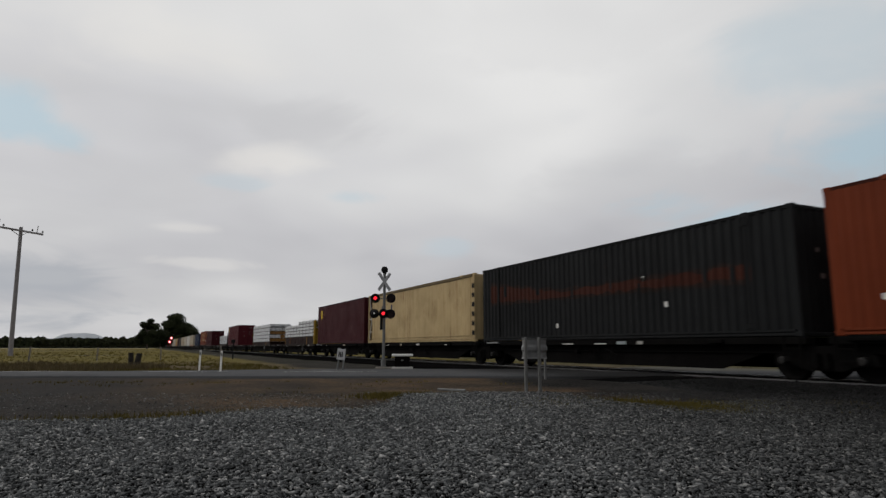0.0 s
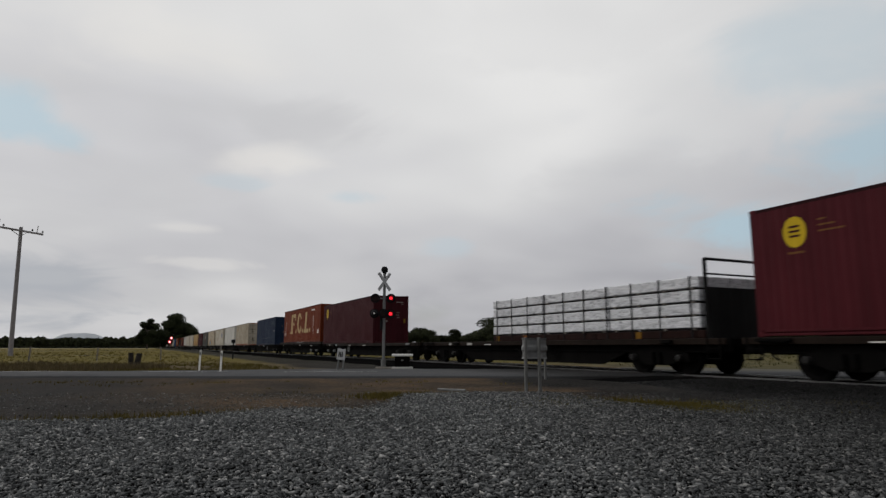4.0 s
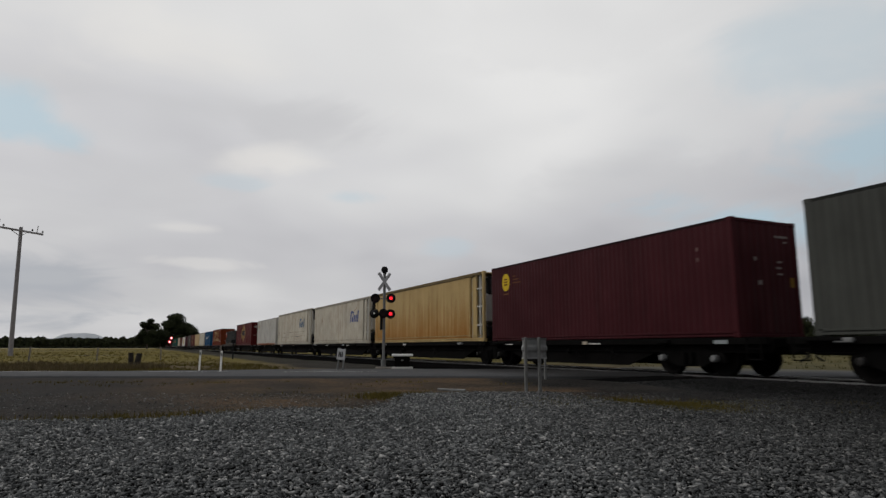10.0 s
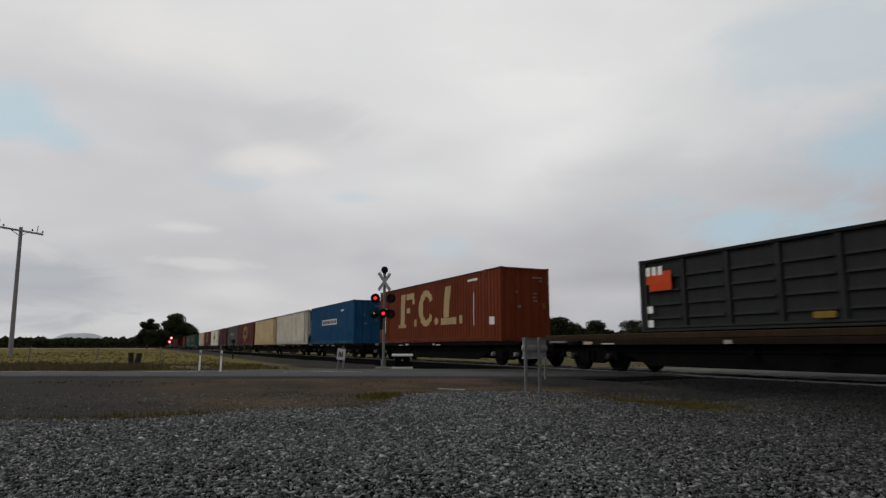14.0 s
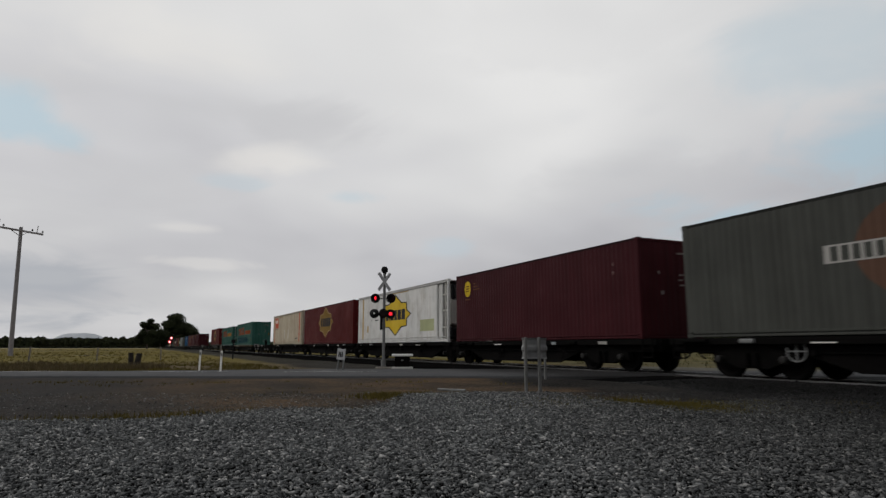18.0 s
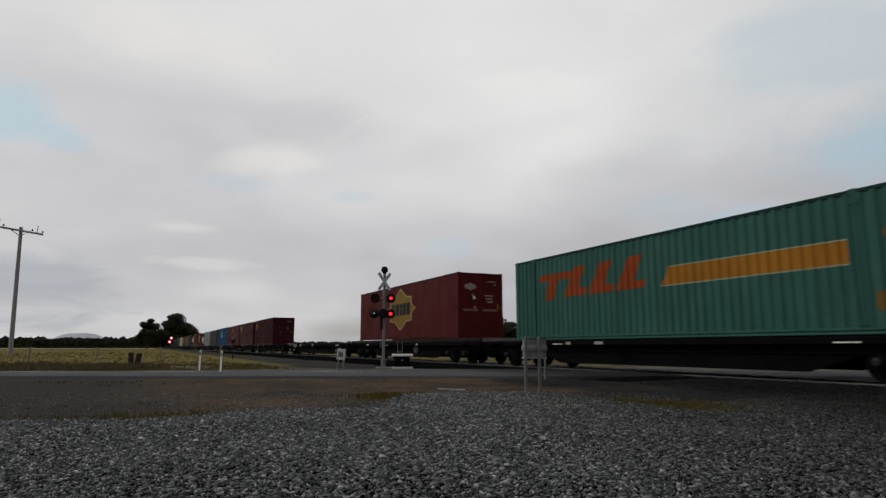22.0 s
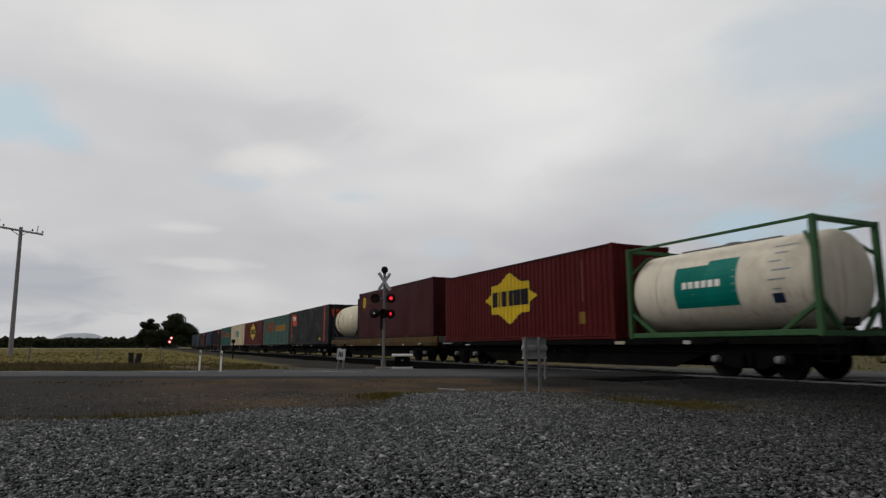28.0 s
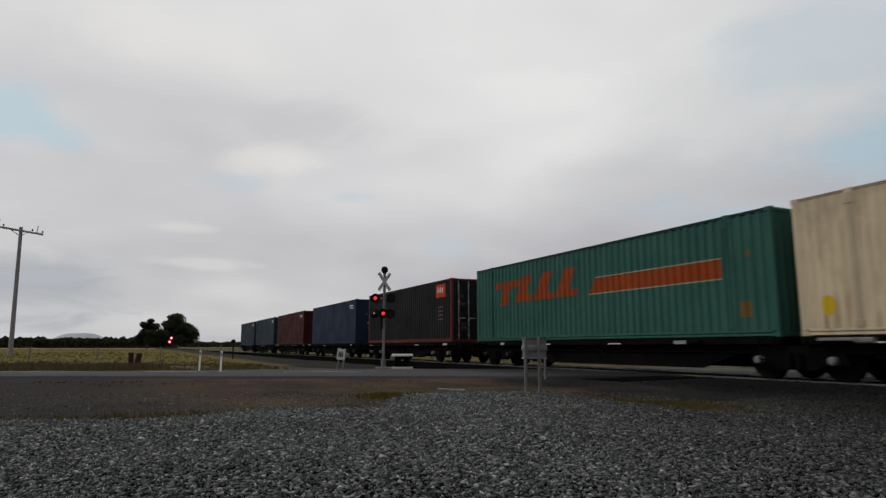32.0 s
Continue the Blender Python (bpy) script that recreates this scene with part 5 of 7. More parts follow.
def box_container(L, H, kind, c, marks, door=False, tint=None, label="", group="containers on the train", posts=False, end_marks=""):
    t = thing("freight_container", label, "container", group)
    c = COL[c]
    frame_parts(t, L, H, tint if posts and tint else c, None, tint, kind == "corr" or c == COL["warmcream"])
    wall = cached(("side_wall", kind, L, H), lambda: side_wall(kind, L, H))
    part("side_wall", wall, PAINT if c[1] < 0.2 else PAINT_PALE if c == COL["white"] else PAINT_STAINED, t, at=(0, -HALF_W, 0), col=c)
    part("side_wall", wall, PAINT, t, at=(0, HALF_W, 0), turn=(0, 0, 180), col=c)
    part("roof", cached(("container_roof", L), lambda: container_roof(L)), PAINT, t, at=(0, 0, H), col=c)
    ew = cached(("end_wall", H, kind == "corr"), lambda: end_wall(H, kind == "corr"))
    part("end_wall", ew, PAINT, t, at=(-L / 2 + 0.03, 0, 0), turn=(0, 0, 180), col=c)
    if door:
        leaf, lock = cached(("door", H), lambda: door_leaf(H)), cached(("locking_bar", H), lambda: locking_bar(H))
        for sy in (-1, 1):
            d = part("door", leaf, PAINT_GRIMY, t, at=(L / 2 - 0.1, 0, 0) if sy > 0 else (L / 2 - 0.1, -HALF_W + 0.14 - 0.02, 0), col=c)
            for k in (0.28, 0.82):
                part("locking_bar", lock, BAR_STEEL, d, "pale galvanised locking bar", at=(0, k, 0))
            for k in range(5):
                part("door_rib", cached(("door_rib",), lambda: Shape().box(0.05, 0.075, 0.06, HALF_W - 0.16, 0, 0.035, 0.006)), PAINT_GRIMY, d, "grimy pressing", col=tuple(q * 0.35 for q in c), at=(0, 0, 0.42 + k * (H - 0.8) / 4))
            for y, z, w in ((0.36, 2.1, 0.2), (0.36, 1.75, 0.3), (0.42, 0.8, 0.24), (0.4, 0.62, 0.34)):
                part("door_marking", cached(("door_marking", w), lambda: Shape().box(0.062, 0.07, 0, w, 0, 0.14)), PAINT_GRIMY, d, at=(0, y, z), col=(0.06, 0.05, 0.04))
        # header and sill above and below the doors
        for z in (0.03, H - 0.1):
            part("door_sill", cached(("door_sill",), lambda: Shape().box(-0.06, 0.06, -HALF_W + 0.18, HALF_W - 0.18, 0, 0.085, 0.01)), PAINT, t, at=(L / 2 - 0.07, 0, z), col=tint or c)
    else:
        # heavier streaked paint deepens this end, standing in for shade between containers
        part("end_wall", ew, PAINT_GRIMY, t, at=(L / 2 - 0.03, 0, 0), col=c)
        for z in (0.02, H - 0.1):
            part("end_rail", cached(("door_sill",), lambda: Shape().box(-0.06, 0.06, -HALF_W + 0.18, HALF_W - 0.18, 0, 0.085, 0.01)), PAINT, t, at=(L / 2 - 0.07, 0, z), col=tint or c)
        if end_marks:
            em = (0.24, 0.20, 0.18) if end_marks == "star" else COL["flame"]
            pts = star(0, 0, 0.36, 0.19) if end_marks == "star" else [(-0.42, -0.05), (-0.3, -0.3), (0.42, -0.3), (0.42, 0.1), (0.3, 0.3), (-0.42, 0.3)]
            part("end_emblem", Shape().prism(pts, -0.004, 0.004), PAINT_CLEAN, t, at=(L / 2 - 0.02, -0.55, 2.45), turn=(0, 0, 90), col=em)
            for k in range(3):
                part("end_marking", cached(("end_bar", k), lambda: Shape().box(0, 0.006, -0.22 + 0.05 * k, 0.22, 0, 0.05)), PAINT_CLEAN, t, at=(L / 2 - 0.024, -0.5 if end_marks != "star" else 0.45, (2.52 if end_marks != "star" else 2.0) - 0.14 * k), col=COL["label"] if end_marks != "star" else (0.26, 0.22, 0.20))
            if end_marks == "star":
                for y in (-0.55, 0.5):
                    part("end_marking", cached(("end_text",), lambda: Shape().box(0, 0.006, -0.4, 0.4, 0, 0.1)), PAINT_CLEAN, t, at=(L / 2 - 0.024, y, 1.28), col=(0.16, 0.09, 0.08))
                part("end_plate", cached(("end_plate",), lambda: Shape().box(0, 0.006, -0.06, 0.06, 0, 0.14)), PAINT_CLEAN, t, at=(L / 2 - 0.024, -0.35, 1.85), col=COL["label"])
        dim = (0.20, 0.165, 0.155) if c[1] < 0.2 else (0.05, 0.045, 0.04)
        for y, z, wide, high in ((0.62, H - 0.45, 0.5, 0.06), (0.78, H - 0.58, 0.14, 0.05), (0.50, H - 1.12, 0.2, 0.05), (0.46, H - 1.28, 0.2, 0.05), (0.50, H - 1.44, 0.2, 0.05), (-0.42, H - 1.1, 0.08, 0.1), (-0.3, H - 1.72, 0.14, 0.12)):
            part("end_marking", cached(("end_marking", wide, high), lambda: Shape().box(0, 0.006, -wide / 2, wide / 2, 0, high)), PAINT_GRIMY, t, at=(L / 2 - 0.026, y, z), col=dim)
        part("end_sticker", cached(("end_sticker",), lambda: Shape().box(0, 0.006, -0.07, 0.07, 0, 0.26)), PAINT_GRIMY, t, "faded yellow sticker", at=(L / 2 - 0.026, 0.95, H - 1.75), col=(0.17, 0.095, 0.012))
    mark_side(t, kind, L, H, marks(L, H))
    return t


def reefer(L, H, c, marks, end="n", label="", kind="panel", flush=False, skin=None):
    """An insulated box with an open machinery bay in one end's frame."""
    t = thing("refrigerated_container", label, "container", "containers on the train")
    c = COL[c]
    frame_parts(t, L, H, c)
    bay = 0.42 if flush else 1.15
    e = 1 if end == "n" else -1
    body_len = L - bay
    off = -e * bay / 2
    wall = cached(("insulated_wall", kind, body_len, H), lambda: side_wall(kind, body_len + 0.18, H))
    part("side_wall", wall, skin or (PAINT_PALE if c in (COL["white"], COL["cleanwhite"]) else PAINT_STAINED), t, at=(off, -HALF_W, 0), col=c)
    part("side_wall", wall, PAINT, t, at=(off, HALF_W, 0), turn=(0, 0, 180), col=c)
    part("roof", cached(("container_roof", L), lambda: container_roof(L)), PAINT, t, at=(0, 0, H), col=c)
    flat = cached(("end_panel", H), lambda: Shape().box(-0.03, 0.03, -HALF_W + 0.06, HALF_W - 0.06, 0.1, H - 0.1, 0.01))
    part("end_wall", flat, PAINT, t, at=(-e * (L / 2 - 0.06), 0, 0), col=c)
    part("bulkhead", flat, PAINT_GRIMY, t, at=(off + e * (body_len / 2 - 0.02), 0, 0), col=COL["white"])
    bay_x = e * (L / 2 - bay / 2)
    white = COL["white"]
    if flush:
        flush_unit(t, bay_x, H, white)
    else:
        open_bay(t, L, H, c, bay_x, e, white)
    # cant rail, skirting and end mouldings
    for sy in (-1, 1):
        y = sy * (HALF_W + 0.008)
        part("cant_rail", cached(("cant_rail", L), lambda: Shape().box(-L / 2 + 0.2, L / 2 - 0.2, -0.02, 0.02, -0.17, -0.09, 0.008)), PAINT_GRIMY, t, "dull grey cant rail", at=(0, y, H), col=tuple(k * (0.28 if c in (COL["tan"], COL["cream"]) else 0.6) for k in c))
        part("skirting", cached(("skirting", L), lambda: Shape().box(-L / 2 + 0.2, L / 2 - 0.2, -0.014, 0.014, 0.25, 0.29, 0.006)), PAINT_GRIMY, t, at=(0, y, 0), col=tuple(k * 0.8 for k in c))
        for x in (-L / 2 + 0.42, e * (L / 2 - bay) - 0.12) if e > 0 else (L / 2 - 0.42, -(L / 2 - bay) + 0.12):
            part("end_moulding", cached(("end_moulding", H), lambda: Shape().box(-0.035, 0.035, -0.022, 0.022, 0.2, H - 0.16, 0.01)), PAINT, t, at=(x, y, 0), col=c)
    if e < 0:
        # stacked hinge blocks of the doors at the other end
        for sy in (-1, 1):
            for k in range(6):
                part("hinge", cached(("hinge",), lambda: Shape().box(-0.1, 0.1, -0.02, 0.02, 0, 0.2, 0.015)), BLACK_PAINT, t, "dark door hinge", at=(L / 2 - 0.13, sy * (HALF_W + 0.012), 0.3 + 0.42 * k))
    pr_off = off
    pr = profile(kind, body_len + 0.18)
    for name, poly, cc, lift in marks(L, H):
        s = decal([(x - pr_off, z) for x, z in poly], pr, lift)
        if s.f:
            part(name, s, PAINT_CLEAN, t, at=(pr_off, -HALF_W, mark_rise(poly, H)), col=COL[cc])
    return t


def flush_unit(t, bay_x, H, white):
    """A cooling unit that fills the end frame: black louvres above white covers."""
    box = lambda y0, y1, z0, z1, d: Shape().box(-0.12, d, y0, y1, z0, z1, 0.03)
    part("cooling_unit", cached(("flush_unit", H), lambda: box(-1.08, 1.08, 0.14, H - 0.12, 0.02)), BLACK_PAINT, t, "black recess of the cooling unit", at=(bay_x, 0, 0))
    for z0, z1, m in ((0.2, 0.72, PAINT_GRIMY), (0.8, 1.62, PAINT_GRIMY)):
        part("unit_cover", cached(("unit_cover", z0), lambda: box(-1.0, 1.0, z0, z1, 0.14)), m, t, "white unit cover", at=(bay_x, 0, 0), col=white)
    for k in range(4):
        part("louvre", cached(("flush_louvre",), lambda: Shape().tube((0, -1.0, 0), (0, 1.0, 0), 0.035, 8)), GALV, t, "pale louvre bar", at=(bay_x + 0.12, 0, 1.85 + 0.26 * k))
    for y in (-1.05, 1.05):
        part("unit_post", cached(("unit_post", H), lambda: Shape().box(-0.05, 0.16, -0.05, 0.05, 0.16, H - 0.12, 0.01)), PAINT, t, at=(bay_x, y, 0), col=white)


def open_bay(t, L, H, c, bay_x, e, white):
    """Cooling unit, fuel tank and braced open frame."""
    part("cooling_unit", cached(("cooling_unit", H), lambda: Shape().box(-0.40, 0.30, -0.98, 0.98, 0.85, H - 0.95, 0.06).box(-0.40, 0.14, -0.98, 0.98, H - 1.0, H - 0.18, 0.05)), PAINT_GRIMY, t, "white cooling unit housing", at=(bay_x, 0, 0), turn=(0, 0, 0 if e > 0 else 180), col=white)
    grille = part("grille", cached(("unit_grille", H), lambda: Shape().box(0.12, 0.34, -0.86, 0.86, H - 1.02, H - 0.22, 0.05)), BLACK_PAINT, t, "black louvred grille", at=(bay_x, 0, 0), turn=(0, 0, 0 if e > 0 else 180))
    for k in range(7):
        part("louvre", cached(("louvre",), lambda: Shape().box(0, 0.03, -0.72, 0.72, 0, 0.03, 0.005)), GALV, grille, at=(0.335, 0, H - 0.95 + 0.1 * k))
    part("fuel_tank", cached(("fuel_tank",), lambda: Shape().box(-0.34, 0.34, -0.95, 0.95, 0.16, 0.72, 0.09)), BLACK_PAINT, t, "black fuel tank", at=(bay_x, 0, 0))
    # open side of the bay: a panel, then a braced frame
    for sy in (-1, 1):
        y = sy * (HALF_W - 0.06)
        part("bay_post", cached(("bay_post", H), lambda: Shape().box(-0.045, 0.045, -0.04, 0.04, 0.16, H - 0.1, 0.008)), PAINT, t, at=(e * (L / 2 - 0.72), y, 0), col=c)
        part("bay_panel", cached(("bay_panel", H), lambda: Shape().box(-0.15, 0.15, -0.02, 0.02, 0.16, H - 0.1, 0.006)), PAINT_GRIMY, t, at=(e * (L / 2 - 0.94), y, 0), col=c)
        part("rung", cached(("rung",), lambda: Shape().box(-0.30, 0.30, -0.025, 0.025, -0.035, 0.035, 0.006)), PAINT, t, at=(e * (L / 2 - 0.40), y, H / 2), col=white)
        part("rung", cached(("rung",), lambda: Shape().box(-0.30, 0.30, -0.025, 0.025, -0.035, 0.035, 0.006)), PAINT, t, at=(e * (L / 2 - 0.40), y, 0.72), col=white)
        if e > 0:
            part("bay_post", cached(("bay_post", H), lambda: Shape().box(-0.045, 0.045, -0.04, 0.04, 0.16, H - 0.1, 0.008)), PAINT_GRIMY, t, at=(L / 2 - 0.36, y, 0), col=white)
            part("rung", cached(("rung",), lambda: Shape().box(-0.30, 0.30, -0.025, 0.025, -0.035, 0.035, 0.006)), PAINT, t, at=(L / 2 - 0.40, y, H * 0.76), col=white)
            continue
        part("brace", cached(("brace", H), lambda: Shape().bar((0.26, 0, 0.2), (-0.2, 0, H / 2), 0.05).bar((-0.2, 0, H / 2), (0.26, 0, H - 0.15), 0.05)), PAINT, t, at=(e * (L / 2 - 0.36), y, 0), turn=(0, 0, 0 if e > 0 else 180), col=white)


def ribbed_container(L, H, label):
    """A low open-topped bin with a grid of pressed side panels."""
    t = thing("ribbed_bin", label, "container", "containers on the train")
    c = COL["charcoal"]
    c = (0.023, 0.0245, 0.0245)
    frame_parts(t, L, H, c)
    core = cached(("bin_core", L, H), lambda: Shape().box(-L / 2 + 0.1, L / 2 - 0.1, -HALF_W + 0.09, HALF_W - 0.09, 0.05, H - 0.05, 0.01))
    part("body", core, PAINT, t, col=c)
    n = 8
    w = (L - 0.4) / n
    post = cached(("bin_rib", H), lambda: Shape().box(-0.07, 0.07, -0.03, 0.06, 0.16, H - 0.1, 0.012))
    slat = cached(("bin_ridge", w), lambda: Shape().prism([(0, 0)] * 0 + [(-w / 2 + 0.1, -0.03), (w / 2 - 0.1, -0.03), (w / 2 - 0.16, 0.03), (-w / 2 + 0.16, 0.03)], -0.035, 0.06))
    for sy in (-1, 1):
        for i in range(n + 1):
            part("rib", post, PAINT, t, at=(-L / 2 + 0.2 + i * w, sy * (HALF_W - 0.05), 0), turn=(0, 0, 0 if sy < 0 else 180), col=c)
        for i in range(n):
            for k in range(4):
                part("ridge", slat, PAINT, t, at=(-L / 2 + 0.2 + (i + 0.5) * w, sy * (HALF_W - 0.06), 0.42 + k * (H - 0.6) / 4), turn=(0, 0, 0 if sy < 0 else 180), col=(0.031, 0.033, 0.0325))
    x = -L / 2 + 0.35
    plate = [("emblem", rect(x, x + 0.95, H - 0.75, H - 0.4), "flame"), ("emblem", rect(x + 0.1, x + 0.95, H - 0.95, H - 0.72), "flame")] + [("lettering_bar", b, "label") for b in bars(x, x + 0.7, H - 0.5, H - 0.25, 3)] + [("label_plate", rect(x, x + 0.2, 0.55, 0.75), "label"), ("label_plate", rect(x, x + 0.2, 0.15, 0.35), "label"), ("label_plate", rect(x + 5.0, x + 5.5, 0.22, 0.36), "dirtyyellow")]
    for k, (name, poly, cc) in enumerate(plate):
        part(name, Shape().prism(poly, -0.006, 0.004), PAINT_CLEAN, t, at=(0, -HALF_W - 0.032 - 0.003 * (k > 1), 0), col=COL[cc])
    return t


def tank_container(frame_col, shell_col, label, full_frame=True):
    L, H = 6.06, 2.73
    t = thing("tank_container", label, "tank container", "containers on the train")
    r = 1.17
    prof = [(-3.0, 0.02), (-2.99, 0.6), (-2.95, 0.92), (-2.87, 1.09), (-2.72, r), (2.72, r), (2.87, 1.09), (2.95, 0.92), (2.99, 0.6), (3.0, 0.02)]
    part("tank_shell", cached(("tank_shell",), lambda: Shape().revolve(prof, 40), True), PAINT_PALE, t, "cream-white cylindrical tank", at=(0, 0, 1.35), col=shell_col)
    for x in (-1.9, -0.6, 0.75, 1.95):
        part("shell_band", cached(("shell_band",), lambda: Shape().revolve([(-0.03, r - 0.02), (-0.03, r + 0.004), (0.03, r + 0.004), (0.03, r - 0.02)], 40), True), PAINT, t, at=(x, 0, 1.35), col=shell_col)
    post = cached(("tank_post",), lambda: Shape().box(-0.075, 0.075, -0.07, 0.07, 0.0, H, 0.015))
    for sx in (-1, 1):
        for sy in (-1, 1):
            part("frame_post", post, PAINT, t, at=(sx * (L / 2 - 0.075), sy * (HALF_W - 0.07), 0), col=frame_col)
        for z in (0.07, H - 0.07):
            part("frame_beam", cached(("tank_beam",), lambda: Shape().box(-0.06, 0.06, -HALF_W + 0.14, HALF_W - 0.14, -0.06, 0.06, 0.01)), PAINT, t, at=(sx * (L / 2 - 0.075), 0, z), col=frame_col)
        for sy in (-1, 1):
            y = sy * (HALF_W - 0.09)
            part("gusset", Shape().bar((0, 0, 0.75), (-0.95 * sx, 0, 0.1), 0.09), PAINT, t, at=(sx * (L / 2 - 0.12), y, 0), col=frame_col)
            part("gusset", Shape().bar((0, 0, 1.95), (-0.4 * sx, -0.35 * sy, H - 0.3), 0.07), PAINT, t, at=(sx * (L / 2 - 0.12), y, 0), col=frame_col)
            part("end_brace", Shape().bar((0, 0, 0.9), (0, -0.7 * sy, 0.12), 0.09), PAINT, t, at=(sx * (L / 2 - 0.08), y, 0), col=frame_col)
    for sy in (-1, 1):
        y = sy * (HALF_W - 0.07)
        part("frame_rail", cached(("tank_rail",), lambda: Shape().box(-L / 2 + 0.15, L / 2 - 0.15, -0.05, 0.05, 0.03, 0.17, 0.012)), PAINT, t, at=(0, y, 0), col=frame_col)
        if full_frame:
            part("frame_rail", cached(("tank_top_rail",), lambda: Shape().box(-L / 2 + 0.15, L / 2 - 0.15, -0.035, 0.035, -0.035, 0.035, 0.008)), PAINT, t, at=(0, y, H - 0.045), col=frame_col)
    part("catwalk", cached(("catwalk",), lambda: Shape().box(-1.7, 1.5, -0.25, 0.25, 2.50, 2.54, 0.008)), GALV, t, "grey walkway grating")
    part("manhole", cached(("manhole",), lambda: Shape().revolve([(2.44, 0.3), (2.56, 0.3), (2.59, 0.22), (2.61, 0.02)], 20, "z")), GALV, t)
    part("valve_box", cached(("valve_box",), lambda: Shape().box(2.55, 2.95, -0.3, 0.3, 0.25, 0.7, 0.03)), BLACK_PAINT, t)
    return t


def wrap_patch(t, name, x0, x1, a0, a1, col, lift):
    """A patch on a tank's shell between two heights given as angles from the horizontal."""
    s, r, n = Shape(), 1.17 + lift, 8
    v = []
    for i in range(n + 1):
        a = radians(a0 + (a1 - a0) * i / n)
        for x in (x0, x1):
            v.append((x, -r * math.cos(a), 1.35 + r * math.sin(a)))
    s.add(v, [(2 * i, 2 * i + 1, 2 * i + 3, 2 * i + 2) for i in range(n)])
    part(name, s, PAINT_CLEAN, t, col=COL[col])


def timber_load(L, layers, label, pitch=0.38, base=0.2, near_wood=False, step=False, end_rack=""):
    """Strapped packs of plastic-wrapped boards on bearers and a low steel cradle."""
    t = thing("timber_load", label, "timber", "timber loads on the train")
    gap, n_along = 0.06, 4 if step else 3
    h = pitch - gap
    pl = (L - 0.3) / n_along
    pack = cached(("timber_pack", pl, h), lambda: Shape().box(-pl / 2 + 0.04, pl / 2 - 0.04, -0.59, 0.59, 0, h, 0.02))
    bearer = cached(("bearer",), lambda: Shape().box(-0.05, 0.05, -1.2, 1.2, 0, gap, 0.006))
    part("cradle", Shape().box(-L / 2 + 0.1, L / 2 - 0.1, -1.17, -1.07, 0, base, 0.02).box(-L / 2 + 0.1, L / 2 - 0.1, 1.07, 1.17, 0, base, 0.02), PAINT_GRIMY, t, "rusty red steel cradle beam", col=(0.017, 0.0062, 0.0048))
    for i in range(6):
        x = -L / 2 + 0.5 + i * (L - 1.0) / 5
        part("cradle_post", Shape().box(x - 0.12, x + 0.12, -1.19, 1.19, 0, base - 0.01, 0.015), PAINT_GRIMY, t, col=(0.17, 0.085, 0.012) if i in (0, 4) else (0.20, 0.07, 0.012) if i == 1 else (0.014, 0.0055, 0.0044))
    for k in range(layers + (1 if step else 0)):
        z = base + gap + k * pitch
        # slab added between layers so that the gaps look as dark as shade
        part("dunnage", cached(("dunnage", L), lambda: Shape().box(-L / 2 + 0.3, L / 2 - 0.3, -1.1, 1.1, 0.002, gap - 0.002)), STUMP_WOOD, t, "dark filler slab standing for shade between the packs", at=(0 if k < layers else L / 2 - 0.15 - pl / 2, 0, z - gap)) if k < layers else None
        for i in range(n_along):
            x = -L / 2 + 0.15 + (i + 0.5) * pl
            if k == layers and i < n_along - 2:
                continue
            for sy in (-1, 1):
                part("timber_pack", pack, WRAP, t, at=(x + rng.uniform(-0.04, 0.04), sy * 0.6 + rng.uniform(-0.015, 0.015), z))
            for u in (-0.42, -0.14, 0.14, 0.42):
                part("bearer", bearer, TIMBER_GREY, t, at=(x + u * pl, 0, z - gap))
        if near_wood and k < 3:
            part("board_ends", cached(("board_ends", h), lambda: Shape().box(0, 0.02, -1.17, 1.17, 0.01, h - 0.01, 0.004)), SAWN, t, "bare yellow pine board ends", at=(L / 2 - 0.19, 0, z))
    for i in range(10):
        x = -L / 2 + 0.5 + i * (L - 1.0) / 9
        n = layers + (1 if step and x > L / 2 - 0.15 - 2 * pl else 0)
        tt = base + n * pitch
        part("strap", Shape().box(x - 0.02, x + 0.02, -1.216, -1.204, 0, tt + 0.012).box(x - 0.02, x + 0.02, 1.204, 1.216, 0, tt + 0.012).box(x - 0.02, x + 0.02, -1.216, 1.216, tt + 0.003, tt + 0.014), BLACK_PAINT, t, "black lashing strap")
    if near_wood:
        x, z1 = L / 2 - 0.1, base + layers * pitch
        part("end_hoop", Shape().tube((x, -1.21, 0.3), (x, -1.21, z1 - 0.42), 0.03, 8).tube((x, -1.21, z1 - 0.42), (x, -1.08, z1 - 0.3), 0.03, 8).tube((x, -1.08, z1 - 0.3), (x, 1.08, z1 - 0.3), 0.03, 8).tube((x, 1.08, z1 - 0.3), (x, 1.21, z1 - 0.42), 0.03, 8).tube((x, 1.21, z1 - 0.42), (x, 1.21, 0.3), 0.03, 8), STEEL_DARK, t, "dark steel end hoop")
        for i in range(6):
            part("pack_divider", Shape().box(-0.012, 0.012, -0.012, 0.012, base + 0.1, z1 - 0.4), STEEL_DARK, t, at=(L / 2 - 0.15, -1.0 + 0.4 * i, 0))
    if end_rack:
        yellow = end_rack == "yellow"
        x = L / 2
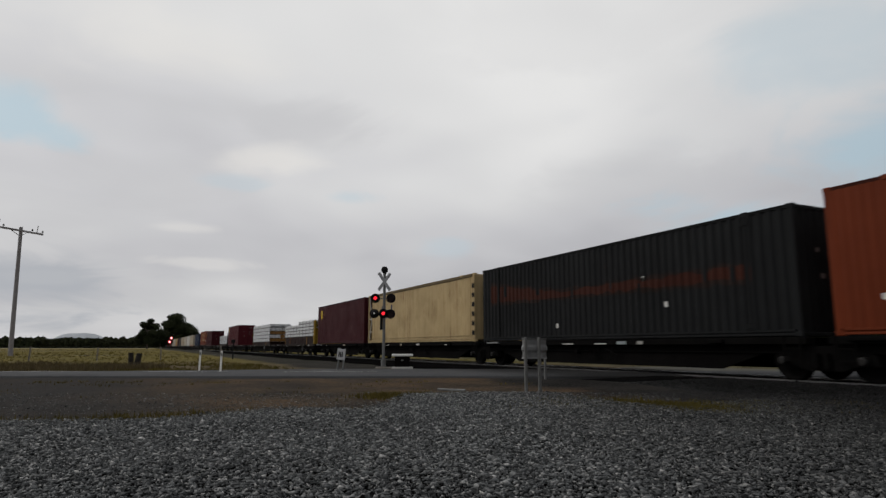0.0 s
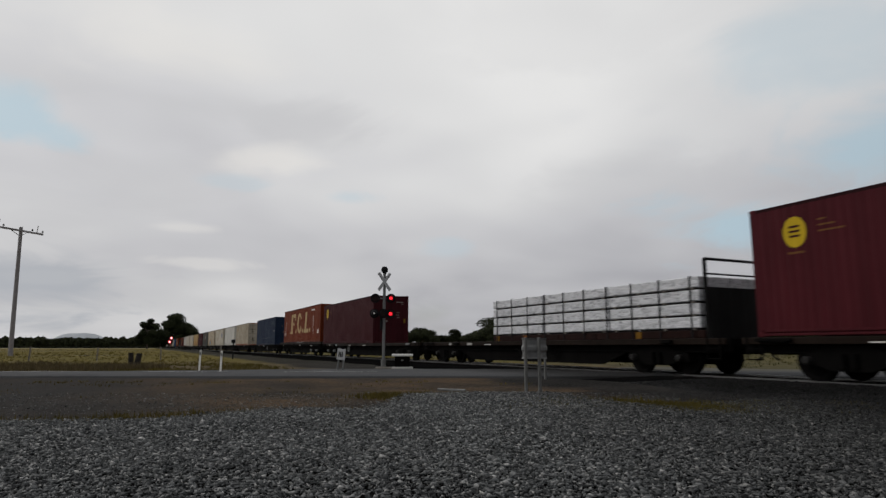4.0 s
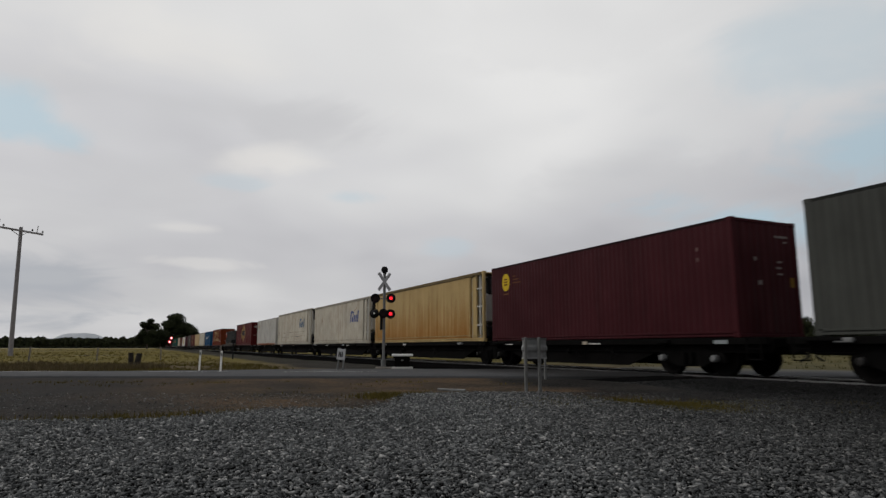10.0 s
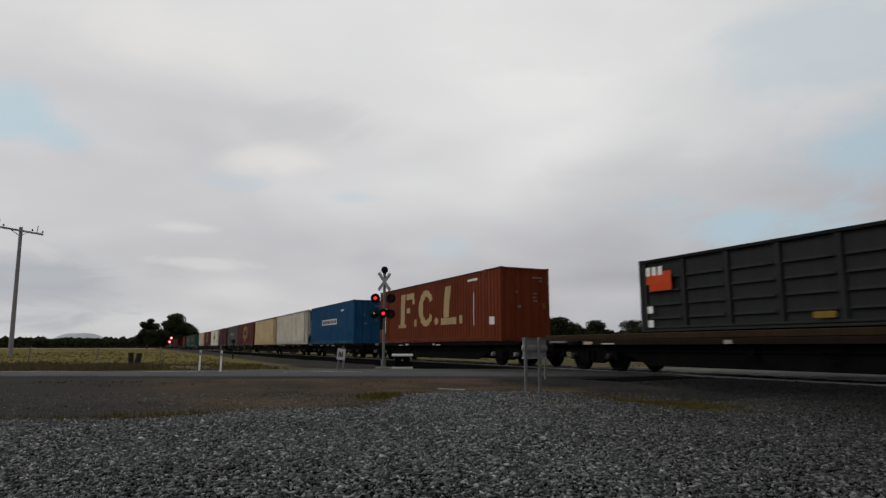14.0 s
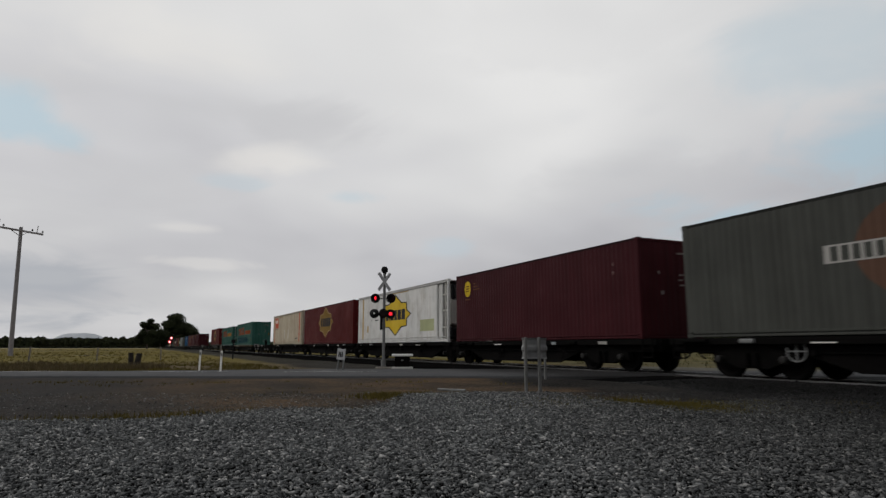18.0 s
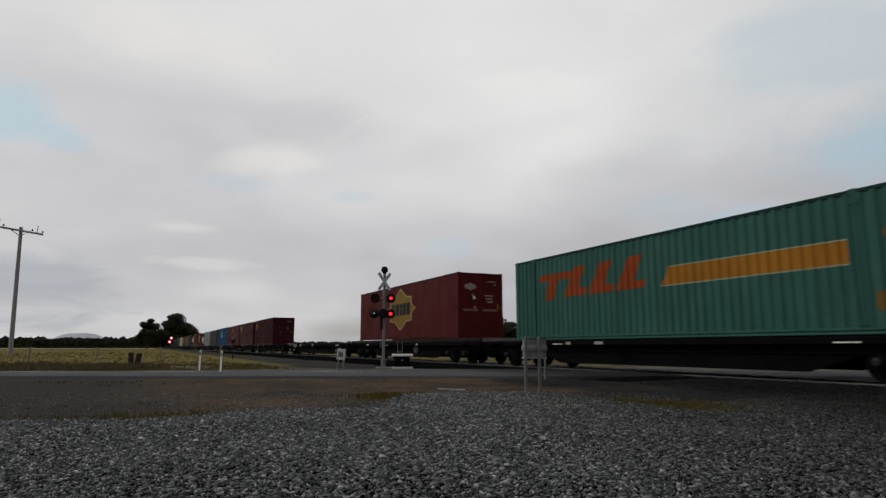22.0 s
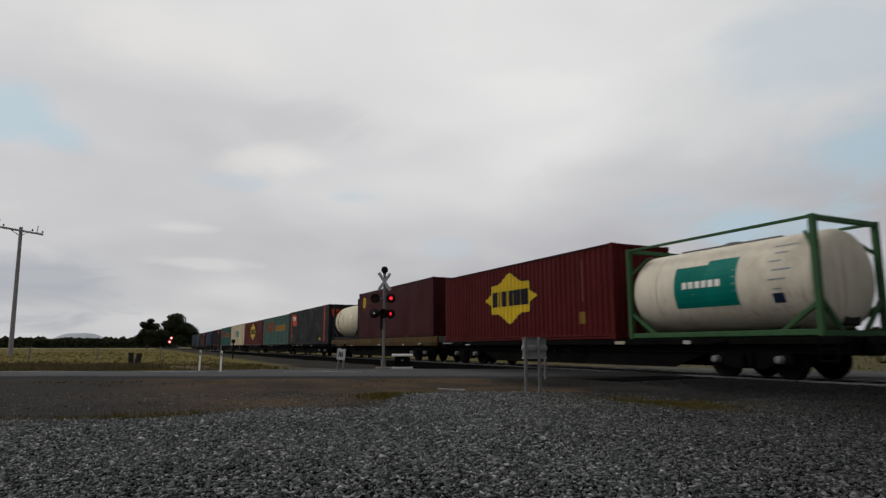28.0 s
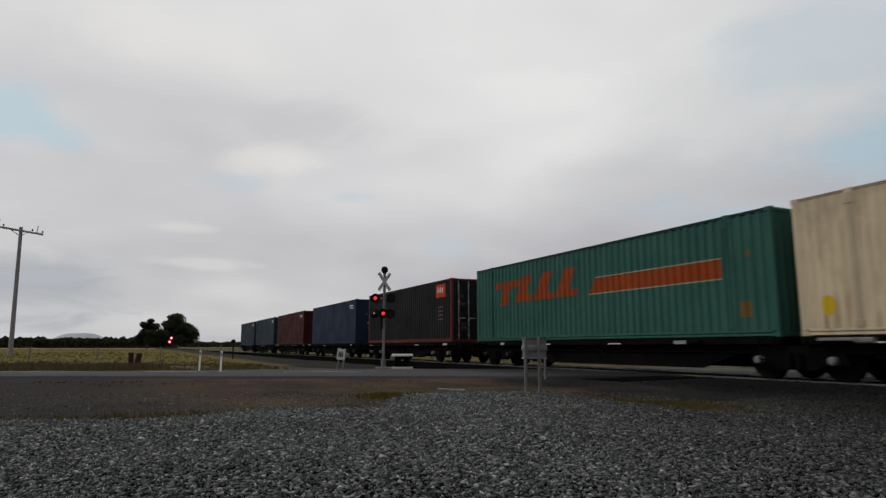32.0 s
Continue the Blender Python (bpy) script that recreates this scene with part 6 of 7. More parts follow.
        r = Shape().tube((x, -1.15, 0), (x, -1.15, 2.1), 0.05, 8).tube((x, 1.15, 0), (x, 1.15, 2.1), 0.05, 8).tube((x, -1.15, 2.1 if not yellow else 1.6), (x, 1.15, 2.1 if not yellow else 1.6), 0.04, 8).tube((x, -1.15, 1.7), (x, 1.15, 1.7), 0.025, 8).box(x - 0.03, x + 0.03, -1.1, 1.1, 0.0, 1.35, 0.01)
        if yellow:
            r.box(x - 0.15, x + 0.15, -1.25, -1.05, 0, 2.0, 0.02)
        part("end_rack", r, PAINT_GRIMY, t, "yellow steel end rack" if yellow else "dark steel end rack", col=(0.30, 0.19, 0.03) if yellow else (0.012, 0.012, 0.012))
    return t


# ---- wagons
def bogie_parts(w, x, capped=False):
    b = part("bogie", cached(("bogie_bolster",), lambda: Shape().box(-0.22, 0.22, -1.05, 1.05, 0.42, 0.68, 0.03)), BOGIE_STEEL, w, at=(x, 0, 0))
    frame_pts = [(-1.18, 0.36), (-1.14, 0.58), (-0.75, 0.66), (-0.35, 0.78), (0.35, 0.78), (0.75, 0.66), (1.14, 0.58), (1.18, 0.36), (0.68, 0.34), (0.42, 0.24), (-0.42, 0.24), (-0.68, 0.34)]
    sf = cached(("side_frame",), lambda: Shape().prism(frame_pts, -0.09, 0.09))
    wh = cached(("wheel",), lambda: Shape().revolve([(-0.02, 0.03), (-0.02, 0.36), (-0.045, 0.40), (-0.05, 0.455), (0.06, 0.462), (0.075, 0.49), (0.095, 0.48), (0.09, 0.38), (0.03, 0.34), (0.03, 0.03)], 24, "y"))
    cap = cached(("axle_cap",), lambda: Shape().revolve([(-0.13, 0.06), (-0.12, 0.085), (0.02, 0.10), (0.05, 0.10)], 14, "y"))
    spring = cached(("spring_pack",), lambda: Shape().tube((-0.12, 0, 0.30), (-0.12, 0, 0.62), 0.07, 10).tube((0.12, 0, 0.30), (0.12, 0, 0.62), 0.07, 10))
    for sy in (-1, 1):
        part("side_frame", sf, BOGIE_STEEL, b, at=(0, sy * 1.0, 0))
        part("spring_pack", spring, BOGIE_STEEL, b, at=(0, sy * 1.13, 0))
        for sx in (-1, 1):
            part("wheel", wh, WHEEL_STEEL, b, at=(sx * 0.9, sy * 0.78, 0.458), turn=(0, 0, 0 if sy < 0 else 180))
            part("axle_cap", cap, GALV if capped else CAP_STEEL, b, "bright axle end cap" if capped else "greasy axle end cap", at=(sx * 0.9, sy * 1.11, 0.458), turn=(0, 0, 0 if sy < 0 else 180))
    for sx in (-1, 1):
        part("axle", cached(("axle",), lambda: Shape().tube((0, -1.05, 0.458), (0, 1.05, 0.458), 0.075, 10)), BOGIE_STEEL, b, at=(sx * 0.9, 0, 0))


def wagon(length, rail_col, seed, empty=False, label="", near_art=False, far_art=False, stand=False, lift=0.0):
    """A skeletal flat wagon: fish-bellied sills, cross bearers, bogies, couplers. Where two units are jointed they share
    the bogie under the joint, which belongs to the leading unit. Its origin is at rail level."""
    r = random.Random(seed)
    w = thing("container_wagon", label, "wagon", "wagons of the freight train")
    L = length - 0.5
    h = L / 2
    n0, f0 = 1.2 if near_art else 3.7, 1.2 if far_art else 3.7
    belly = [(-h, DECK - 0.02), (h, DECK - 0.02), (h, DECK - 0.34), (h - n0, DECK - 0.36), (h - n0 - 1.3, 0.205), (-h + f0 + 1.3, 0.205), (-h + f0, DECK - 0.36), (-h, DECK - 0.34)]
    key = (round(L, 2), near_art, far_art)
    for sy in (-1, 1):
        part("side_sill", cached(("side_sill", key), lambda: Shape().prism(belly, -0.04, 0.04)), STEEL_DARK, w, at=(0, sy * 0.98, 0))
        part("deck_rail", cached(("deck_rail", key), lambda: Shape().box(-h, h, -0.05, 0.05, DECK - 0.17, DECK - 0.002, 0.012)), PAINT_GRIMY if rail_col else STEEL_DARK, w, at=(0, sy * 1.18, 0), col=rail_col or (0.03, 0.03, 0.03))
    if lift:
        for sy in (-1, 1):
            part("deck_plank", Shape().box(-h, h, -0.06, 0.06, DECK + 0.001, DECK + lift - 0.004, 0.02), PAINT_GRIMY, w, "weathered deck edge timber", at=(0, sy * 1.16, 0), col=(0.078, 0.047, 0.015) if lift > 0.25 else (0.030, 0.019, 0.009) if lift == 0.18 else (0.014, 0.009, 0.006))
        for i in range(7):
            part("deck_board", cached(("deck_board", lift), lambda: Shape().box(-0.2, 0.2, -1.09, 1.09, DECK - 0.01, DECK + lift - 0.004, 0.01)), TIMBER_GREY, w, at=(-h + 0.6 + i * (L - 1.2) / 6, 0, 0))
    if lift == 0.17:
        for x, wide, deep in ((0.0, 0.36, 0.62), (-3.1, 0.16, 0.34)):
            part("grab_hoop", Shape().bar((-wide, 0, DECK + 0.05), (-wide, 0, DECK - deep + 0.1), 0.03).bar((wide, 0, DECK + 0.05), (wide, 0, DECK - deep + 0.1), 0.03).bar((-wide, 0, DECK - deep + 0.1), (wide, 0, DECK - deep + 0.1), 0.03), GALV, w, "pale steel grab hoop", at=(x, -1.27, 0))
    n = max(5, int(L / 2.4))
    for i in range(n):
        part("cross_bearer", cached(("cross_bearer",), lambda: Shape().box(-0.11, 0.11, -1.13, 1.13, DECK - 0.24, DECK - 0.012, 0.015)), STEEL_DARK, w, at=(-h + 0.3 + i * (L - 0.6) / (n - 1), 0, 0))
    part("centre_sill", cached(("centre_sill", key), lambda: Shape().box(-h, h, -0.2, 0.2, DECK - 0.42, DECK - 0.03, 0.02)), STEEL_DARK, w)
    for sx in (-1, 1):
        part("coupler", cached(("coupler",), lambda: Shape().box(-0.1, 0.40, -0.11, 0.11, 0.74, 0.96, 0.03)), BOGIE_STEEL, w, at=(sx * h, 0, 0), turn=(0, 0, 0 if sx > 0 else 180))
        part("brake_hose", cached(("brake_hose",), lambda: Shape().tube((0, 0.35, 0.8), (0.14, 0.36, 0.5), 0.025, 8).tube((0.14, 0.36, 0.5), (0.3, 0.36, 0.42), 0.025, 8)), RUBBER, w, at=(sx * h, 0, 0), turn=(0, 0, 0 if sx > 0 else 180))
        if not (near_art if sx > 0 else far_art):
            bogie_parts(w, sx * (length / 2 - 2.75), seed in (133, 137, 144, 151) or r.random() < 0.15)
        elif sx < 0:
            bogie_parts(w, -length / 2, r.random() < 0.1)
        part("step_ladder", cached(("step_ladder",), lambda: Shape().bar((-0.2, 0, 0.45), (-0.2, 0, 1.0), 0.03).bar((0.2, 0, 0.45), (0.2, 0, 1.0), 0.03).bar((-0.2, 0, 0.46), (0.2, 0, 0.46), 0.03).bar((-0.2, 0, 0.72), (0.2, 0, 0.72), 0.03)), STEEL_DARK, w, "steel shunter's step", at=(sx * (h - 0.35), -1.24, 0))
        part("twistlock_bracket", cached(("twistlock_bracket",), lambda: Shape().box(-0.2, 0.2, -0.06, 0.06, DECK - 0.14, DECK - 0.03, 0.02)), GALV if r.random() < 0.3 else STEEL_DARK, w, at=(sx * (h - r.uniform(1.0, 4.0)), -1.27, 0))
    for k in range(2):
        part("label_plate", cached(("label_plate", k), lambda: Shape().box(-0.12 - 0.09 * k, 0.12 + 0.09 * k, -0.008, 0.008, DECK - 0.15, DECK - 0.055)), PAINT_CLEAN, w, at=(r.uniform(-h + 0.8, h - 0.8), -1.236, 0), col=r.choice([(0.40, 0.39, 0.37), (0.30, 0.29, 0.27), COL["silver"], (0.36, 0.31, 0.24)]))
    hb = r.uniform(-0.25, 0.25) * L
    part("hand_brake", cached(("hand_brake",), lambda: Shape().revolve([(-0.02, 0.22), (-0.02, 0.25), (0.02, 0.25), (0.02, 0.22)], 24, "y", True).bar((-0.23, 0, 0), (0.23, 0, 0), 0.03).bar((0, 0, -0.23), (0, 0, 0.23), 0.03).tube((0, -0.02, 0), (0, 0.22, 0), 0.04, 8)), GALV if r.random() < 0.2 else STEEL_DARK, w, "hand brake wheel", at=(hb, -1.10, 0.66))
    part("air_reservoir", cached(("air_reservoir",), lambda: Shape().revolve([(-0.6, 0.05), (-0.55, 0.17), (0.55, 0.17), (0.6, 0.05)], 14)), STEEL_DARK, w, at=(-hb, -0.65, 0.62))
    for k in range(r.choice((1, 2, 2))):
        part("reflector_strip", cached(("reflector_strip",), lambda: Shape().box(-0.28, 0.28, -0.008, 0.008, -0.015, 0.015)), PAINT_GRIMY, w, at=(-h + 1.2 + (1.5 * k + r.uniform(0, 1.2)) * (L - 2.4) / 3, -1.238, DECK - 0.13), col=COL["label"])
    part("end_platform", cached(("end_platform",), lambda: Shape().box(-0.45, 0.45, -0.10, 0.02, DECK - 0.1, DECK - 0.03, 0.01)), GALV if r.random() < 0.25 else STEEL_DARK, w, "steel step plate", at=(-h + 0.9, -1.24, 0))
    part("brake_lever", cached(("brake_lever",), lambda: Shape().bar((-0.28, 0, 0.06), (0.28, 0, -0.14), 0.03).bar((0.08, 0, 0.1), (-0.06, 0, -0.3), 0.03)), STEEL_DARK, w, "steel brake lever", at=(-hb * 0.5 + 0.8, -1.25, DECK - 0.34))
    part("valve", cached(("valve",), lambda: Shape().revolve([(-0.1, 0.02), (-0.09, 0.07), (0.06, 0.09), (0.1, 0.05)], 10, "y").tube((0, 0, 0.05), (0.02, 0.1, 0.3), 0.02, 6)), BOGIE_STEEL, w, at=(hb * 0.5 - 1.0, -1.05, 0.62))
    part("brake_pipe", cached(("brake_pipe", key), lambda: Shape().tube((-h + 0.4, 0, 0), (h - 0.4, 0, 0), 0.018, 6)), STEEL_DARK, w, at=(0, -1.06, DECK - 0.36))
    if empty:
        part("bolster_plate", Shape().box(-0.56, 0.56, -0.05, 0.03, DECK - 0.27, DECK + 0.02, 0.015), TIMBER_GREY, w, "weathered pale timber side board", at=(-h + 4.3, -1.26, 0))
        part("bolster_plate", Shape().box(-0.3, 0.3, -0.05, 0.03, DECK - 0.2, DECK + 0.01, 0.015), GALV, w, "grey steel side plate", at=(-h + 6.65, -1.26, 0))
        part("bolster_plate", Shape().box(-0.3, 0.3, -0.05, 0.4, DECK + 0.0, DECK + 0.12, 0.015), GALV, w, "pale steel deck plate", at=(-h + 1.1, -1.2, 0))
        part("side_plate", Shape().box(-0.2, 0.2, -0.05, 0.03, DECK - 0.18, DECK + 0.03, 0.015), GALV, w, at=(h - 10.4, -1.26, 0))
    if (empty and seed != 137) or stand:
        part("end_post", cached(("end_post",), lambda: Shape().box(-0.15, 0.15, -0.13, 0.13, 0, 0.60, 0.06).box(-0.1, 0.12, -0.1, 0.1, 0.56, 0.70, 0.05)), STEEL_DARK, w, "dark brake stand", at=((h - 1.4) if stand == 11 else (-h + 0.5), 0.3, DECK - 0.02))
        part("handwheel", cached(("handwheel",), lambda: Shape().revolve([(-0.015, 0.24), (-0.015, 0.27), (0.015, 0.27), (0.015, 0.24)], 22, "x", True).bar((0, -0.25, 0), (0, 0.25, 0), 0.022).bar((0, 0, -0.25), (0, 0, 0.25), 0.022).tube((0, 0, 0), (0.2, 0, 0), 0.03, 8)), GALV, w, "grey spoked handwheel", at=(((h - 1.4) if stand == 11 else (-h + 0.5)) - 0.3, 0.25, DECK + 0.48))
    return w


LOADS = []      # (thing, place along the train at the start, height over the deck)
WAGONS = []


def load(ob, near, far, up=0.0):
    LOADS.append((ob, (near + far) / 2, up))
    return ob


L48, L40 = 14.63, 12.19
HC = 3.07


def add_box(far, L, kind, c, marks, label, door=False, tint=None, H=None, posts=False, end_marks="", up=0.0):
    H = H or (3.11 if kind == "corr" and L > 13 else HC)
    return load(box_container(L, H, kind, c, marks, door, tint, label, posts=posts, end_marks=end_marks), far - L, far, up)


def add_reefer(far, L, c, marks, label, end="n", kind="panel", H=HC, flush=False, skin=None):
    return load(reefer(L, H, c, marks, end, label, kind, flush, skin), far - L, far)


def build_train():
    half_star = lambda L, H: m_star(L, H, -0.03, 2.15, False)
    bright_star = lambda L, H: m_star(L, H, 0.05, 2.15, True)
    add_box(8.54, L48, "fine", "orange", m_orange, "orange-red steel container with a white label plate on a wagon", H=3.22)
    add_box(23.9, L48, "corr", "black", m_black, "black corrugated container with a faded red stripe", H=3.07)
    add_reefer(39.29, L48, "cream", lambda L, H: m_blue_marks(L, H, -4.95, "ink2"), "stained cream refrigerated container with blue lettering shapes", "f", "smooth")
    add_box(52.34, L40, "fine", "maroon", m_disc, "dark maroon container with a yellow round emblem")
    load(timber_load(12.5, 4, "white-wrapped timber packs in a rusty cradle with a yellow end rack", 0.285, 0.645, step=True, end_rack="yellow"), 53.6, 66.1)
    load(timber_load(12.5, 5, "white-wrapped timber packs with bare pine ends on a wagon", 0.41, 0.315, near_wood=True), 74.1, 86.6)
    add_box(112.89, L40, "fine", "crimson", m_disc, "crimson-maroon container with a yellow round emblem")
    load(timber_load(11.3, 4, "low stack of white-wrapped timber packs behind a steel rack", 0.36, 0.215, end_rack="dark"), 114.4, 125.7)
    add_box(152.99, L40, "fine", "maroon", m_disc, "dark maroon container with a yellow round emblem")
    add_box(168.7, L48, "fine", "orange", m_tall_marks, "orange-red container with tall cream lettering shapes", up=0.19, H=3.15)
    add_box(185.8, L40, "fine", "navy", m_navy, "navy blue container on a long wagon")
    add_box(205.45, L40, "corr", "warmoff", m_creama, "dirty white container with orange rails and barred doors", door=True, tint=(0.28, 0.075, 0.03))
    add_reefer(220.4, 14.1, "white", m_tag, "clean white refrigerated container with an open machinery bay", "n", "smooth")
    add_reefer(235.9, 14.3, "offwhite", lambda L, H: m_blue_marks(L, H, 2.9), "off-white ribbed refrigerated container with blue lettering shapes", "n")
    add_reefer(251.0, 14.0, "dullcream", m_graffiti, "rust-streaked cream refrigerated container with blue and orange graffiti", "n")
    add_box(264.47, L40, "fine", "grey", m_disc_board, "grey container with a white name board on an orange disc")
    add_box(278.58, L40, "fine", "maroon", m_disc, "dark maroon container with a yellow round emblem")
    add_reefer(293.4, 14.1, "tan", m_none, "tan-yellow stained refrigerated container with a white end frame", "n", "smooth", skin=PAINT_WASHED)
    add_reefer(308.95, 14.4, "offwhite", lambda L, H: m_blue_marks(L, H, 2.95), "pale ribbed refrigerated container with blue lettering shapes", "n")
    add_reefer(325.0, 14.6, "offwhite", m_dash, "off-white refrigerated container with blue lettering and rivet rows", "n", H=3.14)
    add_box(338.46, L40, "corr", "white", m_stripes, "white corrugated container with orange bottom rails", tint=(0.25, 0.08, 0.03), H=2.98)
    add_box(358.05, L48, "fine", "red", half_star, "dark red container with a faded yellow star emblem", end_marks="star")
    load(ribbed_container(12.0, 2.13, "dark grey bin container with pressed ribbed sides and orange emblem"), 359.3, 371.3, 0.18)
    add_box(394.0, L48, "corr", "orange", m_tall_marks, "orange-red corrugated container with tall cream lettering shapes")
    add_box(411.7, L40, "corr", "blue", m_board, "blue corrugated container with a white name board")
    add_reefer(427.2, 14.2, "offwhite", m_small, "off-white refrigerated container with an open machinery bay", "n", "smooth")
    add_reefer(441.94, 14.0, "cream", m_tag, "yellowed cream refrigerated container with a soot-stained end frame", "n", "smooth")
    add_box(457.7, L48, "fine", "red", half_star, "dark red container with a faded yellow star emblem", end_marks="star")
    add_box(470.7, L40, "fine", "grey", m_disc_board, "grey container with a white name board on an orange disc")
    add_box(484.6, L40, "fine", "maroon", m_disc, "dark maroon container with a yellow round emblem")
    add_reefer(499.5, 14.0, "cleanwhite", m_big_star, "clean white refrigerated container with a large yellow star emblem", "n", "smooth")
    add_box(515.37, L48, "fine", "red", half_star, "dark red container with a faded yellow star emblem", end_marks="star")
    add_reefer(530.3, 14.2, "dullcream", m_bands, "off-white refrigerated container with orange bands and emblem", "n", "smooth", H=3.12, flush=True)
    add_box(560.0, L48, "corr", "green", lambda L, H: m_script(L, H, tagged_side=True), "sea-green corrugated container with orange lettering and stripe")
    add_box(580.1, L48, "corr", "green", lambda L, H: m_script(L, H, "amber"), "sea-green corrugated container with a yellow stripe and barred doors", door=True, H=3.07)
    add_box(599.8, L48, "fine", "red", half_star, "dark red container with a faded yellow star emblem", end_marks="star", up=0.17, H=3.12)
    add_box(643.73, L40, "corr", "maroon", m_disc, "dark maroon container with a yellow round emblem")
    add_box(657.6, L40, "fine", "maroon", m_disc, "dark maroon container with a yellow round emblem")
    add_box(673.17, L48, "fine", "brick", lambda L, H: m_star(L, H, -0.03, 2.15, False, "wornyellow"), "brick-red container with a faded yellow star emblem", end_marks="star")
    add_box(688.4, L48, "corr", "blue", m_bluec, "bright blue corrugated container with a white ring emblem")
    add_box(702.83, L40, "corr", "grey", m_small, "dull grey corrugated container")
    add_box(716.45, L40, "corr", "silver", m_shield, "light grey corrugated container with a green and red sign")
    a = load(tank_container(COL["frame"], (0.60, 0.55, 0.45), "cream-white tank container in a green frame with a teal sign"), 718.1, 724.15)
    wrap_patch(a, "sign_board", -1.2, -0.1, -27, 30, "deepteal", 0.006)
    wrap_patch(a, "sign_board", -0.1, 0.85, -27, 36, "deepteal", 0.006)
    for i in range(6):
        wrap_patch(a, "lettering_bar", -0.9 + 0.22 * i, -0.74 + 0.22 * i, -1, 8, "label", 0.010)
    for i in range(6):
        wrap_patch(a, "marking", 1.75 + 0.1 * (i % 2), 2.35 - 0.14 * (i % 3), 43 - 11 * i, 45 - 11 * i, "silver", 0.006)
    wrap_patch(a, "marking", 1.8, 2.1, -28, -16, "navy", 0.006)
    add_box(736.95, L40, "corr", "red", lambda L, H: m_star(L, H, -0.17, 2.0, True), "red corrugated container with a bright yellow star emblem")
    add_box(750.6, L40, "fine", "maroon", m_disc, "dark maroon container with a yellow round emblem", up=0.295, H=3.05)
    b = load(tank_container(COL["ink"], (0.56, 0.50, 0.38), "cream tank container in an open dark blue frame", False), 750.75, 756.8, 0.295)
    for i in range(6):
        wrap_patch(b, "lettering_bar", -2.05, -1.85, 26 - 11 * i, 33 - 11 * i, "navy", 0.006)
    wrap_patch(b, "marking", 0.9, 1.3, 8, 18, "label", 0.006)
    add_box(772.95, L48, "fine", "charcoal", lambda L, H: m_bands(L, H, True), "charcoal container with orange bands and an orange emblem", end_marks="flame", H=3.14)
    add_box(788.07, L48, "corr", "greygreen", lambda L, H: m_script(L, H, "amber"), "faded grey-green corrugated container with orange lettering and stripe", H=3.07)
    add_box(803.3, L48, "fine", "red", bright_star, "red container with a bright yellow star emblem")
    add_box(818.42, L48, "fine", "warmcream", m_teal_marks, "warm cream ribbed container with teal lettering shapes", H=3.12)
    add_box(833.56, L48, "corr", "green", m_script, "sea-green corrugated container with orange lettering and stripe")
    add_box(848.3, L40, "corr", "charcoal", m_badge, "charcoal corrugated container with red posts and barred doors", door=True, tint=(0.14, 0.03, 0.025), posts=True)
    add_box(863.3, L40, "fine", "navy", m_small, "plain navy blue container on a wagon")
    add_box(878.9, L40, "fine", "duskred", m_small, "plain brick-red container on a wagon")
    add_box(893.2, L40, "fine", "slate", m_small, "plain slate blue container on a wagon")
    add_box(906.8, L40, "fine", "slate", m_small, "slate blue container at the tail of the train")
    ends = [-6.4, 8.95, 24.1, 39.7, 53.0, 70.0, 92.0, 113.6, 133.0, 153.5, 170.9, 191.6, 205.9, 221.0, 236.4, 251.6, 265.4, 279.0, 293.9, 309.7, 325.7, 341.0, 358.7, 376.5, 396.8, 412.4,
            427.6, 442.5, 458.1, 471.6, 485.1, 500.1, 515.75, 532.0, 544.2, 563.0, 582.8, 602.0, 624.0, 644.6, 658.1, 673.4, 689.2, 703.7, 717.4, 737.7, 757.6, 773.1, 788.3, 803.5, 818.7, 834.7, 849.7, 865.0, 880.0, 894.0, 907.6]
    rusty = {4, 5, 6, 7, 8, 22, 34, 45}
    joints = {8.95, 24.1, 39.7, 205.9, 221.0, 236.4, 251.6, 279.0, 293.9, 309.7, 325.7, 427.6, 442.5, 458.1, 485.1, 500.1, 515.75, 658.1, 673.4, 773.1, 788.3, 803.5, 818.7}
    for i, (a0, a1) in enumerate(zip(ends, ends[1:])):
        bare = i in (33, 37)
        WAGONS.append((wagon(a1 - a0, COL["deckyellow"] if i in (34, 45) else COL["rust"] if i in rusty else None, 100 + i, bare, "long empty black skeletal wagon with a brake stand" if bare else ("grimy black container wagon with rusty side rails" if i in rusty else "grimy black fish-bellied container wagon"), a0 in joints, a1 in joints, i if i == 11 else 0, {9: 0.19, 22: 0.18, 36: 0.17, 45: 0.295}.get(i, 0.0)), (a0 + a1) / 2))


build_train()


# ---------------------------------------------------------------- beside the line
FADED_WHITE = plain_mat("faded_white_paint", (0.34, 0.34, 0.345), 0.6, 0.0, 0.3, 8.0)


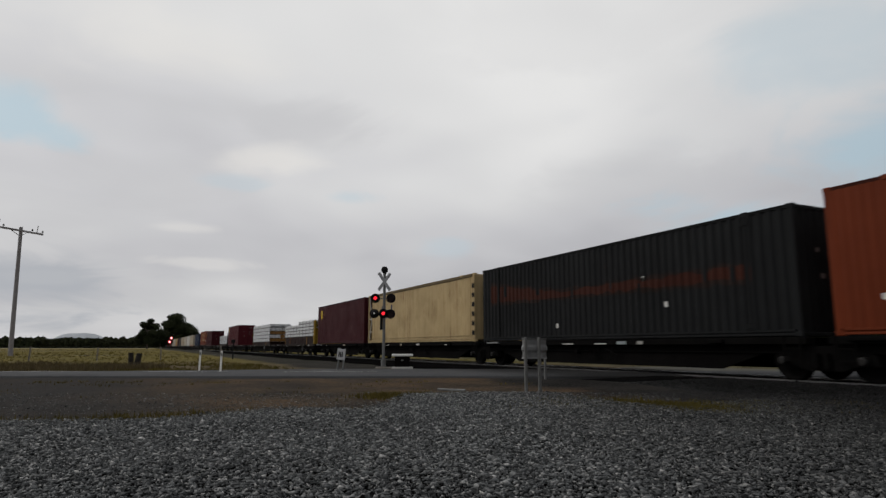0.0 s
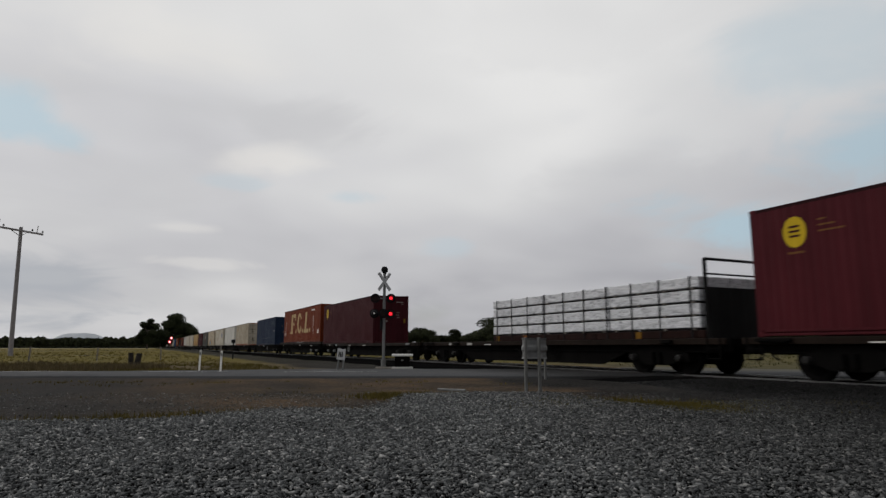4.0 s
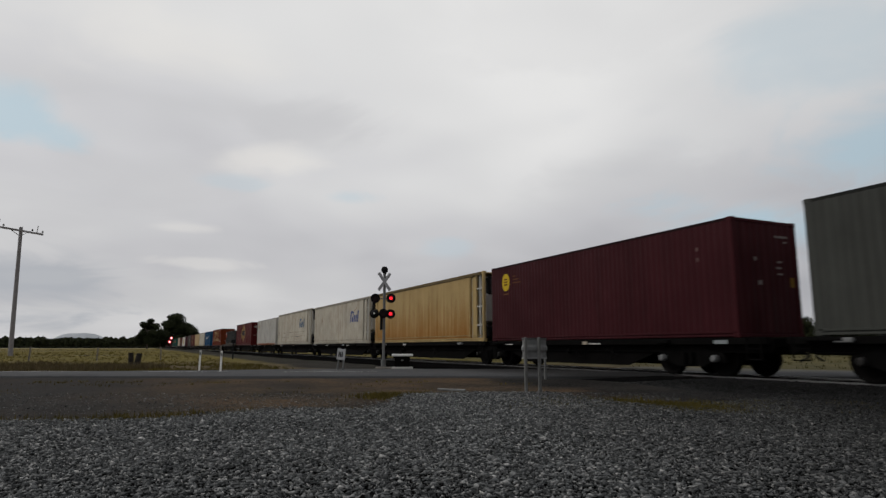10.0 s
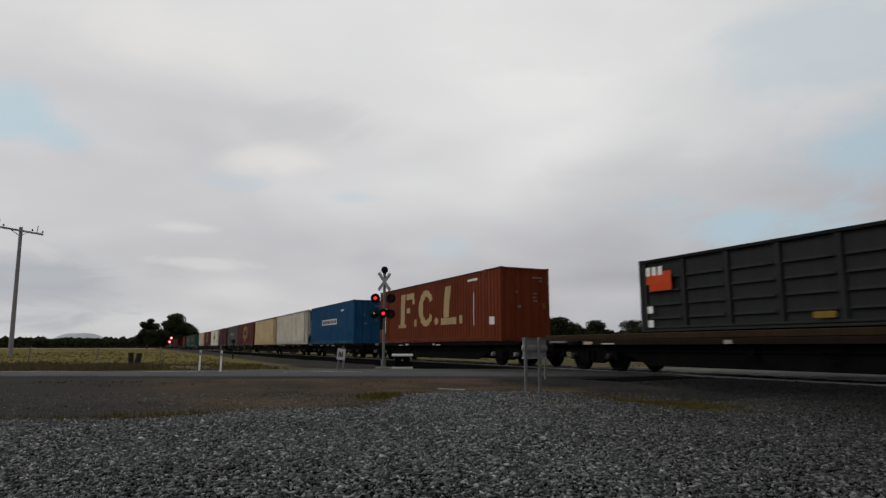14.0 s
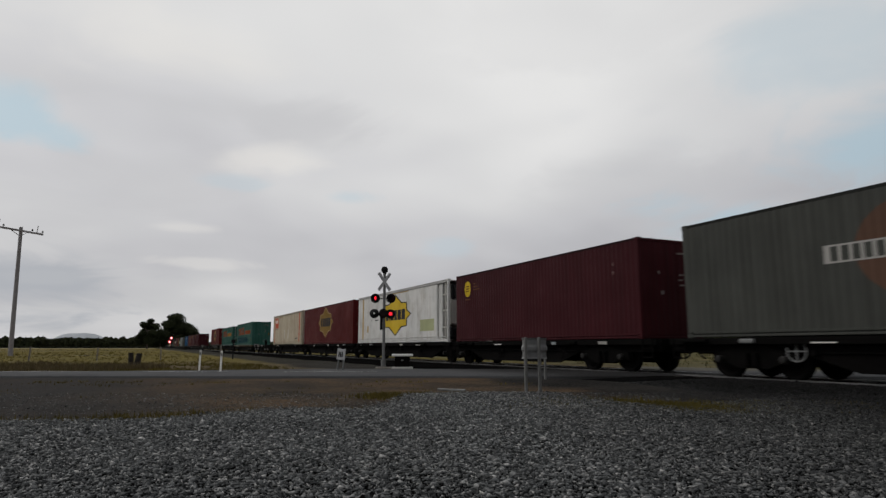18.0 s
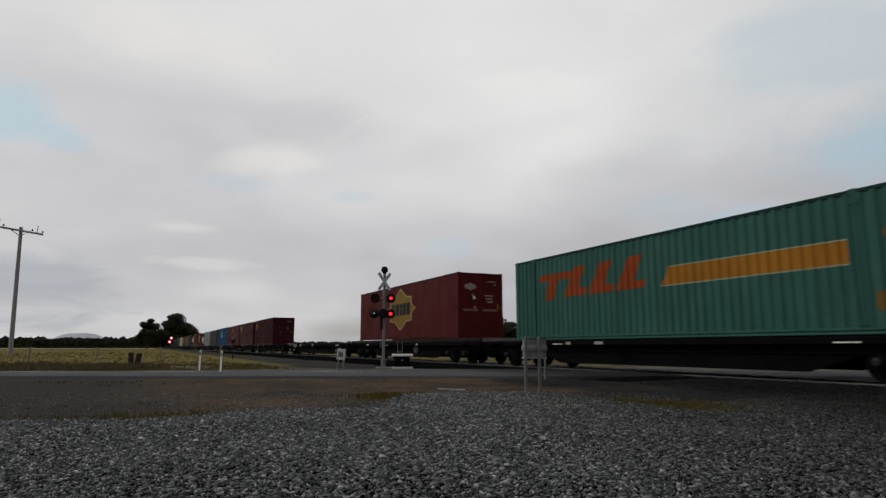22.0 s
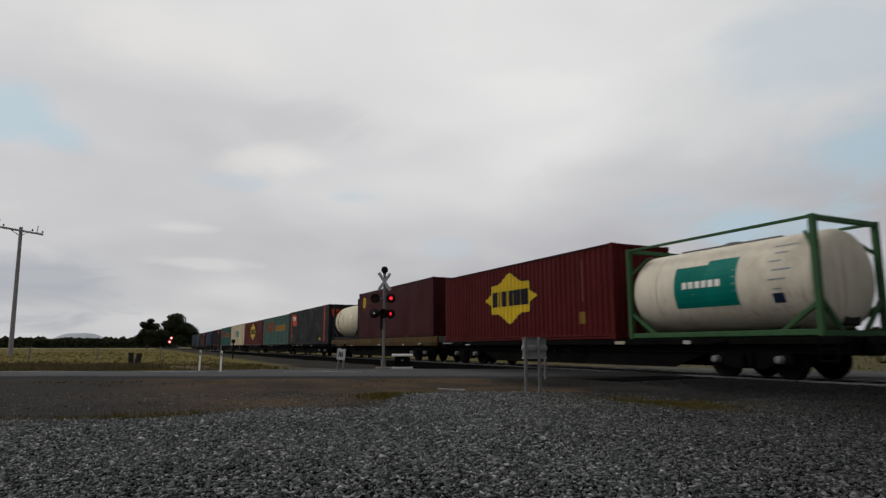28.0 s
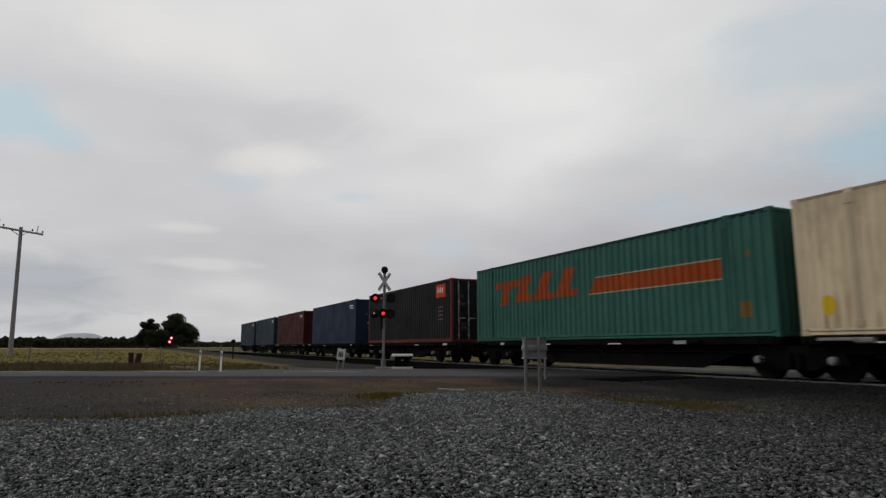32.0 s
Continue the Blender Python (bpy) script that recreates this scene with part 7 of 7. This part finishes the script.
def crossing_signal():
    """Crossing mast: bell, crossed boards, two pairs of hooded flashing lamps. Returns the lenses to turn."""
    m = pose(8.80, 24.0, -0.06, 0, 0, -21)
    t = thing("crossing_signal", "grey level crossing mast with bell, crossed boards and red flashing lamps", "crossing signal", m=m)
    part("footing", Shape().box(-0.32, 0.32, -0.3, 0.3, -0.12, 0.03, 0.03), TIMBER_GREY, t, "dirty grey footing")
    part("mast", Shape().tube((0, 0, 0.05), (0, 0, 3.82), 0.058, 14), GALV, t)
    part("collar", Shape().tube((0, 0, 0.05), (0, 0, 0.3), 0.1, 14), GALV, t)
    part("bell", Shape().revolve([(-0.14, 0.02), (-0.13, 0.08), (-0.08, 0.125), (0.0, 0.138), (0.08, 0.125), (0.13, 0.08), (0.14, 0.02)], 18, "z"), BLACK_PAINT, t, "black crossing bell", at=(0, 0, 3.93))
    for a in (54, -54):
        part("cross_board", Shape().box(-0.43, 0.43, -0.012, 0.012, -0.062, 0.062, 0.004), FADED_WHITE, t, "faded white crossed board", at=(0.0, -0.08 - (0.03 if a > 0 else 0), 3.44), turn=(0, a, 24))
    part("control_box", Shape().box(-0.16, -0.06, -0.08, 0.08, 1.5, 2.05, 0.015), BLACK_PAINT, t)
    part("cross_arm", Shape().tube((-0.36, 0, 2.76), (0.30, 0, 2.76), 0.028, 10), GALV, t)
    part("cross_arm", Shape().tube((-0.42, 0.05, 2.16), (0.36, 0.05, 2.16), 0.028, 10), BLACK_PAINT, t)
    lenses = []

    def lamp(x, z, facing, side):
        d = -1 if facing else 1
        h = part("lamp", Shape().revolve([(0.16, 0.03), (0.14, 0.10), (0.02, 0.13), (0.0, 0.19), (-0.02, 0.19), (-0.02, 0.11), (0.10, 0.08), (0.12, 0.02)], 24, "y"), BLACK_PAINT, t, "black lamp with round backboard", at=(x, -0.1 if facing else 0.2, z), turn=(0, 0, 0 if facing else 180))
        hood = Shape()
        v, n = [], 12
        for i in range(n + 1):
            a = radians(-20 + 220 * i / n)
            for rr, y in ((0.125, 0.0), (0.125, -0.26), (0.132, -0.26), (0.132, 0.0)):
                v.append((rr * math.cos(a), y, rr * math.sin(a)))
        hood.add(v, [(4 * i + k, 4 * i + 4 + k, 4 * i + 4 + (k + 1) % 4, 4 * i + (k + 1) % 4) for i in range(n) for k in range(4)])
        part("hood", hood, BLACK_PAINT, h)
        part("reflector", Shape().revolve([(0.0, 0.02), (0.0, 0.115), (0.012, 0.115), (0.012, 0.02)], 20, "y"), LENS_OFF, h, at=(0, 0.01, 0))
        if facing:
            back = Shape().revolve([(-0.004, 0.004), (-0.004, 0.121), (0.004, 0.121), (0.004, 0.004)], 24, "y")
            n_back = len(back.f)
            back.revolve([(-0.016, 0.01), (-0.013, 0.045), (-0.006, 0.066), (-0.0045, 0.066)], 24, "y")
            me = back.mesh("lens")
            me.materials.append(LENS_OFF)
            me.materials.append(LENS_ON)
            for i, q in enumerate(me.polygons):
                q.material_index = 1 if i >= n_back else 0
            lens = new("lens", me)
            lens.parent = h
            lens.matrix_basis = pose(0, -0.135, 0)
            lens["label"] = "red signal lens in a turning holder"
            lenses.append((lens, side, 0.11 if z < 2.5 else 0.0))
    lamp(-0.36, 2.76, True, 0)
    lamp(0.27, 2.76, True, 1)
    lamp(-0.03, 2.15, True, 0)
    lamp(0.26, 2.13, True, 1)
    lamp(-0.40, 2.16, False, 1)
    part("indicator", Shape().revolve([(-0.02, 0.01), (-0.02, 0.035), (0.0, 0.035), (0.0, 0.01)], 12, "y"), WHITE_PAINT, t, at=(-0.40, -0.08, 2.16))
    return lenses


LENSES = crossing_signal()


DULL_GALV = plain_mat("dull_galvanised_steel", (0.10, 0.10, 0.097), 0.7, 0.1, 0.3, 6.0)


def guard_rail():
    """A short curved end of guard rail, seen from behind its posts."""
    t = thing("guard_rail", "short curved galvanised guard rail on three steel posts", "guard rail")
    path = [Vector(p) for p in ((6.86, 10.72, 0), (6.76, 10.60, 0), (6.725, 10.50, 0), (6.75, 10.42, 0), (6.84, 10.37, 0), (6.98, 10.33, 0), (7.10, 10.31, 0), (7.19, 10.34, 0), (7.24, 10.42, 0), (7.36, 10.66, 0), (7.9, 11.55, 0), (9.0, 13.2, 0), (9.9, 14.5, 0))]
    zs = [(0.54, 0.0), (0.57, 0.018), (0.66, 0.022), (0.71, 0.0), (0.76, 0.0), (0.81, 0.022), (0.90, 0.018), (0.94, 0.0)]
    s = Shape()
    v = []
    for i, p in enumerate(path):
        d = (path[min(i + 1, len(path) - 1)] - path[max(i - 1, 0)]).normalized()
        nrm = Vector((-d.y, d.x, 0))
        for z, o in zs:
            v.append(tuple(p + nrm * o + Vector((0, 0, z))))
        for z, o in reversed(zs):
            v.append(tuple(p + nrm * (o + 0.012) + Vector((0, 0, z))))
    n = 2 * len(zs)
    s.add(v, [(i * n + k, (i + 1) * n + k, (i + 1) * n + (k + 1) % n, i * n + (k + 1) % n) for i in range(len(path) - 1) for k in range(n)])
    part("beam", s, GALV, t, "grey W-profile beam")
    for x, y in ((6.70, 10.36), (6.94, 10.25), (9.9, 14.35)):
        part("post", Shape().box(-0.024, 0.024, -0.05, 0.05, -0.2, 0.95, 0.008), DULL_GALV, t, at=(x, y, 0), turn=(0, 0, -20))
    return t


guard_rail()


def roadside_sign():
    t = thing("roadside_sign", "small weathered white sign on two posts beside the crossing", "sign", m=pose(6.3, 21.65, -0.08, 0, 7, -52))
    part("panel", Shape().box(-0.17, 0.17, -0.012, 0.012, 0.4, 0.78, 0.006), FADED_WHITE, t, "weathered pale sign face")
    for b in bars(-0.1, 0.1, 0.5, 0.68, 3):
        part("lettering_bar", Shape().prism(b, -0.003, 0.003), BLACK_PAINT, t, at=(0, -0.016, 0))
    for x in (-0.10, 0.12):
        part("post", Shape().box(x - 0.022, x + 0.022, 0.012, 0.06, -0.1, 0.8, 0.006), GALV, t)


roadside_sign()


def guide_post(x, y, h, lean):
    t = thing("guide_post", "white roadside guide post standing in grass", "post", "guide posts", pose(x, y, -0.1, 0, lean, -20))
    part("post", Shape().box(-0.03, 0.03, -0.016, 0.016, -0.1, h, 0.008), WHITE_PAINT, t)
    part("reflector", Shape().box(-0.024, 0.024, -0.006, 0.006, h - 0.18, h - 0.06), GALV, t, at=(0, -0.02, 0))


guide_post(1.86, 23.4, 0.76, 1.5)
guide_post(2.42, 22.1, 0.74, 0.6)


def relay_case():
    t = thing("relay_case", "low dark relay case with a white lid and white plinth", "relay case", m=pose(9.45, 23.6, -0.08, 0, 0, -22))
    part("plinth", Shape().box(-0.42, 0.42, -0.25, 0.25, -0.05, 0.06, 0.03), CONCRETE, t, "pale concrete plinth")
    part("body", Shape().box(-0.30, 0.30, -0.2, 0.2, 0.055, 0.47, 0.015), STEEL_DARK, t)
    part("lid", Shape().box(-0.42, 0.42, -0.26, 0.26, 0.47, 0.56, 0.02), WHITE_PAINT, t, "white lid")
    part("handle", Shape().box(-0.05, 0.05, -0.03, 0.0, 0.3, 0.34), GALV, t, at=(0, -0.2, 0))


relay_case()


def small_things():
    t = thing("trackside_marker", "dark trackside marker post with a small board", "marker post", m=pose(6.05, 48.0, -0.12, 0, 0, -10))
    part("post", Shape().tube((0, 0, 0), (0, 0, 1.35), 0.05, 8), BLACK_PAINT, t)
    part("board", Shape().box(-0.16, 0.12, -0.02, 0.02, 1.15, 1.4, 0.01), BLACK_PAINT, t)
    solid("steel_bar", Shape().box(-0.3, 0.3, -0.03, 0.03, 0.0, 0.04, 0.008), GALV, "short grey steel bar lying on the dirt", "bar", pose(5.3, 10.75, -0.045, 0, 0, -56))
    for x, y, h, lean, r in ((-0.36, 33.4, 0.62, -4, 0.13), (-0.12, 32.6, 0.60, 9, 0.14)):
        s = Shape().tube((0, 0, -0.1), (0, 0, h), r, 9, r * 0.85)
        solid("fence_stump", s, STUMP_WOOD, "dark weathered timber stump in the grass", "stump", pose(x, y, -0.12, 0, lean, 0), "old stumps")
    # old paddock fence
    fence = thing("paddock_fence", "old wire fence with thin weathered posts", "fence")
    line = [(-26 + 3.9 * i, 50.5 - 0.35 * i) for i in range(9)]
    for x, y in line:
        part("post", Shape().box(-0.045, 0.045, -0.045, 0.045, -0.2, 0.95 + 0.1 * math.sin(x * 3), 0.01), TIMBER_GREY, fence, at=(x, y, -0.1), turn=(2 * math.sin(x), 3 * math.cos(x * 2), 0))
    for z in (0.3, 0.6, 0.85):
        part("wire", Shape().tube((line[0][0], line[0][1], z - 0.1), (line[-1][0], line[-1][1], z - 0.1), 0.006, 5), GALV, fence)


small_things()


POLE_WOOD = plain_mat("silvered_hardwood", (0.21, 0.20, 0.205), 0.9, 0.0, 0.25, 4.0, 0.5)


def power_pole():
    t = thing("power_pole", "weathered timber power pole with crossarm and insulators", "power pole", m=pose(-11.95, 77.4, -0.1, 0, -0.9, -8))
    part("pole", Shape().tube((0, 0, -0.5), (0, 0, 13.3), 0.23, 12, 0.16), POLE_WOOD, t)
    arm = part("crossarm", Shape().bar((-2.75, 0, 0), (2.15, 0, 0), 0.15, 0.18), POLE_WOOD, t, at=(-0.02, -0.2, 12.9), turn=(0, 5, 30))
    for x in (-2.65, -2.1, -1.5, 1.1, 2.05):
        part("insulator", Shape().revolve([(0.0, 0.02), (0.1, 0.02), (0.12, 0.09), (0.24, 0.09), (0.3, 0.05), (0.34, 0.02)], 10, "z"), GALV, arm, at=(x, 0, 0.08))
    for x in (-1.9, 1.55):
        part("pin", Shape().tube((x, 0, 0.1), (x, 0, 0.85), 0.035, 6), GALV, arm)
    for sx in (-1, 1):
        part("brace", Shape().bar((sx * 0.12, -0.1, 12.4), (sx * 0.75, 0.55 * sx - 0.2, 12.95), 0.05), GALV, t)
    a, b = Vector((-2.3, -1.3, 12.85)), Vector((-3.9, -6.6, 7.4))
    s = Shape()
    pts = [a.lerp(b, i / 10) - Vector((0, 0, 1.3 * math.sin(math.pi * i / 10))) for i in range(11)]
    for p, q in zip(pts, pts[1:]):
        s.tube(p, q, 0.02, 5)
    part("cable", s, BLACK_PAINT, t, "thin sagging cable")


power_pole()


def rail_signal():
    t = thing("railway_signal", "distant railway signal with two lit red lamps", "railway signal", m=pose(9.0, 228.0, -0.1, 0, 0, 0))
    part("mast", Shape().tube((0.1, 0, 0), (0.1, 0, 4.1), 0.07, 8), BLACK_PAINT, t)
    part("head", Shape().box(-0.95, 0.45, 0.05, 0.2, 1.9, 4.2, 0.1), BLACK_PAINT, t)
    for x, z in ((-0.5, 2.45), (-0.05, 3.7)):
        l = part("lamp", Shape().revolve([(-0.03, 0.05), (-0.06, 0.34), (0.02, 0.38), (0.05, 0.05)], 16, "y"), LENS_ON, t, "lit red lamp", at=(x, 0, z))
        part("lamp_core", Shape().revolve([(-0.12, 0.02), (-0.11, 0.27), (-0.05, 0.29)], 14, "y"), LENS_CORE, l)


rail_signal()


# ---------------------------------------------------------------- what moves
def run(t):
    """How far the train has come after t seconds."""
    return 25.6649 * t - 0.0118833 * t * t


def motions():
    times = [0.0, 4.0, 8.0, 12.0, 16.0, 20.0, 24.0, 28.0, 32.0]
    for ob, s in WAGONS:
        walk(ob, [(t, pose(TRACK_X, s - run(t), 0.0, 0, 0, -90)) for t in times])
    for ob, s, up in LOADS:
        walk(ob, [(t, pose(TRACK_X, s - run(t), DECK + up, 0, 0, -90)) for t in times])
    # the flashing pairs: a lens stands square to its lamp while lit and turns its dark back while off
    for lens, side, late in LENSES:
        at = lens.matrix_basis.translation
        rows, state = [], None
        for t, lit in FLASH_ROWS:
            t += late if t else 0.0
            if t > 31.9:
                break
            turn = 0 if lit == side else 180
            if state is not None:
                rows += [(t - 0.1, pose(*at, 0, 0, state)), (t - 2 / 30, pose(*at, 0, 0, state + (turn - state) / 3)), (t - 1 / 30, pose(*at, 0, 0, state + (turn - state) * 2 / 3))]
            rows.append((t, pose(*at, 0, 0, turn)))
            state = turn
        rows.append((32.0, pose(*at, 0, 0, state)))
        walk(lens, rows)


FLASH_ROWS = [(0.0, 0)] + [(0.55 + 0.7605 * k, (k + 1) % 2) for k in range(42)]
motions()
